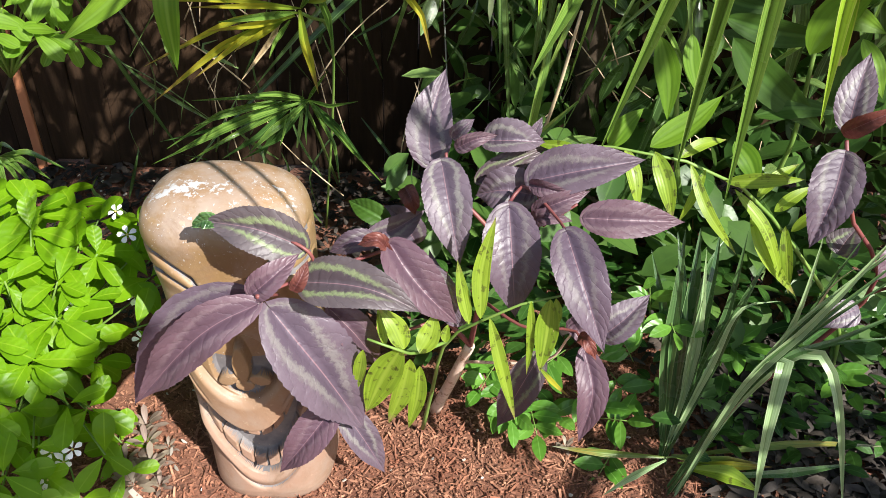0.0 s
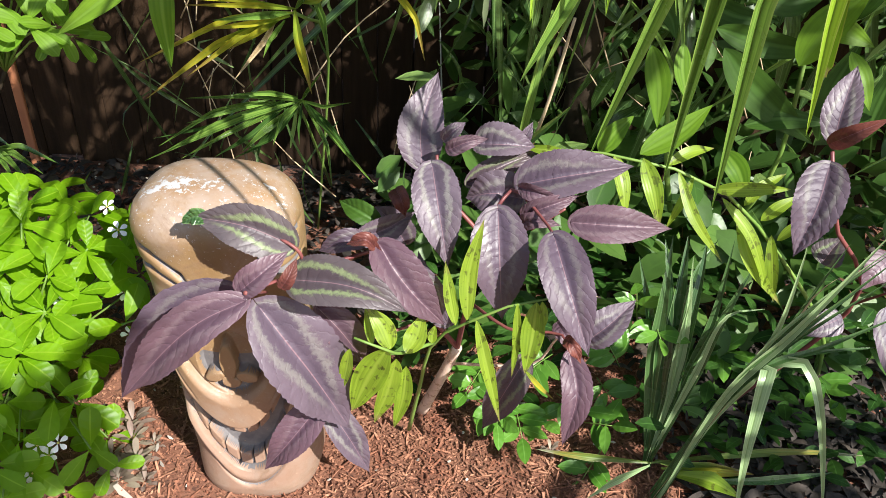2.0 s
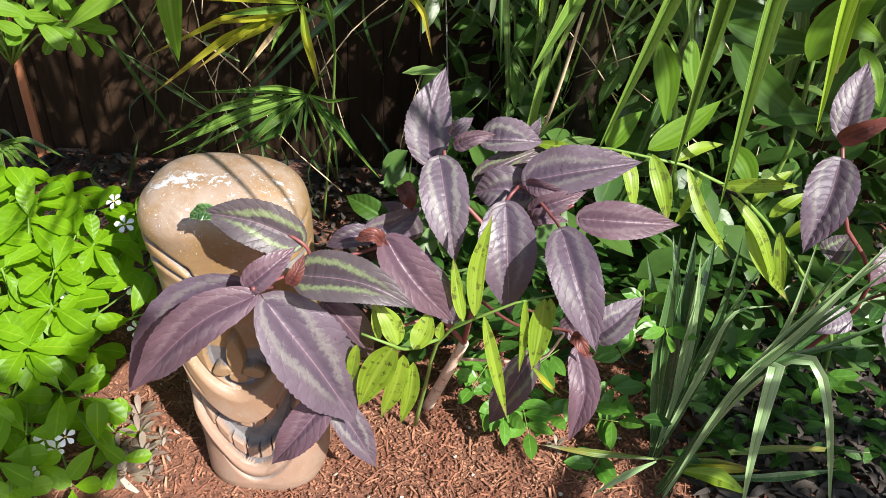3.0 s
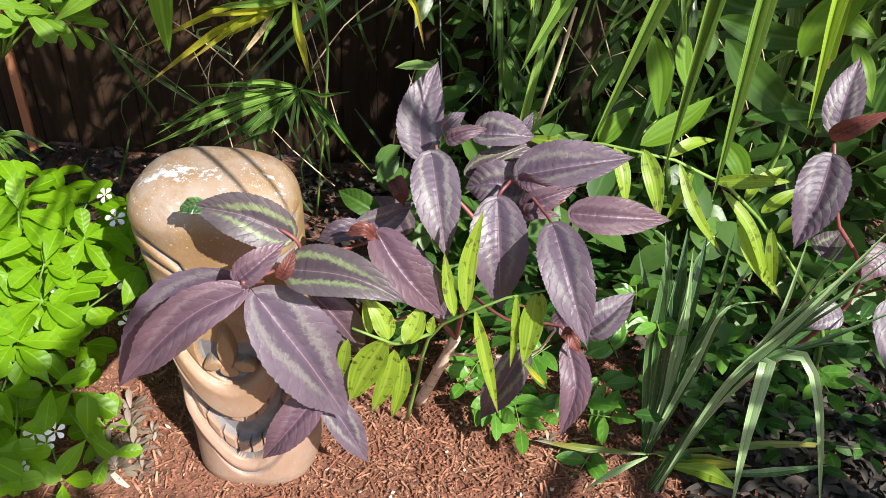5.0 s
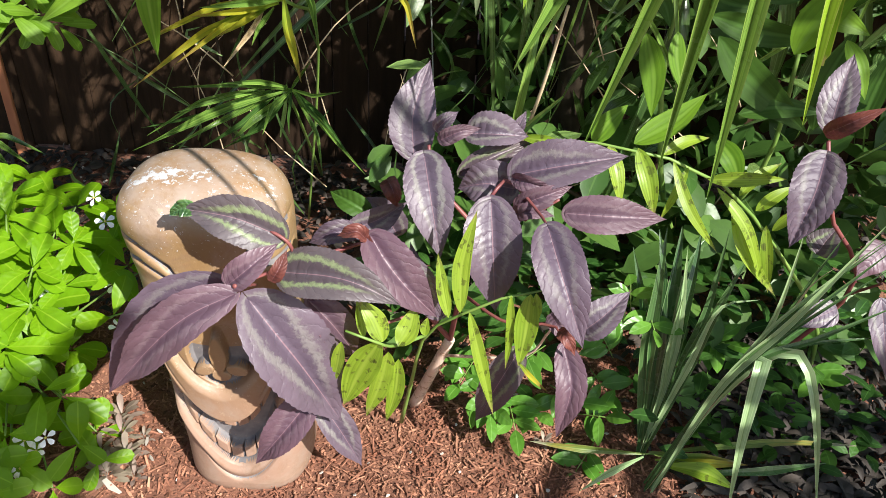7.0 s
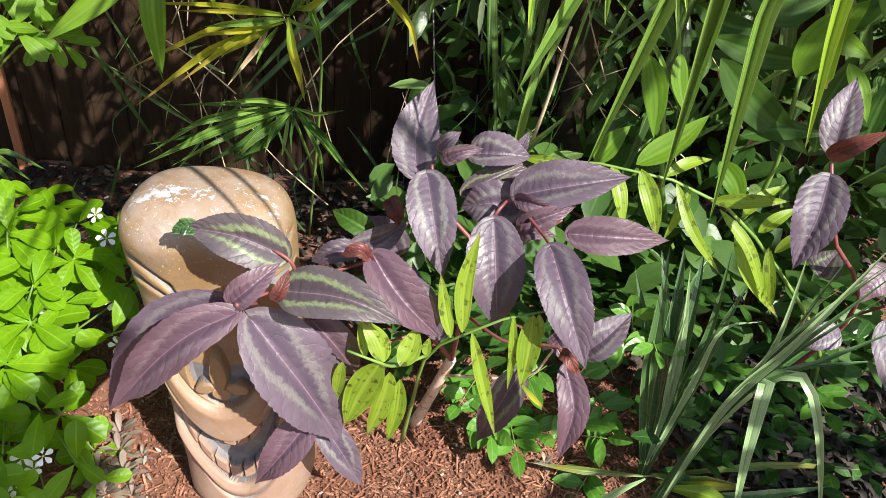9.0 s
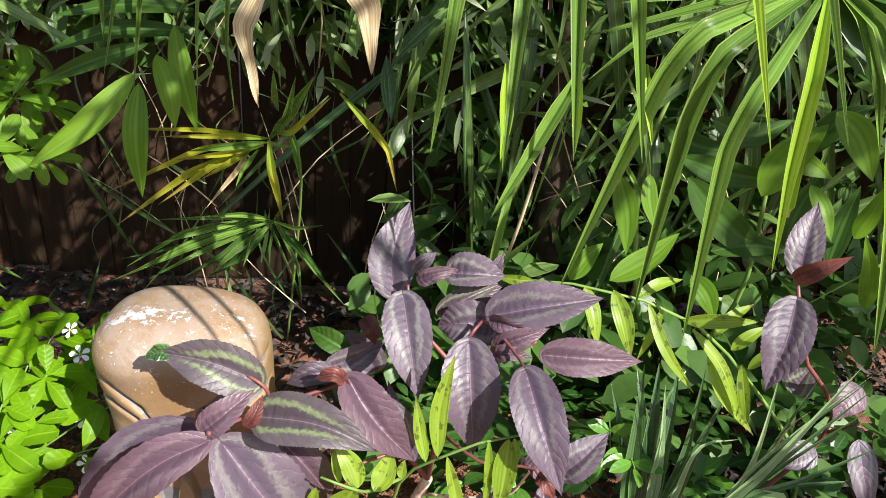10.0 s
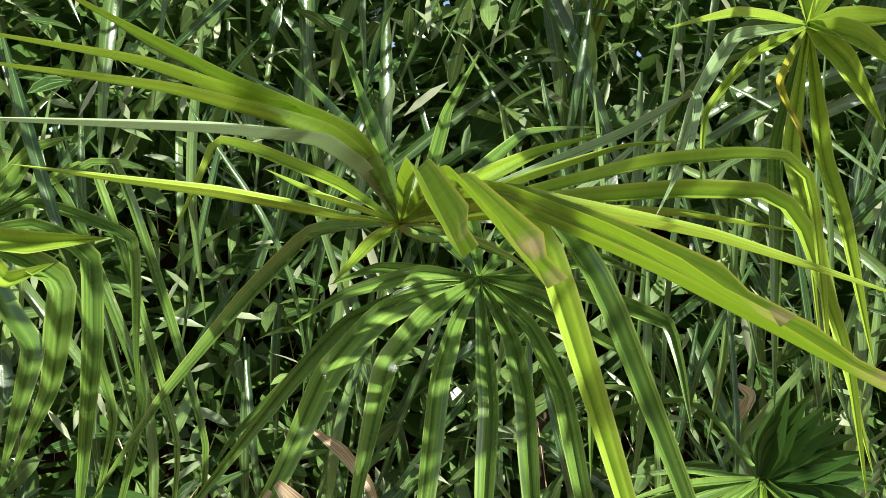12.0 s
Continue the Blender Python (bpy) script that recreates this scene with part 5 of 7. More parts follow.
blade(yellow_frond, BLADE_YELLOW, [(-0.037, 1.250, 0.880), (0.015, 1.233, 0.832), (0.043, 1.217, 0.802), (0.060, 1.200, 0.741)], 0.0115, (0.07, -0.95, 0.21), "blade")
blade(yellow_frond, BLADE, [(-0.153, 1.270, 0.792), (-0.115, 1.215, 0.847), (-0.090, 1.160, 0.928)], 0.0128, (0.16, -0.94, 0.41), "blade")
blade(yellow_frond, BLADE, [(-0.135, 1.270, 0.812), (-0.101, 1.215, 0.873), (-0.062, 1.160, 0.930)], 0.0170, (0.30, -0.95, 0.23), "blade")
blade(yellow_frond, BLADE, [(-0.125, 1.270, 0.821), (-0.101, 1.215, 0.795), (-0.086, 1.160, 0.761)], 0.0117, (0.09, -0.93, 0.11), "blade")
blade(yellow_frond, BLADE_YELLOW, [(-0.149, 1.270, 0.802), (-0.107, 1.215, 0.826), (-0.039, 1.160, 0.900)], 0.0102, (0.08, -0.94, 0.06), "blade")
blade(yellow_frond, BLADE, [(-0.138, 1.270, 0.839), (-0.128, 1.215, 0.888), (-0.122, 1.160, 0.934)], 0.0140, (-0.07, -0.95, 0.51), "blade")

strap_clump = thing("strap_leaved_clump", "clump of long dark green strap leaves rooted in the mulch", "plant", (0.53, 1.07, 0))
leaf(strap_clump, STRAP, [(0.520, 1.063, -0.006), (0.502, 1.102, 0.187), (0.502, 1.141, 0.354), (0.505, 1.180, 0.454)], 0.0281, (-0.33, -0.78, 0.49), "strap", name="blade", fold=0.5, nl=22, nw=4, crease=True)
leaf(strap_clump, STRAP, [(0.515, 1.060, -0.006), (0.527, 1.109, 0.225), (0.534, 1.154, 0.346), (0.537, 1.200, 0.444)], 0.0385, (-0.34, -0.78, 0.83), "strap", name="blade", fold=0.5, nl=22, nw=4, crease=True)
leaf(strap_clump, STRAP, [(0.523, 1.062, -0.006), (0.543, 1.099, 0.262), (0.555, 1.134, 0.387), (0.561, 1.170, 0.465)], 0.0296, (-0.64, -0.78, 0.47), "strap", name="blade", fold=0.5, nl=22, nw=4, crease=True)
leaf(strap_clump, STRAP_PALE, [(0.517, 1.061, -0.006), (0.536, 1.082, 0.195), (0.540, 1.101, 0.312), (0.527, 1.120, 0.455)], 0.0159, (0.00, -0.75, 0.87), "strap", name="blade", fold=0.5, nl=22, nw=4, crease=True)
leaf(strap_clump, STRAP_PALE, [(0.516, 1.065, -0.006), (0.560, 1.062, 0.242), (0.584, 1.061, 0.372), (0.645, 1.060, 0.397)], 0.0133, (0.02, -0.75, 0.68), "strap", name="blade", fold=0.5, nl=22, nw=4, crease=True)
leaf(strap_clump, STRAP, [(0.519, 1.060, -0.006), (0.574, 1.075, 0.284), (0.604, 1.088, 0.401), (0.624, 1.100, 0.455)], 0.0229, (-0.31, -0.77, 0.52), "strap", name="blade", fold=0.5, nl=22, nw=4, crease=True)
leaf(strap_clump, STRAP, [(0.516, 1.066, -0.006), (0.517, 1.109, 0.168), (0.491, 1.154, 0.292), (0.459, 1.200, 0.396)], 0.0248, (-0.35, -0.77, 0.59), "strap", name="blade", fold=0.5, nl=22, nw=4, crease=True)
leaf(strap_clump, STRAP, [(0.526, 1.066, -0.006), (0.514, 1.115, 0.245), (0.513, 1.168, 0.360), (0.505, 1.220, 0.423)], 0.0325, (-0.06, -0.79, 0.66), "strap", name="blade", fold=0.5, nl=22, nw=4, crease=True)
leaf(strap_clump, STRAP, [(0.517, 1.059, -0.006), (0.561, 1.089, 0.218), (0.587, 1.114, 0.330), (0.596, 1.140, 0.481)], 0.0179, (-0.42, -0.76, 0.51), "strap", name="blade", fold=0.5, nl=22, nw=4, crease=True)
leaf(strap_clump, STRAP, [(0.523, 1.056, -0.006), (0.540, 1.109, 0.240), (0.549, 1.154, 0.385), (0.593, 1.200, 0.444)], 0.0200, (-0.07, -0.79, 0.79), "strap", name="blade", fold=0.5, nl=22, nw=4, crease=True)
leaf(strap_clump, STRAP_PALE, [(0.520, 1.060, -0.006), (0.532, 1.075, 0.144), (0.529, 1.088, 0.270), (0.534, 1.100, 0.387)], 0.0100, (-0.51, -0.74, 0.52), "strap", name="blade", fold=0.5, nl=22, nw=4, crease=True)
leaf(strap_clump, STRAP_PALE, [(0.521, 0.974, -0.006), (0.586, 0.975, 0.274), (0.657, 0.962, 0.434), (0.734, 0.950, 0.629)], 0.0150, (-0.50, -0.73, 0.17), "strap", name="blade", fold=0.5, nl=22, nw=4, crease=True)
leaf(strap_clump, STRAP, [(0.537, 0.992, -0.006), (0.594, 0.978, 0.284), (0.668, 0.969, 0.462), (0.752, 0.960, 0.590)], 0.0099, (-0.56, -0.73, 0.65), "strap", name="blade", fold=0.5, nl=22, nw=4, crease=True)
leaf(strap_clump, STRAP_PALE, [(0.529, 0.992, -0.006), (0.602, 0.983, 0.293), (0.634, 0.978, 0.410), (0.635, 0.974, 0.550), (0.629, 0.970, 0.597)], 0.0115, (-0.24, -0.73, 0.64), "strap", name="blade", fold=0.5, nl=22, nw=4, crease=True)
leaf(strap_clump, STRAP, [(0.520, 0.987, -0.006), (0.593, 0.975, 0.289), (0.660, 0.962, 0.425), (0.760, 0.950, 0.590)], 0.0113, (-0.29, -0.72, 0.40), "strap", name="blade", fold=0.5, nl=22, nw=4, crease=True)
leaf(strap_clump, STRAP, [(0.511, 0.996, -0.006), (0.607, 0.978, 0.304), (0.714, 0.969, 0.398), (0.805, 0.960, 0.477)], 0.0153, (-0.70, -0.71, 0.64), "strap", name="blade", fold=0.5, nl=22, nw=4, crease=True)
leaf(strap_clump, BLADE_DRY, [(0.516, 0.985, -0.006), (0.604, 0.983, 0.286), (0.652, 0.978, 0.409), (0.670, 0.974, 0.491), (0.695, 0.970, 0.531)], 0.0089, (-0.72, -0.72, 0.74), "strap", name="blade", fold=0.5, nl=22, nw=4, crease=True)
leaf(strap_clump, STRAP, [(0.513, 0.988, -0.006), (0.581, 0.978, 0.257), (0.653, 0.968, 0.394), (0.736, 0.959, 0.507), (0.772, 0.950, 0.557)], 0.0089, (-0.22, -0.72, 0.79), "strap", name="blade", fold=0.5, nl=22, nw=4, crease=True)
leaf(strap_clump, STRAP, [(0.511, 0.981, -0.006), (0.594, 0.981, 0.268), (0.672, 0.976, 0.366), (0.810, 0.970, 0.405)], 0.0130, (-0.59, -0.71, 0.76), "strap", name="blade", fold=0.5, nl=22, nw=4, crease=True)
leaf(strap_clump, STRAP, [(0.511, 0.986, -0.006), (0.578, 0.985, 0.237), (0.638, 0.983, 0.368), (0.676, 0.982, 0.507), (0.699, 0.980, 0.590)], 0.0104, (-0.32, -0.72, 0.71), "strap", name="blade", fold=0.5, nl=22, nw=4, crease=True)
leaf(strap_clump, STRAP_PALE, [(0.523, 1.000, -0.006), (0.587, 0.980, 0.255), (0.625, 0.973, 0.388), (0.677, 0.967, 0.486), (0.758, 0.960, 0.607)], 0.0077, (-0.99, -0.72, 0.63), "strap", name="blade", fold=0.5, nl=22, nw=4, crease=True)
leaf(strap_clump, STRAP_PALE, [(0.524, 0.987, 0.000), (0.590, 1.030, 0.144), (0.612, 1.000, 0.271), (0.633, 0.970, 0.354), (0.627, 0.945, 0.305), (0.618, 0.910, 0.212), (0.621, 0.880, 0.085)], 0.0282, (-0.09, -0.71, 0.90), "strap", name="blade", fold=0.5, nl=22, nw=4, crease=True)
leaf(strap_clump, STRAP_PALE, [(0.524, 0.987, 0.000), (0.590, 1.030, 0.144), (0.626, 1.000, 0.291), (0.666, 0.970, 0.366), (0.698, 0.950, 0.355), (0.724, 0.910, 0.273), (0.767, 0.880, 0.098)], 0.0187, (-0.50, -0.71, 0.66), "strap", name="blade", fold=0.5, nl=22, nw=4, crease=True)
leaf(strap_clump, STRAP_OLD, [(0.511, 1.021, 0.057), (0.379, 1.017, 0.069), (0.298, 1.038, 0.057)], 0.0148, (-0.17, -0.66, 0.40), "strap", name="blade", fold=0.5, nl=22, nw=4, crease=True)
leaf(strap_clump, STRAP_OLD, [(0.511, 1.021, 0.057), (0.648, 1.037, 0.069), (0.790, 1.069, 0.057), (0.926, 1.058, 0.069)], 0.0153, (-0.19, -0.63, 0.68), "strap", name="blade", fold=0.5, nl=22, nw=4, crease=True)
leaf(strap_clump, STRAP_OLD, [(0.520, 1.026, 0.057), (0.588, 1.005, 0.069), (0.692, 1.010, 0.057)], 0.0252, (-0.26, -0.63, 0.58), "strap", name="blade", fold=0.5, nl=22, nw=4, crease=True)
leaf(strap_clump, BLADE_YELLOW, [(0.528, 1.009, 0.057), (0.617, 0.996, 0.069), (0.699, 1.008, 0.057)], 0.0167, (-0.31, -0.63, 0.74), "strap", name="blade", fold=0.5, nl=22, nw=4, crease=True)
leaf(strap_clump, LIME, [(0.546, 0.997, 0.057), (0.607, 0.975, 0.069), (0.659, 0.951, 0.057)], 0.0330, (0.03, -0.62, 0.77), "strap", name="blade", fold=0.5, nl=22, nw=4, crease=True)
leaf(strap_clump, STRAP_PALE, [(0.508, 1.015, 0.057), (0.435, 0.963, 0.069), (0.380, 0.928, 0.057)], 0.0144, (0.69, -0.63, 0.69), "strap", name="blade", fold=0.5, nl=22, nw=4, crease=True)
leaf(strap_clump, STRAP, [(0.575, 0.983, 0.057), (0.708, 0.983, 0.069), (0.850, 1.023, 0.057)], 0.0166, (-0.41, -0.61, 0.71), "strap", name="blade", fold=0.5, nl=22, nw=4, crease=True)


def sprig(plant, base, tip, pairs, length, width, face, rng):
    """A thin stalk with leaflets in pairs and one at its end."""
    b, t = np.array(base), np.array(tip)
    d = t - b
    side = np.cross(d, np.array(face))
    side /= np.linalg.norm(side)
    tube("stalk", plant, STEM_GREEN, [base, tuple((b + t) / 2 + np.array(face) * 0.004), tip], 0.0012, 0.0008, n=4)
    for k in range(pairs + 1):
        at = b + d * (0.35 + 0.65 * k / max(pairs, 1))
        for s in ((-1, 1) if k < pairs else (0,)):
            way = s * side * 0.9 + d / np.linalg.norm(d) * (0.45 if s else 1.0) + np.array([rng.gauss(0, 0.12) for _ in range(3)])
            way /= np.linalg.norm(way)
            L = length * rng.uniform(0.8, 1.15)
            f = np.array(face) + np.array([rng.gauss(0, 0.2) for _ in range(3)])
            ribbon("leaflet", plant, JASMINE, [at, at + way * L * 0.5 + f * 0.003, at + way * L], width * rng.uniform(0.85, 1.1), f, profile="ellip", fold=0.12, nl=8, nw=4)


cover = thing("ground_cover_plant", "low glossy green ground cover with paired oval leaflets", "plant", (0.35, 1.2, 0))
rng = random.Random(21)
sprig(cover, (0.198, 1.200, 0.116), (0.164, 1.120, 0.114), 2, 0.059, 0.027, (-0.06, -0.51, 0.86), rng)
sprig(cover, (0.220, 1.180, 0.121), (0.223, 1.060, 0.096), 2, 0.058, 0.027, (0.00, -0.64, 0.77), rng)
sprig(cover, (0.255, 1.160, 0.081), (0.272, 1.050, 0.072), 3, 0.058, 0.027, (0.01, -0.44, 0.90), rng)
sprig(cover, (0.178, 1.150, 0.071), (0.235, 1.080, 0.091), 3, 0.058, 0.027, (0.03, -0.54, 0.84), rng)
sprig(cover, (0.330, 1.200, 0.153), (0.282, 1.150, 0.151), 3, 0.058, 0.027, (-0.24, -0.65, 0.72), rng)
sprig(cover, (0.342, 1.150, 0.095), (0.390, 1.100, 0.102), 2, 0.057, 0.026, (-0.05, -0.47, 0.88), rng)
sprig(cover, (0.426, 1.200, 0.098), (0.450, 1.140, 0.095), 2, 0.059, 0.027, (-0.05, -0.68, 0.73), rng)
sprig(cover, (0.399, 1.120, 0.051), (0.442, 1.080, 0.087), 3, 0.057, 0.026, (-0.19, -0.60, 0.77), rng)
sprig(cover, (0.481, 1.200, 0.245), (0.455, 1.150, 0.348), 2, 0.056, 0.026, (-0.20, -0.88, 0.44), rng)
sprig(cover, (0.491, 1.180, 0.288), (0.500, 1.100, 0.288), 3, 0.054, 0.025, (0.05, -0.62, 0.79), rng)
sprig(cover, (0.701, 1.300, 0.036), (0.674, 1.200, 0.017), 2, 0.070, 0.031, (-0.11, -0.70, 0.70), rng)
sprig(cover, (0.739, 1.250, 0.020), (0.653, 1.150, 0.003), 2, 0.069, 0.031, (-0.21, -0.53, 0.82), rng)
sprig(cover, (0.750, 1.220, 0.033), (0.702, 1.100, -0.005), 2, 0.067, 0.030, (-0.22, -0.59, 0.77), rng)
sprig(cover, (0.809, 1.250, 0.024), (0.825, 1.150, 0.012), 3, 0.069, 0.031, (-0.27, -0.51, 0.82), rng)
sprig(cover, (0.682, 1.350, 0.072), (0.722, 1.300, 0.100), 2, 0.071, 0.032, (-0.18, -0.56, 0.81), rng)
sprig(cover, (0.800, 1.150, -0.022), (0.818, 1.080, -0.008), 2, 0.066, 0.030, (-0.10, -0.51, 0.85), rng)
sprig(cover, (0.679, 1.300, -0.031), (0.637, 1.220, -0.038), 3, 0.072, 0.032, (-0.05, -0.63, 0.78), rng)
sprig(cover, (0.898, 1.300, 0.062), (0.903, 1.200, 0.076), 2, 0.069, 0.031, (-0.22, -0.49, 0.84), rng)
sprig(cover, (0.813, 1.100, -0.048), (0.758, 1.030, -0.050), 2, 0.065, 0.029, (-0.30, -0.49, 0.82), rng)
sprig(cover, (0.431, 1.080, 0.018), (0.392, 1.020, 0.004), 2, 0.057, 0.026, (-0.12, -0.47, 0.88), rng)
sprig(cover, (0.143, 1.220, 0.096), (0.176, 1.180, 0.103), 2, 0.060, 0.028, (0.09, -0.66, 0.74), rng)
sprig(cover, (0.290, 1.140, 0.056), (0.318, 1.100, 0.068), 2, 0.058, 0.027, (-0.01, -0.47, 0.88), rng)
sprig(cover, (0.481, 1.250, 0.086), (0.449, 1.250, 0.145), 3, 0.061, 0.028, (-0.02, -0.67, 0.74), rng)
sprig(cover, (0.762, 1.350, 0.043), (0.790, 1.280, 0.043), 2, 0.072, 0.032, (0.10, -0.70, 0.71), rng)

# fan palms that arch over the bed
fan_palm = thing("fan_palm", "tall fan palm with drooping pleated fronds over the bed", "palm", (0.42, 1.95, 0))
tube("trunk", fan_palm, STEM_DARK, [(0.42, 1.95, -0.02), (0.43, 1.96, 0.5), (0.42, 1.97, 1.05)], 0.04, 0.035, "fibrous brown trunk", n=12)
mid_frond = tube("frond", fan_palm, STEM_GREEN, [(0.42, 1.96, 0.9), (0.33, 1.60, 1.32), (0.208, 1.120, 1.387)], 0.007, 0.005)
blade(mid_frond, BLADE, [(0.208, 1.120, 1.387), (0.071, 1.030, 1.346), (0.011, 0.950, 1.279), (-0.029, 0.890, 1.176), (-0.103, 0.860, 1.032)], 0.0354, (0.23, -0.99, -0.18), "blade")
blade(mid_frond, BLADE, [(0.208, 1.120, 1.387), (0.134, 1.030, 1.338), (0.086, 0.965, 1.282), (0.059, 0.922, 1.155), (0.045, 0.900, 1.055)], 0.0293, (-0.17, -1.00, 0.19), "blade")
blade(mid_frond, BLADE, [(0.208, 1.120, 1.387), (0.167, 1.030, 1.329), (0.145, 0.965, 1.267), (0.132, 0.922, 1.138), (0.111, 0.900, 0.918)], 0.0268, (0.33, -1.00, 0.19), "blade")
blade(mid_frond, BLADE, [(0.208, 1.120, 1.387), (0.213, 1.030, 1.308), (0.216, 0.965, 1.237), (0.206, 0.922, 1.073), (0.197, 0.900, 0.900)], 0.0270, (-0.52, -0.99, 0.28), "blade")
blade(mid_frond, BLADE, [(0.208, 1.120, 1.387), (0.246, 1.030, 1.311), (0.258, 0.970, 1.246), (0.265, 0.930, 1.116), (0.279, 0.900, 0.919)], 0.0258, (-0.45, -0.98, 0.45), "blade")
blade(mid_frond, BLADE, [(0.208, 1.120, 1.387), (0.270, 1.030, 1.325), (0.301, 0.970, 1.254), (0.323, 0.930, 1.133), (0.359, 0.900, 0.923)], 0.0244, (-0.26, -0.98, 0.56), "blade")
blade(mid_frond, BLADE, [(0.208, 1.120, 1.387), (0.284, 1.045, 1.352), (0.328, 0.995, 1.323), (0.336, 0.965, 1.251), (0.335, 0.950, 1.154)], 0.0178, (-0.25, -0.98, -0.08), "blade")
blade(mid_frond, BLADE, [(0.208, 1.120, 1.387), (0.310, 1.048, 1.386), (0.382, 0.988, 1.365), (0.428, 0.952, 1.344), (0.439, 0.932, 1.287), (0.448, 0.920, 1.217)], 0.0236, (-0.69, -0.95, 0.04), "blade")
blade(mid_frond, BLADE, [(0.208, 1.120, 1.387), (0.283, 1.045, 1.366), (0.349, 1.000, 1.320), (0.408, 0.972, 1.288), (0.414, 0.950, 1.237)], 0.0180, (-0.12, -0.97, 0.37), "blade")
blade(mid_frond, BLADE, [(0.208, 1.120, 1.387), (0.124, 1.073, 1.396), (0.027, 1.033, 1.368), (-0.036, 1.000, 1.328)], 0.0210, (0.15, -1.00, -0.06), "blade")
blade(mid_frond, BLADE, [(0.208, 1.120, 1.387), (0.125, 1.068, 1.378), (0.029, 1.025, 1.332), (-0.034, 0.995, 1.261), (-0.196, 0.980, 1.043)], 0.0210, (0.20, -1.00, -0.17), "blade")
blade(mid_frond, BLADE, [(0.208, 1.120, 1.387), (0.083, 1.100, 1.348), (-0.032, 1.080, 1.261), (-0.114, 1.050, 1.178), (-0.136, 1.020, 1.138)], 0.0254, (0.26, -0.99, 0.03), "blade")
blade(mid_frond, BLADE, [(0.208, 1.120, 1.387), (0.156, 1.200, 1.435), (0.089, 1.250, 1.486)], 0.0242, (0.34, -1.00, 0.23), "blade")
blade(mid_frond, BLADE, [(0.208, 1.120, 1.387), (0.203, 1.200, 1.457), (0.187, 1.280, 1.536)], 0.0225, (0.01, -0.99, -0.19), "blade")
blade(mid_frond, BLADE, [(0.208, 1.120, 1.387), (0.269, 1.200, 1.446), (0.329, 1.250, 1.509)], 0.0242, (0.01, -0.99, 0.10), "blade")
blade(mid_frond, BLADE, [(0.208, 1.120, 1.387), (0.303, 1.140, 1.407), (0.390, 1.150, 1.420), (0.456, 1.150, 1.393)], 0.0218, (-0.37, -0.97, -0.08), "blade")
blade(mid_frond, BLADE, [(0.208, 1.120, 1.387), (0.065, 1.120, 1.399), (-0.000, 1.100, 1.374)], 0.0196, (0.36, -1.00, -0.02), "blade")
blade(mid_frond, BLADE_DRY, [(-0.034, 0.870, 1.160), (-0.063, 0.863, 1.108), (-0.087, 0.857, 1.058), (-0.075, 0.850, 0.976)], 0.0245, (-0.23, -0.94, 0.49), "blade", ripple=0.14, nw=8, fold=0.5)
blade(mid_frond, BLADE_DRY, [(-0.029, 0.870, 1.169), (0.009, 0.863, 1.131), (0.039, 0.857, 1.085), (0.045, 0.850, 1.019)], 0.0320, (0.17, -0.97, 0.11), "blade", ripple=0.14, nw=8, fold=0.5)
blade(mid_frond, BLADE_DRY, [(-0.009, 1.000, 1.199), (0.033, 0.987, 1.174), (0.069, 0.977, 1.134), (0.087, 0.970, 1.087)], 0.0165, (-0.34, -0.98, 0.32), "blade", ripple=0.09, nw=8, fold=0.5)
near_frond = tube("frond", fan_palm, STEM_GREEN, [(0.42, 1.97, 1.02), (0.30, 1.55, 1.40), (0.13, 1.02, 1.44), (0.101, 0.740, 1.452)], 0.007, 0.0045)
blade(near_frond, BLADE_CUT, [(0.101, 0.740, 1.452), (0.107, 0.500, 1.471), (0.114, 0.350, 1.469), (0.123, 0.143, 1.433)], 0.0104, (0.04, -0.25, 1.00), "cut", fold=1.0)
blade(near_frond, BLADE_CUT, [(0.101, 0.740, 1.452), (0.123, 0.500, 1.471), (0.132, 0.360, 1.465), (0.138, 0.133, 1.428)], 0.0114, (0.30, -0.25, 1.00), "cut", fold=1.0)
blade(near_frond, BLADE_CUT, [(0.101, 0.740, 1.452), (0.139, 0.550, 1.474), (0.162, 0.400, 1.462), (0.182, 0.250, 1.438), (0.186, 0.142, 1.421)], 0.0109, (0.13, -0.25, 1.00), "cut", fold=1.0)
blade(near_frond, BLADE_CUT, [(0.101, 0.740, 1.452), (0.155, 0.500, 1.465), (0.173, 0.360, 1.447), (0.195, 0.260, 1.428), (0.211, 0.194, 1.413), (0.219, 0.150, 1.404)], 0.0114, (0.13, -0.25, 1.00), "cut", fold=1.0)
blade(near_frond, BLADE_BRIGHT, [(0.101, 0.740, 1.452), (0.159, 0.550, 1.467), (0.195, 0.420, 1.454), (0.251, 0.360, 1.441), (0.308, 0.290, 1.418)], 0.0260, (0.08, -0.25, 1.00), "blade", fold=0.8)
blade(near_frond, BLADE_BRIGHT, [(0.101, 0.740, 1.452), (0.170, 0.580, 1.461), (0.181, 0.500, 1.449), (0.193, 0.475, 1.430), (0.238, 0.450, 1.290), (0.258, 0.430, 1.220), (0.290, 0.410, 1.110)], 0.0190, (0.10, -0.90, 0.40), "blade")
blade(near_frond, BLADE, [(0.101, 0.740, 1.452), (0.188, 0.620, 1.463), (0.213, 0.530, 1.445), (0.234, 0.500, 1.406), (0.278, 0.470, 1.291), (0.302, 0.450, 1.219), (0.340, 0.430, 1.109)], 0.0178, (0.10, -0.90, 0.40), "blade")
blade(near_frond, BLADE_BRIGHT, [(0.101, 0.740, 1.452), (0.185, 0.800, 1.499), (0.239, 0.820, 1.529), (0.300, 0.800, 1.550)], 0.0200, (-0.00, -0.85, 0.50), "blade")
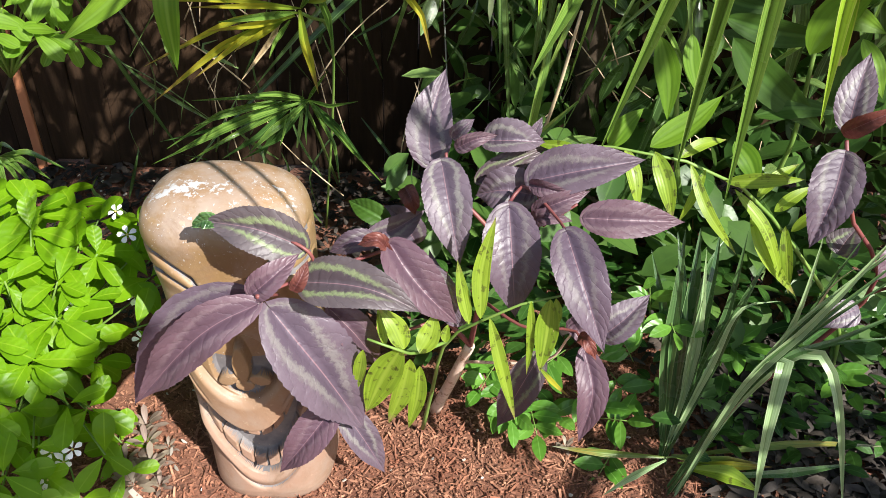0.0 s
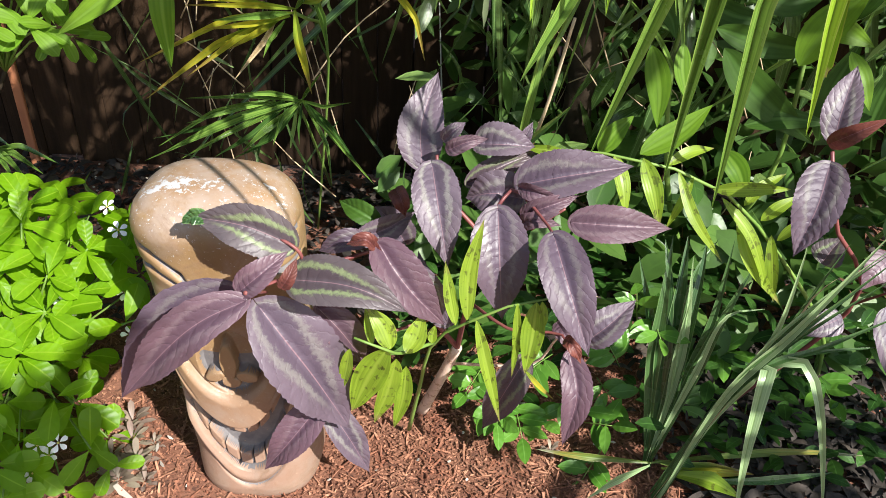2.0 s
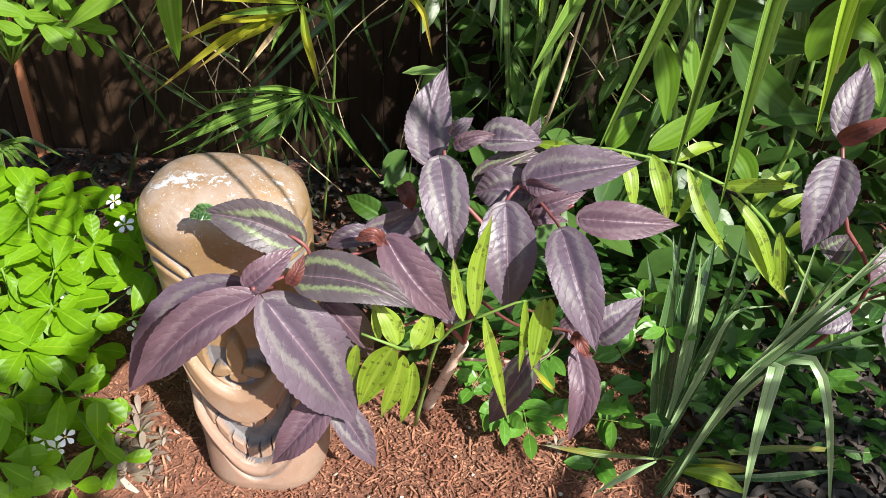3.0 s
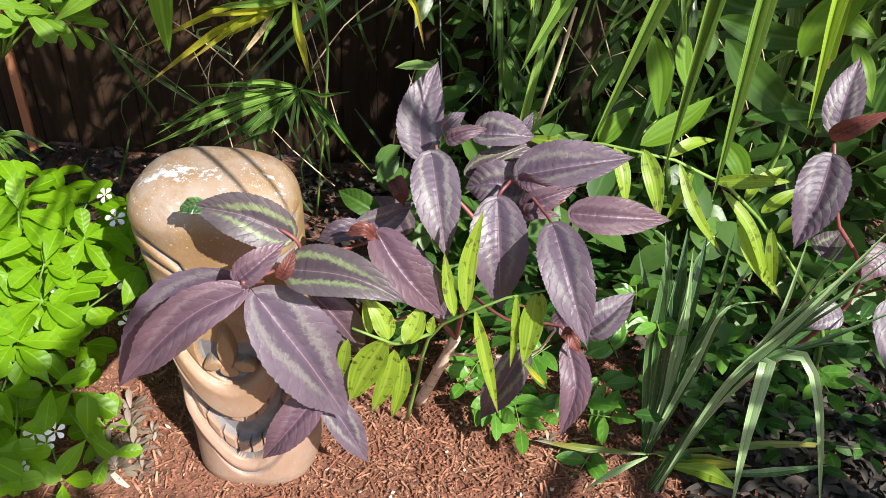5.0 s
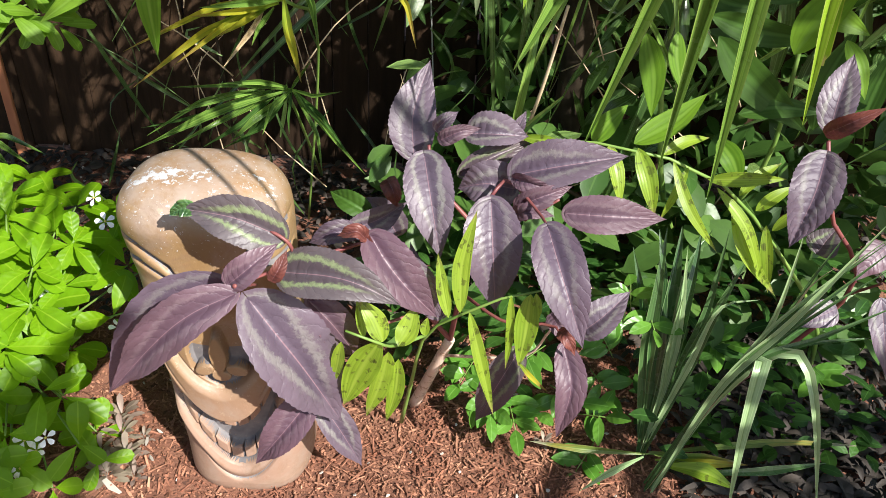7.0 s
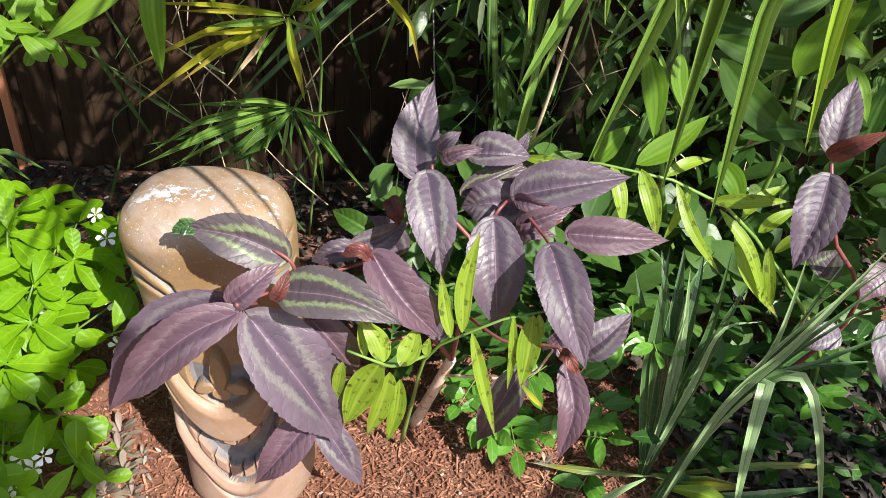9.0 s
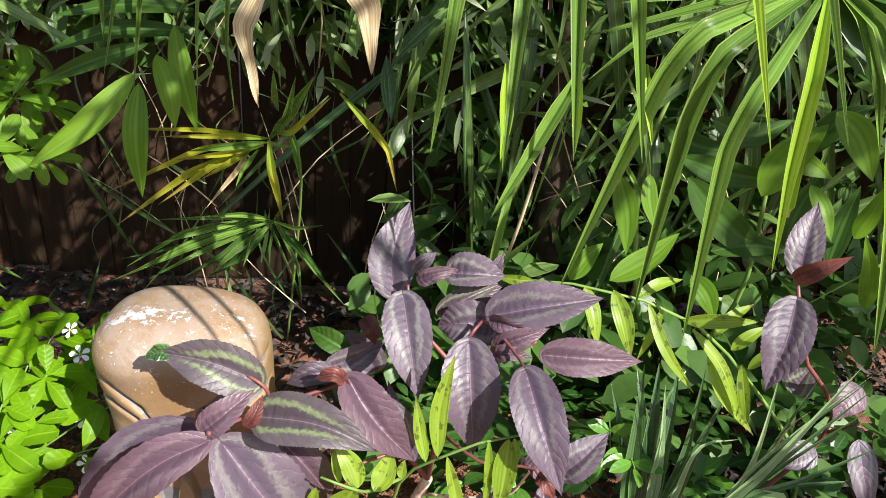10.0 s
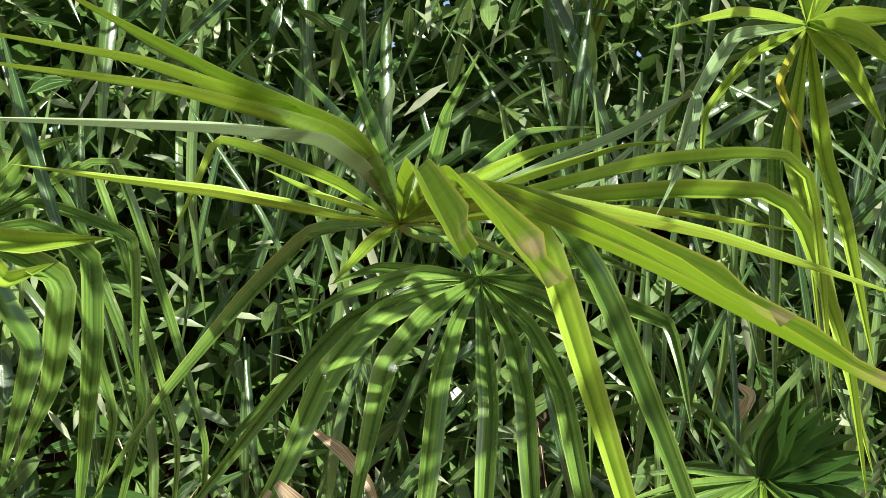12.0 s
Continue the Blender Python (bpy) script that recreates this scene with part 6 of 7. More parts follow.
blade(near_frond, BLADE_BRIGHT, [(0.101, 0.740, 1.452), (0.197, 0.700, 1.486), (0.287, 0.660, 1.519), (0.328, 0.620, 1.522)], 0.0180, (-0.08, -0.25, 1.00), "blade", fold=0.8)
blade(near_frond, BLADE_BRIGHT, [(0.101, 0.740, 1.452), (0.243, 0.680, 1.486), (0.293, 0.600, 1.498), (0.343, 0.560, 1.502), (0.365, 0.530, 1.499), (0.378, 0.520, 1.483), (0.386, 0.520, 1.439), (0.399, 0.520, 1.338)], 0.0140, (-0.17, -0.85, 0.50), "blade")
blade(near_frond, BLADE_BRIGHT, [(0.101, 0.740, 1.452), (0.240, 0.660, 1.471), (0.316, 0.600, 1.477), (0.374, 0.580, 1.476), (0.391, 0.560, 1.458), (0.425, 0.550, 1.359), (0.443, 0.550, 1.258)], 0.0170, (-0.22, -0.85, 0.50), "blade")
blade(near_frond, BLADE_BRIGHT, [(0.101, 0.740, 1.452), (0.240, 0.660, 1.461), (0.317, 0.600, 1.461), (0.395, 0.560, 1.450)], 0.0220, (0.04, -0.25, 1.00), "blade", fold=0.8)
blade(near_frond, STRAP_PALE, [(0.101, 0.740, 1.452), (0.189, 0.720, 1.467), (0.260, 0.740, 1.480), (0.307, 0.740, 1.519), (0.352, 0.740, 1.566)], 0.0110, (0.13, -0.85, 0.50), "blade")
blade(near_frond, STRAP_PALE, [(0.101, 0.740, 1.452), (0.317, 0.780, 1.547), (0.376, 0.744, 1.582), (0.329, 0.620, 1.516), (0.262, 0.480, 1.454)], 0.0100, (0.35, -0.85, 0.50), "blade")
blade(near_frond, STRAP_PALE, [(0.101, 0.740, 1.452), (0.072, 0.620, 1.486), (0.050, 0.500, 1.495), (0.028, 0.350, 1.482), (-0.016, 0.240, 1.470), (-0.024, 0.220, 1.468)], 0.0200, (0.07, -0.25, 1.00), "blade", fold=0.8)
blade(near_frond, BLADE_BRIGHT, [(0.101, 0.740, 1.452), (0.071, 0.620, 1.492), (0.048, 0.520, 1.504), (-0.000, 0.360, 1.501), (-0.021, 0.250, 1.489), (-0.031, 0.230, 1.488)], 0.0210, (0.05, -0.25, 1.00), "blade", fold=0.8)
blade(near_frond, BLADE_BRIGHT, [(0.101, 0.740, 1.452), (0.070, 0.620, 1.495), (0.042, 0.520, 1.509), (-0.013, 0.360, 1.513), (-0.031, 0.270, 1.503), (-0.043, 0.250, 1.502)], 0.0210, (0.09, -0.25, 1.00), "blade", fold=0.8)
blade(near_frond, BLADE_BRIGHT, [(0.101, 0.740, 1.452), (0.076, 0.620, 1.494), (0.060, 0.550, 1.508), (0.011, 0.420, 1.517), (-0.027, 0.330, 1.531), (-0.039, 0.300, 1.537)], 0.0210, (0.01, -0.25, 1.00), "blade", fold=0.8)
blade(near_frond, BLADE, [(0.101, 0.740, 1.452), (0.080, 0.620, 1.487), (0.064, 0.600, 1.502), (0.018, 0.500, 1.521), (-0.025, 0.420, 1.533), (-0.053, 0.380, 1.550)], 0.0200, (-0.22, -0.25, 1.00), "blade", fold=0.8)
blade(near_frond, BLADE_BRIGHT, [(0.101, 0.740, 1.452), (0.046, 0.720, 1.454), (-0.047, 0.680, 1.468), (-0.135, 0.660, 1.479), (-0.213, 0.650, 1.490)], 0.0220, (0.14, -0.25, 1.00), "blade", fold=0.8)
blade(near_frond, BLADE_BRIGHT, [(0.101, 0.740, 1.452), (0.039, 0.780, 1.488), (-0.048, 0.800, 1.522), (-0.084, 0.800, 1.529), (-0.103, 0.800, 1.486), (-0.131, 0.800, 1.427)], 0.0140, (-0.07, -0.85, 0.50), "blade")
blade(near_frond, BLADE_BRIGHT, [(0.101, 0.740, 1.452), (0.077, 0.720, 1.434), (0.043, 0.700, 1.397)], 0.0120, (0.07, -0.85, 0.50), "blade")
blade(near_frond, BLADE, [(0.101, 0.740, 1.452), (0.040, 0.850, 1.446), (-0.010, 0.950, 1.435), (-0.080, 0.950, 1.363), (-0.164, 0.930, 1.257), (-0.246, 0.900, 1.125)], 0.0220, (-0.03, -0.85, 0.50), "blade")
blade(near_frond, BLADE, [(0.101, 0.740, 1.452), (0.058, 0.820, 1.508), (0.001, 0.900, 1.571), (-0.126, 1.000, 1.650)], 0.0160, (0.62, -0.85, 0.50), "blade")
blade(near_frond, BLADE, [(0.101, 0.740, 1.452), (0.062, 0.850, 1.523), (0.008, 0.950, 1.592), (-0.065, 1.050, 1.674)], 0.0160, (0.26, -0.85, 0.50), "blade")
blade(near_frond, BLADE, [(0.101, 0.740, 1.452), (0.080, 0.850, 1.519), (0.048, 0.950, 1.601), (0.009, 1.050, 1.706)], 0.0150, (0.11, -0.85, 0.50), "blade")
blade(near_frond, BLADE_BRIGHT, [(0.101, 0.740, 1.452), (0.071, 0.720, 1.460), (0.027, 0.700, 1.473), (-0.022, 0.720, 1.498)], 0.0140, (-0.13, -0.25, 1.00), "blade", fold=0.8)
blade(near_frond, BLADE, [(0.101, 0.740, 1.452), (0.151, 0.780, 1.442), (0.213, 0.820, 1.420), (0.254, 0.850, 1.396)], 0.0130, (0.21, -0.85, 0.50), "blade")
blade(near_frond, BLADE, [(0.101, 0.740, 1.452), (0.172, 0.850, 1.497), (0.245, 0.950, 1.567), (0.337, 1.000, 1.587)], 0.0180, (-0.16, -0.85, 0.50), "blade")
blade(near_frond, BLADE, [(0.101, 0.740, 1.452), (0.129, 0.850, 1.514), (0.150, 0.980, 1.596), (0.198, 1.080, 1.697)], 0.0160, (0.26, -0.85, 0.50), "blade")
side_frond = tube("frond", fan_palm, STEM_GREEN, [(0.42, 1.97, 0.95), (0.62, 1.5, 1.15), (0.612, 1.100, 1.116)], 0.007, 0.005)
blade(side_frond, BLADE, [(0.612, 1.100, 1.116), (0.480, 1.060, 1.088), (0.294, 1.040, 1.034)], 0.0135, (-0.21, -0.93, 0.56), "blade")
blade(side_frond, BLADE, [(0.612, 1.100, 1.116), (0.479, 1.050, 1.118), (0.372, 1.000, 1.106)], 0.0118, (-0.70, -0.93, 0.62), "blade")
blade(side_frond, BLADE, [(0.612, 1.100, 1.116), (0.429, 1.000, 1.061), (0.393, 1.020, 0.990), (0.321, 1.100, 0.636)], 0.0253, (-0.00, -0.92, 0.25), "blade")
blade(side_frond, BLADE, [(0.612, 1.100, 1.116), (0.460, 0.990, 1.036), (0.443, 1.020, 0.931), (0.437, 1.080, 0.615)], 0.0243, (-0.53, -0.90, 0.18), "blade")
blade(side_frond, BLADE, [(0.612, 1.100, 1.116), (0.501, 0.980, 0.996), (0.489, 1.000, 0.908), (0.514, 1.060, 0.583)], 0.0241, (-0.10, -0.88, -0.07), "blade")
blade(side_frond, BLADE_BRIGHT, [(0.612, 1.100, 1.116), (0.576, 1.000, 1.010), (0.580, 1.000, 0.882), (0.593, 1.000, 0.739)], 0.0213, (-0.17, -0.85, 0.49), "blade")
blade(side_frond, BLADE, [(0.612, 1.100, 1.116), (0.656, 1.025, 1.076), (0.677, 0.975, 1.009), (0.704, 0.945, 0.851), (0.728, 0.930, 0.661)], 0.0286, (-0.66, -0.84, 0.25), "blade")
blade(side_frond, BLADE, [(0.612, 1.100, 1.116), (0.472, 1.073, 1.068), (0.372, 1.053, 1.035), (0.308, 1.040, 0.980)], 0.0136, (-0.33, -0.94, 0.29), "blade")
blade(side_frond, BLADE, [(0.612, 1.100, 1.116), (0.493, 1.080, 1.133), (0.377, 1.060, 1.122)], 0.0090, (-0.11, -0.93, 0.08), "blade")
blade(side_frond, BLADE, [(0.612, 1.100, 1.116), (0.432, 1.080, 1.085), (0.338, 1.060, 1.076)], 0.0107, (-0.01, -0.94, 0.48), "blade")
blade(side_frond, BLADE, [(0.612, 1.100, 1.116), (0.643, 1.047, 1.078), (0.666, 1.013, 1.011), (0.688, 1.000, 0.922)], 0.0207, (-0.53, -0.85, 0.47), "blade")
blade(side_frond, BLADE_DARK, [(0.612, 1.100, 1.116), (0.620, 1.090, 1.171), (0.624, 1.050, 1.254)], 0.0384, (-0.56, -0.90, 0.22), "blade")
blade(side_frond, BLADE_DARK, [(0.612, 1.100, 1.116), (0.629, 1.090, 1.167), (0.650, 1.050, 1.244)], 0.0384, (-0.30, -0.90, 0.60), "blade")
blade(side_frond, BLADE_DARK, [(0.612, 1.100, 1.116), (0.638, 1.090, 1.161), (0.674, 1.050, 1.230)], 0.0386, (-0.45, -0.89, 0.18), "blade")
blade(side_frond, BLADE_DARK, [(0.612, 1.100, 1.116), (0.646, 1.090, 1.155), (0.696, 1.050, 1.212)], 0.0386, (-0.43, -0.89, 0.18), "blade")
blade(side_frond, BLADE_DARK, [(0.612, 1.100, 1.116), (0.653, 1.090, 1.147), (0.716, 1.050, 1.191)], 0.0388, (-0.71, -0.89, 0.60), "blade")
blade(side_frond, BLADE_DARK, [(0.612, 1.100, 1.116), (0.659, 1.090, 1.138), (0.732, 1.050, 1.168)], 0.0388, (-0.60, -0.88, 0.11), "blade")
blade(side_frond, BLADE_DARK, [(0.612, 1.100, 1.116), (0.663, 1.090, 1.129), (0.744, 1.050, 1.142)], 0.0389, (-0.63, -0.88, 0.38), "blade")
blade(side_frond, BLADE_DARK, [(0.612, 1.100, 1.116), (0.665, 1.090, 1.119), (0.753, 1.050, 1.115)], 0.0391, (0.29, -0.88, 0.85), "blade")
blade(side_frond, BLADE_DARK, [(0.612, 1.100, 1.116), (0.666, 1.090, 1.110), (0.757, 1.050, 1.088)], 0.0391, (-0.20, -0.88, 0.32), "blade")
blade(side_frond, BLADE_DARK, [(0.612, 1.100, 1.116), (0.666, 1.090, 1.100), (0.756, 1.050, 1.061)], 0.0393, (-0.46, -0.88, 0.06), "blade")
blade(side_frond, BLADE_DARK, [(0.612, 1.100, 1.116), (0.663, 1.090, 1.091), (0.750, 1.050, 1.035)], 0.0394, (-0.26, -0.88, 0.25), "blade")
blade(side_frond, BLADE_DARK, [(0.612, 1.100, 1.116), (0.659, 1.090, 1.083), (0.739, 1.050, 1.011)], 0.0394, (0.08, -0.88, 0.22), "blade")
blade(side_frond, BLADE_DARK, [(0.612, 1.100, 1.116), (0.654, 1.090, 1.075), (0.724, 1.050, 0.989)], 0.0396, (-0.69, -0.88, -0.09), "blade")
blade(side_frond, BLADE, [(0.306, 1.060, 0.996), (0.244, 1.030, 0.876), (0.197, 1.000, 0.794)], 0.0207, (-0.11, -0.95, 0.53), "blade")
blade(side_frond, BLADE_BRIGHT, [(0.203, 1.060, 0.990), (0.206, 1.030, 0.912), (0.202, 1.000, 0.876)], 0.0188, (0.13, -0.96, 0.35), "blade")
blade(side_frond, BLADE_BRIGHT, [(0.297, 1.060, 0.996), (0.301, 1.030, 0.918), (0.297, 1.000, 0.889)], 0.0130, (-0.20, -0.95, 0.36), "blade")
blade(side_frond, BLADE_BRIGHT, [(0.385, 1.060, 1.001), (0.392, 1.030, 0.946), (0.395, 1.000, 0.910)], 0.0114, (-0.46, -0.94, 0.44), "blade")
blade(side_frond, BLADE_CUT, [(0.604, 1.060, 1.015), (0.601, 1.030, 0.878), (0.590, 1.000, 0.823)], 0.0151, (-0.16, -0.87, 0.40), "cut")
upper_frond = tube("frond", fan_palm, STEM_GREEN, [(0.42, 1.97, 1.04), (0.62, 1.6, 1.7), (0.610, 1.000, 1.725)], 0.007, 0.005)
blade(upper_frond, BLADE_BRIGHT, [(0.610, 1.000, 1.725), (0.495, 0.950, 1.718), (0.403, 0.920, 1.693)], 0.0172, (0.22, -0.82, 0.54), "blade")
blade(upper_frond, STRAP_PALE, [(0.610, 1.000, 1.725), (0.495, 0.950, 1.691), (0.432, 0.900, 1.605), (0.387, 0.880, 1.470)], 0.0168, (-0.28, -0.96, 0.09), "blade")
blade(upper_frond, BLADE_BRIGHT, [(0.610, 1.000, 1.725), (0.619, 0.920, 1.661), (0.626, 0.850, 1.572)], 0.0272, (-0.70, -0.68, 0.20), "blade")
blade(upper_frond, BLADE_BRIGHT, [(0.610, 1.000, 1.725), (0.632, 0.920, 1.688), (0.670, 0.850, 1.623)], 0.0272, (-0.70, -0.55, 0.46), "blade")
blade(upper_frond, BLADE_BRIGHT, [(0.610, 1.000, 1.725), (0.648, 0.950, 1.717), (0.700, 0.900, 1.712)], 0.0288, (-0.28, -0.95, 0.11), "blade")
blade(upper_frond, BLADE_YELLOW, [(0.610, 1.000, 1.725), (0.530, 0.900, 1.628), (0.535, 0.860, 1.570), (0.552, 0.860, 1.527)], 0.0100, (-0.46, -0.80, 0.38), "blade")
blade(upper_frond, BLADE_BRIGHT, [(0.610, 1.000, 1.725), (0.504, 0.920, 1.664), (0.445, 0.900, 1.593), (0.441, 0.900, 1.495)], 0.0117, (-0.47, -0.86, -0.19), "blade")
blade(upper_frond, BLADE_BRIGHT, [(0.610, 1.000, 1.725), (0.644, 1.000, 1.802), (0.701, 1.000, 1.877)], 0.0318, (-0.11, -0.99, -0.04), "blade")
blade(upper_frond, BLADE_BRIGHT, [(0.610, 1.000, 1.725), (0.585, 1.000, 1.800), (0.532, 1.000, 1.862)], 0.0316, (0.03, -0.99, 0.12), "blade")
blade(upper_frond, BLADE_BRIGHT, [(0.610, 1.000, 1.725), (0.569, 0.950, 1.559), (0.571, 0.900, 1.471), (0.598, 0.880, 1.340), (0.630, 0.860, 1.191)], 0.0203, (-0.49, -0.87, 0.06), "blade")
blade(upper_frond, BLADE_BRIGHT, [(0.610, 1.000, 1.725), (0.610, 0.950, 1.548), (0.611, 0.900, 1.468), (0.640, 0.880, 1.303)], 0.0203, (-0.40, -0.79, 0.47), "blade")
blade(upper_frond, BLADE, [(0.610, 1.000, 1.725), (0.569, 0.980, 1.564), (0.559, 0.950, 1.474), (0.549, 0.930, 1.240)], 0.0201, (-0.81, -0.59, 0.00), "blade")
blade(upper_frond, BLADE_BRIGHT, [(0.610, 1.000, 1.725), (0.581, 0.960, 1.548), (0.587, 0.940, 1.468), (0.603, 0.920, 1.287)], 0.0080, (-0.41, -0.88, 0.25), "blade")
left_palm = thing("fan_palm", "fan palm at the fence with broad drooping blades", "palm", (-1.25, 1.95, 0))
left_frond = tube("frond", left_palm, STEM_GREEN, [(-1.25, 1.95, 0.0), (-1.2, 1.8, 0.9), (-0.510, 1.120, 1.428)], 0.006, 0.005)
blade(left_frond, BLADE_BRIGHT, [(-0.510, 1.120, 1.428), (-0.403, 1.100, 1.420), (-0.295, 1.080, 1.430)], 0.0326, (0.21, -0.97, 0.14), "blade")
blade(left_frond, BLADE_BRIGHT, [(-0.510, 1.120, 1.428), (-0.433, 1.100, 1.367), (-0.364, 1.080, 1.395)], 0.0297, (0.26, -0.90, 0.36), "blade")
blade(left_frond, BLADE, [(-0.510, 1.120, 1.428), (-0.433, 1.100, 1.314), (-0.395, 1.080, 1.271), (-0.420, 1.060, 1.107)], 0.0330, (0.55, -0.53, 0.64), "blade")
blade(left_frond, BLADE, [(-0.510, 1.120, 1.428), (-0.426, 1.150, 1.445), (-0.333, 1.120, 1.402), (-0.319, 1.100, 1.272), (-0.337, 1.100, 0.972)], 0.0277, (0.34, -0.90, 0.29), "blade")
blade(left_frond, BLADE, [(-0.510, 1.120, 1.428), (-0.427, 1.120, 1.398), (-0.362, 1.100, 1.362), (-0.374, 1.100, 1.224), (-0.418, 1.080, 1.102)], 0.0364, (0.35, -0.86, 0.37), "blade")
blade(left_frond, BLADE, [(-0.510, 1.120, 1.428), (-0.440, 1.180, 1.479), (-0.290, 1.150, 1.428), (-0.279, 1.150, 1.270), (-0.267, 1.150, 1.156)], 0.0174, (0.66, -0.75, 0.01), "blade")
blade(left_frond, BLADE, [(-0.510, 1.120, 1.428), (-0.416, 1.200, 1.506), (-0.269, 1.150, 1.213), (-0.292, 1.130, 1.037), (-0.315, 1.120, 0.886)], 0.0169, (0.42, -0.69, 0.59), "blade")
blade(left_frond, BLADE, [(-0.510, 1.120, 1.428), (-0.433, 1.200, 1.481), (-0.309, 1.150, 1.181), (-0.332, 1.140, 1.024), (-0.356, 1.130, 0.915)], 0.0155, (0.48, -0.73, 0.48), "blade")
blade(left_frond, BLADE, [(-0.510, 1.120, 1.428), (-0.354, 1.250, 1.548), (-0.187, 1.180, 1.140), (-0.194, 1.180, 0.964), (-0.186, 1.180, 0.852)], 0.0161, (0.53, -0.72, 0.45), "blade")
blade(left_frond, BLADE, [(-0.510, 1.120, 1.428), (-0.388, 1.250, 1.539), (-0.227, 1.180, 1.137), (-0.235, 1.180, 0.988), (-0.241, 1.180, 0.872)], 0.0145, (0.46, -0.67, 0.58), "blade")
blade(left_frond, BLADE, [(-0.510, 1.120, 1.428), (-0.481, 1.200, 1.503), (-0.448, 1.200, 1.553), (-0.392, 1.200, 1.579)], 0.0358, (0.29, -0.85, 0.44), "blade")
blade(left_frond, BLADE, [(-0.510, 1.120, 1.428), (-0.497, 1.200, 1.518), (-0.504, 1.200, 1.574)], 0.0357, (0.23, -0.71, 0.66), "blade")

# unseen fronds added high over the bed, whose blades lay stripes of shade on all below
high = random.Random(15)
for hub, reach, count, turn, spread, wide in (
    ((1.15, 0.36, 2.06), 0.95, 9, 3.14, 1.15, 0.022), ((0.30, 0.56, 2.06), 0.95, 9, 3.14, 1.15, 0.022), ((0.78, 0.40, 1.84), 0.50, 11, 3.05, 2.4, 0.020), ((0.34, 0.42, 1.90), 0.52, 12, 2.7, 2.6, 0.022),
    ((0.95, 1.12, 2.16), 0.50, 9, 3.6, 4.6, 0.034), ((0.22, 1.20, 2.16), 0.50, 9, 3.3, 4.6, 0.034)):
    h = np.array(hub)
    unseen_high_frond = tube("frond", fan_palm, STEM_GREEN, [(0.42, 1.97, 1.04), (0.5, 1.80, 1.9), ((0.42 + h[0]) / 2, (1.9 + h[1]) / 2, max(2.2, h[2] + 0.08)), hub], 0.008, 0.005)
    for k in range(count):
        a = turn + (k / (count - 1) - 0.5) * spread + high.gauss(0, 0.03)
        o = np.array((math.cos(a), math.sin(a), 0.0)) * reach * high.uniform(0.85, 1.1)
        blade(unseen_high_frond, BLADE, [h, h + o * 0.35 + (0, 0, 0.05), h + o * 0.75 + (0, 0, 0.02), h + o - (0, 0, 0.08)], wide, (0.1, -0.2, 1.0))


# palm added out of view on the right, only to block sun there
unseen_shade_palm = thing("fan_palm", "fan palm frond added out of view to shade the bed's right side", "palm", (1.75, 0.2, 0))
unseen_shade_frond = tube("frond", unseen_shade_palm, STEM_GREEN, [(1.75, 0.2, -0.01), (1.7, 0.15, 0.7), (1.5, 0.1, 1.15)], 0.01, 0.006)
rng = random.Random(9)
for k in range(10):
    a = 6.283 * k / 10 + rng.gauss(0, 0.08)
    o = np.array((math.cos(a), math.sin(a), 0.0))
    h = np.array((1.5, 0.1, 1.15))
    blade(unseen_shade_frond, BLADE, [h, h + o * 0.2 + (0, 0, 0.03), h + o * 0.4 - (0, 0, 0.03), h + o * 0.5 - (0, 0, 0.2)], 0.056, (0.1, -0.2, 1.0))

# dusty little weeds by the statue
for at, size in [((-0.444, 0.991, 0.004), 0.044), ((-0.486, 1.066, 0.004), 0.030), ((-0.465, 0.948, 0.004), 0.040), ((-0.425, 1.034, 0.004), 0.022), ((-0.492, 0.996, 0.004), 0.034), ((-0.412, 0.943, 0.004), 0.030), ((-0.485, 1.086, 0.004), 0.044), ((-0.432, 0.970, 0.004), 0.038), ((-0.459, 0.941, 0.004), 0.046), ((-0.470, 1.040, 0.004), 0.040), ((0.333, 1.073, 0.004), 0.024)]:
    weed = thing("weed_seedling", "small dusty purple weed sprouting from the mulch", "weed", at, "weeds by the statue")
    for k in range(9):
        a = 2.4 * k + rng.gauss(0, 0.2)
        up = 0.25 + 0.09 * k
        o = np.array((math.cos(a), math.sin(a), up))
        o /= np.linalg.norm(o)
        b = np.array(at) + (0, 0, 0.002 * k)
        ribbon("leaf", weed, WEED, [b, b + o * size * 0.5 + (0, 0, 0.004), b + o * size], size * 0.28, (o[0] * -0.5, o[1] * -0.5, 1.0), profile="obov", fold=0.2, nl=6, nw=2)

blade(side_frond, BLADE_DRY, [(0.651, 1.300, 1.215), (0.669, 1.300, 1.192), (0.649, 1.300, 1.140)], 0.0243, (0.04, -0.79, 0.62), "blade")

cane = thing("garden_cane", "thin pale upright garden cane among the palms", "cane", (0.089, 2.106, 0.000))
tube("rod", cane, PALE_CANE, [(0.089, 2.106, 0.000), (0.045, 2.106, 0.668)], 0.0022, 0.0018)
tuft = thing("grass_tuft", "small tuft of green blades at the fence foot", "grass", (-1.270, 2.011, 0.000))
blade(tuft, BLADE, [(-1.072, 1.750, 0.221), (-0.935, 1.700, 0.278), (-0.826, 1.660, 0.262)], 0.0191, (0.39, -0.43, 0.81), "blade")
blade(tuft, BLADE, [(-1.072, 1.750, 0.221), (-0.980, 1.700, 0.253), (-0.916, 1.660, 0.213)], 0.0193, (0.29, -0.67, 0.68), "blade")
blade(tuft, BLADE, [(-1.072, 1.750, 0.221), (-0.996, 1.700, 0.251), (-0.947, 1.660, 0.208)], 0.0193, (0.49, -0.67, 0.57), "blade")
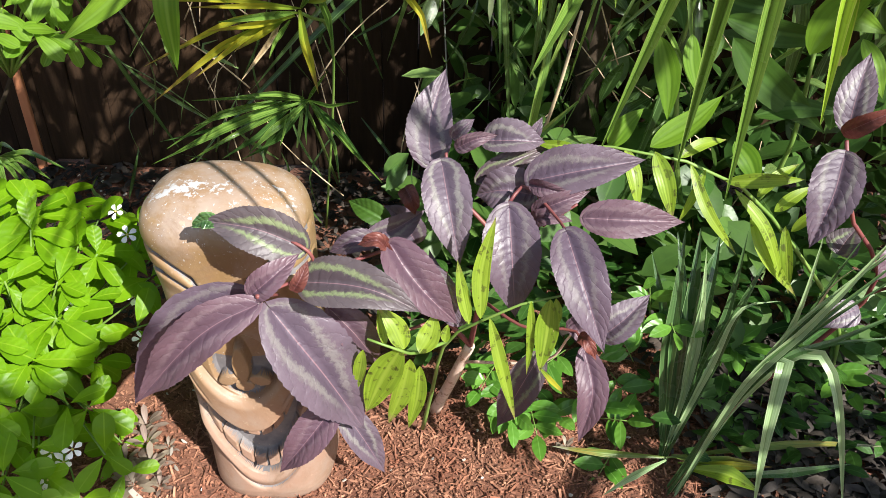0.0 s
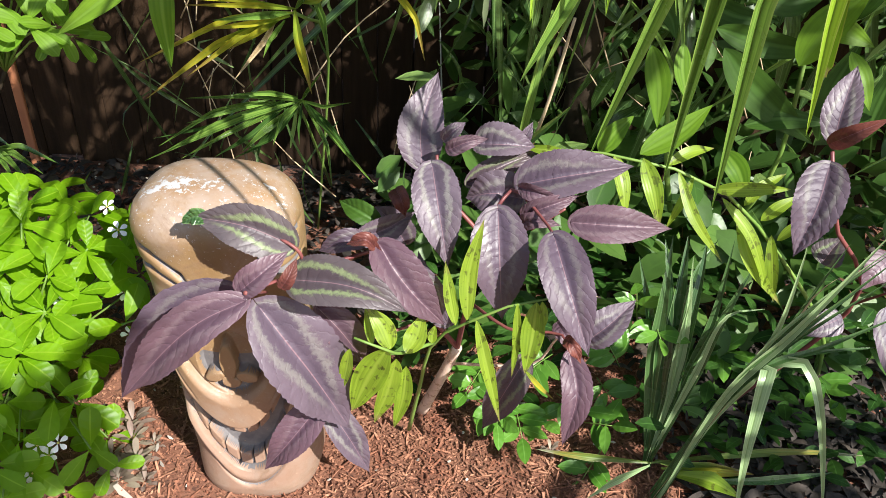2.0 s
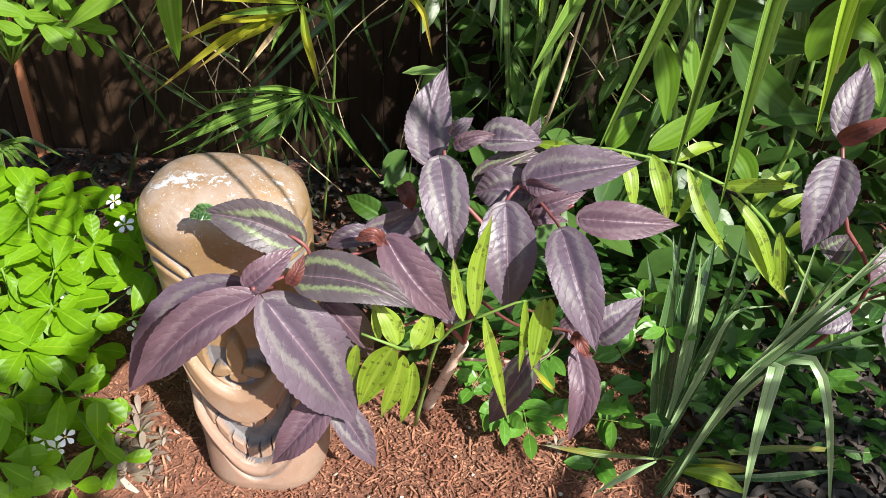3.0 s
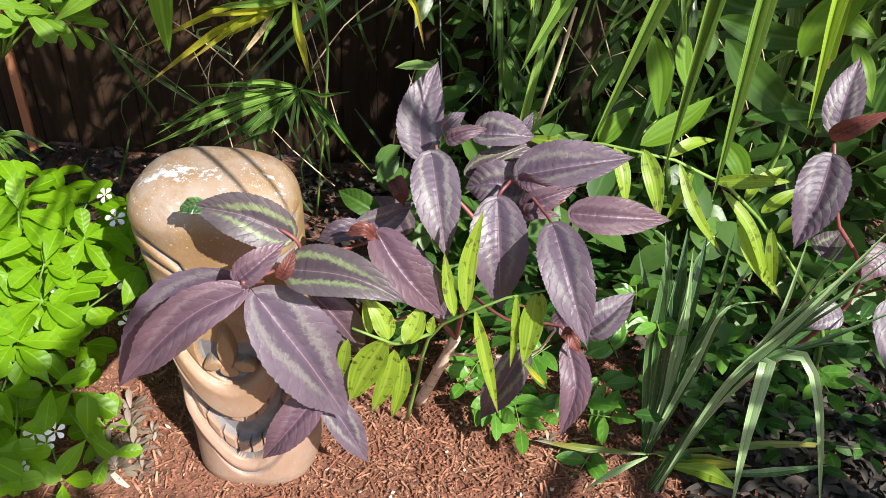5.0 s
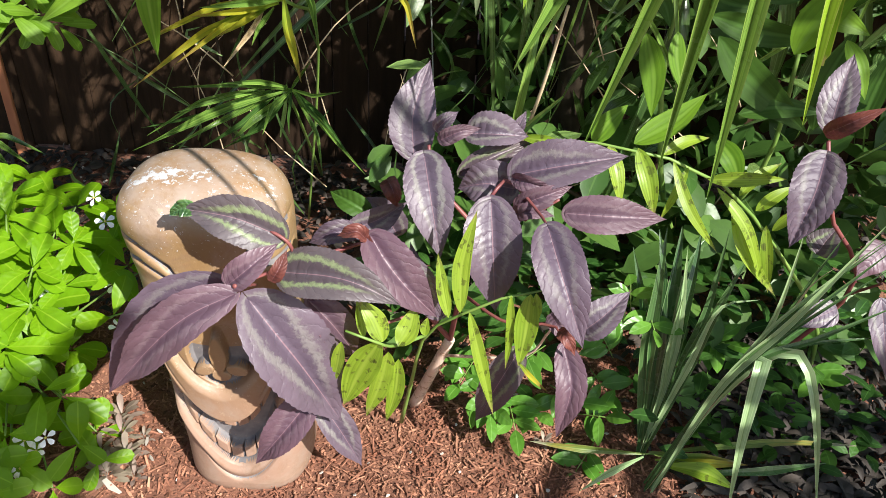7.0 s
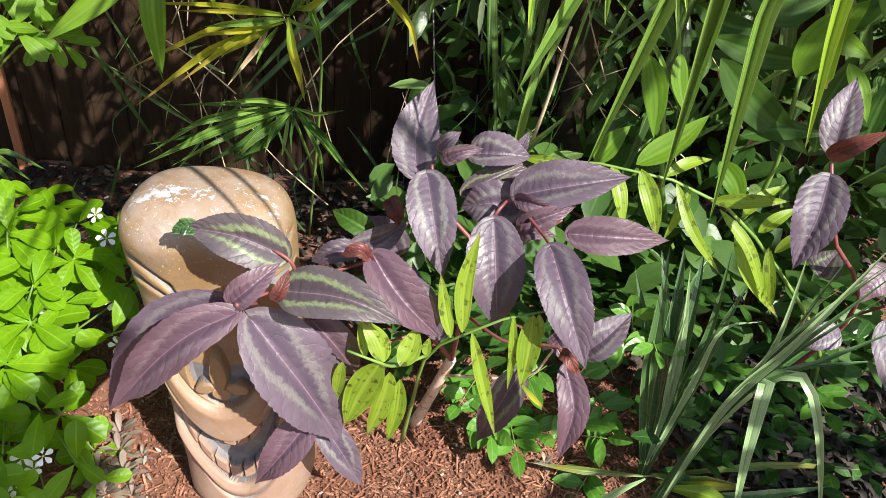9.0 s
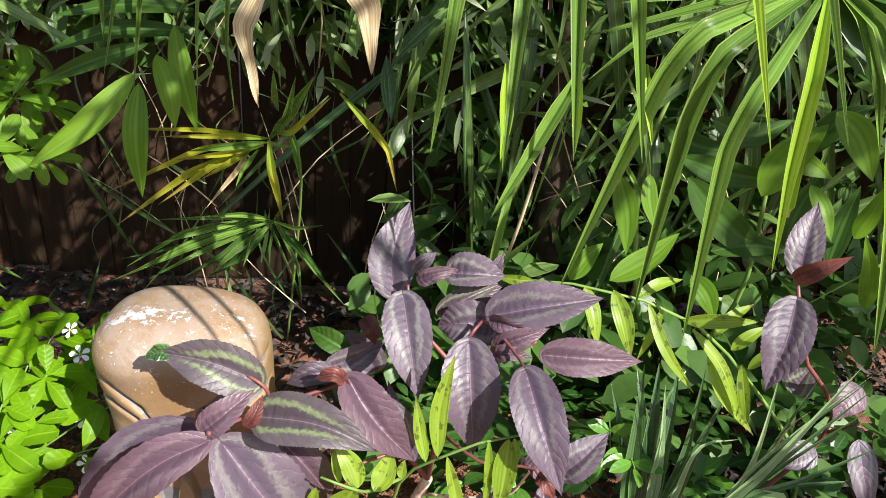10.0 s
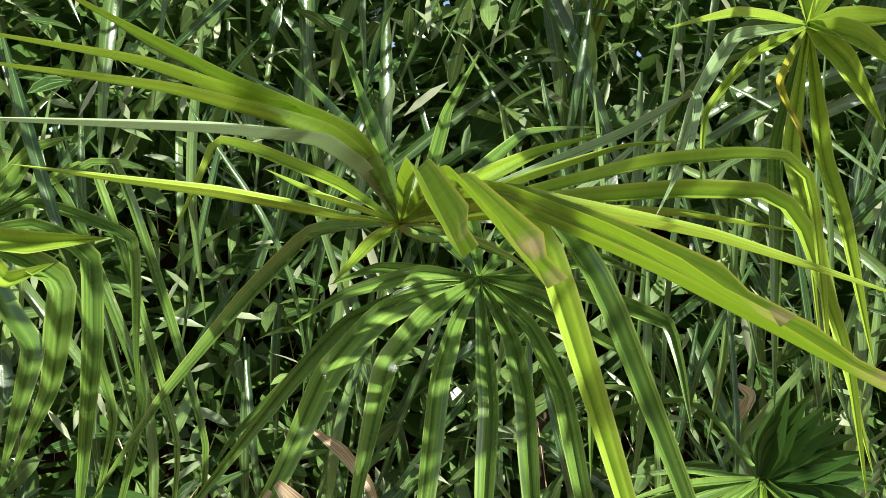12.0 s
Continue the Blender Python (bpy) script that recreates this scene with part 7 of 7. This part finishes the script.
blade(tuft, BLADE, [(-1.072, 1.750, 0.221), (-0.958, 1.700, 0.263), (-0.872, 1.660, 0.233)], 0.0192, (0.13, -0.70, 0.70), "blade")
blade(tuft, BLADE, [(-1.072, 1.750, 0.221), (-0.990, 1.700, 0.298), (-0.935, 1.660, 0.303)], 0.0190, (0.60, -0.54, 0.59), "blade")
blade(tuft, BLADE, [(-1.072, 1.750, 0.221), (-1.016, 1.700, 0.244), (-0.986, 1.660, 0.194)], 0.0193, (0.37, -0.43, 0.83), "blade")


# ---------------------------------------------------------------- bright flowering shrub
def shrub_leaf_meshes(mat_, length, width, count, seed):
    r = random.Random(seed)
    made = []
    for _ in range(count):
        L, W = length * r.uniform(0.85, 1.15), width * r.uniform(0.85, 1.15)
        v, f, uv = ribbon_data([(0, 0, 0), (0, L * 0.5, L * r.uniform(0.02, 0.10)), (0, L, L * r.uniform(-0.12, 0.06))], W, (0, 0, 1), "obov", r.uniform(0.05, 0.25), 12, 4, rng=r)
        me = mesh_from("leaf", v, f, uv)
        me.materials.append(mat_)
        me.polygons.foreach_set("use_smooth", [True] * len(me.polygons))
        made.append(me)
    return made


def aim(at, way, up):
    """A pose at that place whose y runs along way and whose z leans to up."""
    y = Vector(way).normalized()
    z = Vector(up)
    z = (z - y * z.dot(y)).normalized()
    x_ = y.cross(z)
    return Matrix.Translation(at) @ Matrix((x_, y, z)).transposed().to_4x4()


def whorl(plant, meshes, at, axis, r, leaves=3, droop=0.25):
    axis = Vector(axis).normalized()
    side = axis.orthogonal().normalized()
    start = r.uniform(0, 6.28)
    for k in range(leaves):
        a = start + 6.283 * k / leaves + r.gauss(0, 0.18)
        out_ = Matrix.Rotation(a, 3, axis) @ side
        way = out_ + axis * r.uniform(-droop, 0.45)
        ob = part("leaf", meshes[r.randrange(len(meshes))], None, plant, smooth=False)
        ob.matrix_parent_inverse = Matrix.Translation(-plant.location)
        ob.matrix_basis = aim(Vector(at) + out_ * 0.004, way, axis + Vector((0, 0, 0.3))) @ Matrix.Scale(r.uniform(0.75, 1.15), 4)


def flower(plant, at, axis, r, size):
    """Five white petals round a yellow middle."""
    axis = Vector(axis).normalized()
    side = axis.orthogonal().normalized()
    heap = Heap()
    for k in range(5):
        a = 6.283 * k / 5 + r.gauss(0, 0.08)
        o = np.array(Matrix.Rotation(a, 3, axis) @ side)
        n = np.array(axis)
        b = np.array(at)
        v, f, uv = ribbon_data([b + o * size * 0.08, b + o * size * 0.3 + n * size * 0.05, b + o * size * 0.52], size * 0.27, n, "obov", 0.1, 6, 2, rng=r)
        heap.add(v, f, uv)
    fl = heap.build("flower", PETAL)
    held(fl, plant)
    v, f = tube_data([np.array(at), np.array(at) + np.array(axis) * size * 0.09], size * 0.07, size * 0.045, 2, 8)
    st = part("stamens", mesh_from("stamens", v, f), STAMEN, fl)
    return fl


rng = random.Random(41)
CH = shrub_leaf_meshes(CHOISYA, 0.066, 0.036, 6, 4)


def leafy_mound(plant, meshes, centre, radii, wanted, rng, foot, apart=0.05):
    """Rosettes of leaves over a mound, each on its own stem: an open outer shell with a sparser layer under it."""
    placed = []
    tries = 0
    while len(placed) < wanted and tries < 60000:
        tries += 1
        d = Vector((rng.gauss(0, 1), rng.gauss(0, 1), rng.gauss(0, 1))).normalized()
        if d.z < -0.25 or d.y > 0.8:
            continue
        inner = len(placed) > 0.72 * wanted
        at = centre + Vector((d.x * radii[0], d.y * radii[1], d.z * radii[2])) * (rng.uniform(0.60, 0.80) if inner else rng.uniform(0.90, 1.05))
        if at.z < 0.03 or (at.z < 0.27 and at.x > 0.02 - 0.515 * at.y):
            continue
        if any((at - q).length < apart for q in placed):
            continue
        placed.append(at)
        axis = d * 0.55 + Vector((0.25, -0.42, 0.8)) + Vector((rng.gauss(0, 0.22), rng.gauss(0, 0.22), 0))
        whorl(plant, meshes, at, axis, rng, rng.choice((3, 3, 4)), 0.15)
        if rng.random() < 0.5:
            whorl(plant, meshes, at - axis.normalized() * 0.020, axis, rng, 3, 0.5)
        tube("stem", plant, STEM_GREEN, [foot, (Vector(foot) + at) / 2 + Vector((0, 0, 0.03)), at], 0.003, 0.0015, n=4)


choisya = thing("flowering_shrub", "bright lime green shrub with glossy leaves and small white flowers", "shrub", (-0.74, 1.2, 0))
leafy_mound(choisya, CH, Vector((-0.72, 1.16, 0.07)), (0.37, 0.36, 0.35), 150, rng, (-0.74, 1.2, 0.0))
for at in [(-0.558, 0.900, 0.145), (-0.514, 0.890, 0.165), (-0.568, 0.880, 0.097), (-0.537, 0.890, 0.132), (-0.628, 1.080, 0.250), (-0.551, 1.080, 0.292), (-0.563, 1.090, 0.303), (-0.490, 1.200, 0.389), (-0.477, 1.150, 0.286), (-0.526, 1.250, 0.406), (-0.470, 1.120, 0.210)]:
    flower(choisya, at, (0.1 + rng.gauss(0, 0.2), -0.6, 0.8), rng, rng.uniform(0.030, 0.036))
back_shrub = thing("flowering_shrub", "taller bright green shrub branch against the fence", "shrub", (-0.95, 1.65, 0))
leafy_mound(back_shrub, shrub_leaf_meshes(BROAD, 0.07, 0.028, 4, 6), Vector((-0.73, 1.45, 0.70)), (0.13, 0.12, 0.13), 26, rng, (-0.80, 1.5, 0.56), 0.035)
tube("branch", back_shrub, STEM_DARK, [(-0.95, 1.65, -0.01), (-0.97, 1.6, 0.3), (-0.80, 1.5, 0.56)], 0.008, 0.004)

# ---------------------------------------------------------------- growth behind
rng = random.Random(77)


def clear_of_fence_view(x, y, z):
    """The fence stays open to view low down at this end."""
    return not (y < 2.2 and x < 0.05 and z < 0.72)


hang = Heap()
for _ in range(560):
    x, y = rng.uniform(-1.7, 2.2), rng.uniform(1.5, 2.12)
    top = rng.uniform(0.75, 2.7)
    L = rng.uniform(0.25, 0.7)
    if not clear_of_fence_view(x, y, top - L):
        continue
    lean = rng.gauss(0, 0.14) if rng.random() < 0.6 else rng.gauss(0, 0.42)
    b = np.array((x, y, top))
    e = b + (lean, rng.gauss(-0.03, 0.06), -L)
    face = (rng.gauss(0, 0.7), -1, rng.uniform(0, 0.7))
    v, f, uv = ribbon_data([b, (b + e) / 2 + (0, -0.03, 0.03), e], rng.uniform(0.010, 0.034), face, "blade", 0.5, 8, 2, rng=rng)
    hang.add(v, f, uv)
tagged(hang.build("hanging_palm_blades", SHADOW_LEAF), "hanging palm blades in the shade behind", "palm leaves", kind="stuff")


def scatter_leaves(heap, count, xs, ys, zs, sizes, rng, keep, broad=(0.2, 0.5)):
    done = 0
    while done < count:
        x, y, z = rng.uniform(*xs), rng.uniform(*ys), rng.uniform(*zs)
        if not keep(x, y, z):
            continue
        L = rng.uniform(*sizes)
        a = np.array(Vector((rng.gauss(0, 1), rng.gauss(0, 1), rng.gauss(-0.4, 0.7))).normalized() * L)
        b = np.array((x, y, z))
        v, f, uv = ribbon_data([b, b + a / 2 + (0, 0, 0.006), b + a], L * rng.uniform(*broad), (rng.gauss(0.2, 0.6), rng.gauss(-0.4, 0.6), 1), "ellip", 0.15, 4, 2, rng=rng)
        heap.add(v, f, uv)
        done += 1


thicket = Heap()
scatter_leaves(thicket, 3600, (-1.3, 2.4), (1.55, 2.12), (0.05, 2.6), (0.05, 0.16), rng, lambda x, y, z: clear_of_fence_view(x, y, z) and (z > 0.85 or rng.random() < 0.4), (0.16, 0.36))
tagged(thicket.build("shrub_foliage", SHADOW_LEAF), "dense dark green shrub foliage before the fence", "foliage", kind="stuff")
climber = Heap()
scatter_leaves(climber, 4600, (-1.6, 2.6), (1.98, 2.15), (0.78, 2.2), (0.07, 0.16), rng, lambda x, y, z: True, (0.35, 0.6))
scatter_leaves(climber, 900, (0.05, 2.4), (1.98, 2.15), (0.10, 0.85), (0.06, 0.14), rng, lambda x, y, z: True, (0.3, 0.55))
tagged(climber.build("climber_foliage", BACK_DARK), "dark green climber foliage covering the upper fence", "foliage", kind="stuff")
hedge = Heap()
scatter_leaves(hedge, 21000, (-2.5, 2.9), (2.25, 3.0), (0.9, 3.0), (0.08, 0.20), rng, lambda x, y, z: True, (0.30, 0.60))
tagged(hedge.build("hedge_foliage", HEDGE_LEAF), "tall dense hedge foliage beyond the fence", "hedge", kind="stuff")
near_hang = Heap()
for _ in range(60):
    x, y = rng.choice((rng.uniform(-1.1, -0.15), rng.uniform(0.25, 1.5), rng.uniform(0.25, 1.5))), rng.uniform(1.25, 1.55)
    tip = rng.uniform(0.85, 1.3)
    L = rng.uniform(0.3, 0.7)
    b = np.array((x, y, tip + L))
    e = np.array((x + rng.gauss(0, 0.09), y + rng.gauss(0, 0.04), tip))
    v, f, uv = ribbon_data([b, (b + e) / 2 + (rng.gauss(0, 0.02), -0.02, 0), e], rng.uniform(0.010, 0.020), (rng.gauss(0, 0.5), -1, rng.uniform(0, 0.6)), "blade", 0.6, 10, 4, rng=rng)
    near_hang.add(v, f, uv)
tagged(near_hang.build("drooping_palm_blades", SHADOW_LEAF), "long drooping palm blades between the fronds", "palm leaves", kind="stuff")
# leaf clusters added out of view, each set to block sun from one area
shade_canopy = Heap()
scatter_leaves(shade_canopy, 300, (-0.7, 3.0), (0.50, 1.50), (2.3, 2.8), (0.08, 0.18), rng, lambda x, y, z: noise.noise(Vector((x * 2.6, y * 2.6, z * 1.2))) > -0.22)
# made-up cluster behind the camera: shades the flowering shrub's lower corner
scatter_leaves(shade_canopy, 70, (0.90, 1.32), (-1.42, -1.06), (2.28, 2.46), (0.07, 0.13), rng, lambda x, y, z: math.hypot(x - 1.10, y + 1.23) < 0.15, (0.4, 0.6))
scatter_leaves(shade_canopy, 70, (1.45, 2.15), (-0.12, 0.38), (2.25, 2.45), (0.09, 0.18), rng, lambda x, y, z: noise.noise(Vector((x * 5, y * 5, 2.5))) > -0.25)
scatter_leaves(shade_canopy, 45, (2.32, 3.0), (-1.22, -0.80), (2.25, 2.45), (0.09, 0.18), rng, lambda x, y, z: noise.noise(Vector((x * 4, y * 4, 7.5))) > -0.15)
scatter_leaves(shade_canopy, 32, (1.25, 1.7), (-0.05, 0.30), (2.3, 2.5), (0.09, 0.17), rng, lambda x, y, z: True)
scatter_leaves(shade_canopy, 190, (2.05, 3.0), (-0.45, 0.0), (2.25, 2.5), (0.09, 0.17), rng, lambda x, y, z: noise.noise(Vector((x * 3.2, y * 3.2, 0.5))) > 0.05 and not (1.25 < x < 2.05))
scatter_leaves(shade_canopy, 46, (0.70, 1.25), (-0.40, -0.02), (2.2, 2.4), (0.08, 0.16), random.Random(44), lambda x, y, z: True, (0.16, 0.30))
tagged(shade_canopy.build("overhanging_foliage", SHADOW_LEAF), "leaf clusters added out of view to shade parts of the bed", "foliage", kind="stuff")
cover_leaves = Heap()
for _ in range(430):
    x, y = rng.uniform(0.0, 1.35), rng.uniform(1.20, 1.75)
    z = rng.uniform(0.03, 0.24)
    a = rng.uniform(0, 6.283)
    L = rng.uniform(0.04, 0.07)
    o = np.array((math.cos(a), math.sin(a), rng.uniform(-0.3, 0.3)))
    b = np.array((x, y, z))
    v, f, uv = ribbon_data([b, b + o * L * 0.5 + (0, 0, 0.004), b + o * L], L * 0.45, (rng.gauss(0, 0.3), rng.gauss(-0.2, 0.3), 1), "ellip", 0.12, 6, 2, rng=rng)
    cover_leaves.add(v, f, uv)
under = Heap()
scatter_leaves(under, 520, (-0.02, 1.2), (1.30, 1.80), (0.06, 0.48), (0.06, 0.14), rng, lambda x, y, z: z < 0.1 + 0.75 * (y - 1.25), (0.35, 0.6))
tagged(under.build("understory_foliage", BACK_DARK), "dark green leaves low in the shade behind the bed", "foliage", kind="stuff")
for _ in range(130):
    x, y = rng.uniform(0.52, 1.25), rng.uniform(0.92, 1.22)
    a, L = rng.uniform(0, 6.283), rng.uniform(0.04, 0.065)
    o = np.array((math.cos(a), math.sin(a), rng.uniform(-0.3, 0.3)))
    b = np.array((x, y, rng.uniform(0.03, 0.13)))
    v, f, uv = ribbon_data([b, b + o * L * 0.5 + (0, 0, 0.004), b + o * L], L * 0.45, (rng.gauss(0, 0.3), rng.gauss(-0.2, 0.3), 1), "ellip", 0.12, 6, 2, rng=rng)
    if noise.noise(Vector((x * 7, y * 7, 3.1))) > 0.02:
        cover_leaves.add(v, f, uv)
tagged(cover_leaves.build("ground_cover_leaves", COVER), "low ground cover leaves coloured dark green for shade", "ground cover", kind="stuff")
stalks = Heap()
for _ in range(95):
    x, y = rng.uniform(-0.75, 0.6), rng.uniform(1.65, 2.12)
    b = np.array((x, y, rng.uniform(0.02, 0.75)))
    o = np.array((rng.gauss(0, 0.35), rng.gauss(-0.1, 0.2), rng.choice((-1, 1, 1)) * rng.uniform(0.4, 1.0)))
    L = rng.uniform(0.12, 0.42)
    e = b + o * L
    e[2] = max(e[2], 0.01)
    v, f, uv = ribbon_data([b, (b + e) / 2 + (rng.gauss(0, 0.03), -0.02, 0.02), e], rng.uniform(0.003, 0.012), (rng.gauss(0, 0.7), -1, rng.uniform(0, 0.7)), "blade", 0.4, 8, 2, rng=rng)
    stalks.add(v, f, uv)
tagged(stalks.build("thin_palm_blades", SHADOW_LEAF), "thin crossing palm blades low before the fence", "palm leaves", kind="stuff")
sunlit = Heap()
for _ in range(9):
    x, y = rng.uniform(0.10, 1.05), rng.uniform(1.36, 1.66)
    b = np.array((x, y, rng.uniform(0.30, 0.62)))
    L = rng.uniform(0.22, 0.5)
    e = b + (L * rng.gauss(0.30, 0.5), rng.gauss(0, 0.04), L)
    v, f, uv = ribbon_data([e, (b + e) / 2 + (0, -0.02, 0.03), b], rng.uniform(0.006, 0.017), (rng.gauss(0.3, 0.4), -1, rng.uniform(0.2, 0.9)), "blade", 0.5, 10, 4, rng=rng, crease=True)
    sunlit.add(v, f, uv)
tagged(sunlit.build("narrow_palm_leaflets", SUNLIT_BLADE), "narrow palm leaflets hanging behind the bed, coloured bright as if sunlit", "palm leaves", kind="stuff")
straw = Heap()
for _ in range(45):
    x, y = rng.uniform(-0.7, 0.9), rng.uniform(1.6, 2.1)
    b = np.array((x, y, rng.uniform(0.0, 0.9)))
    e = b + (rng.gauss(0, 0.10), rng.gauss(0, 0.05), rng.uniform(0.08, 0.35))
    v, f = tube_data([b, (b + e) / 2 + (rng.gauss(0, 0.015), 0, 0), e], 0.0018, 0.0010, 5, 5)
    straw.add(v, f)
tagged(straw.build("dry_stalks", STRAW), "thin dry straw-coloured stalks among the palms", "stalks", kind="stuff")
slivers = Heap()
for _ in range(1500):
    x, y, z = rng.uniform(-1.4, 1.8), rng.uniform(1.5, 2.1), rng.uniform(0.75, 2.3)
    L = rng.uniform(0.04, 0.11)
    d = np.array(Vector((rng.gauss(0, 0.8), rng.gauss(0, 0.5), rng.gauss(-0.3, 0.8))).normalized() * L)
    b = np.array((x, y, z))
    v, f, uv = ribbon_data([b, b + d / 2 + (0, 0, 0.003), b + d], rng.uniform(0.008, 0.022), (rng.gauss(0.2, 0.6), rng.gauss(-0.5, 0.5), 0.8), "ellip", 0.2, 3, 2, rng=rng)
    slivers.add(v, f, uv)
tagged(slivers.build("small_leaf_slivers", SLIVER), "small narrow leaves in the thicket, coloured pale as if sunlit", "foliage", kind="stuff")
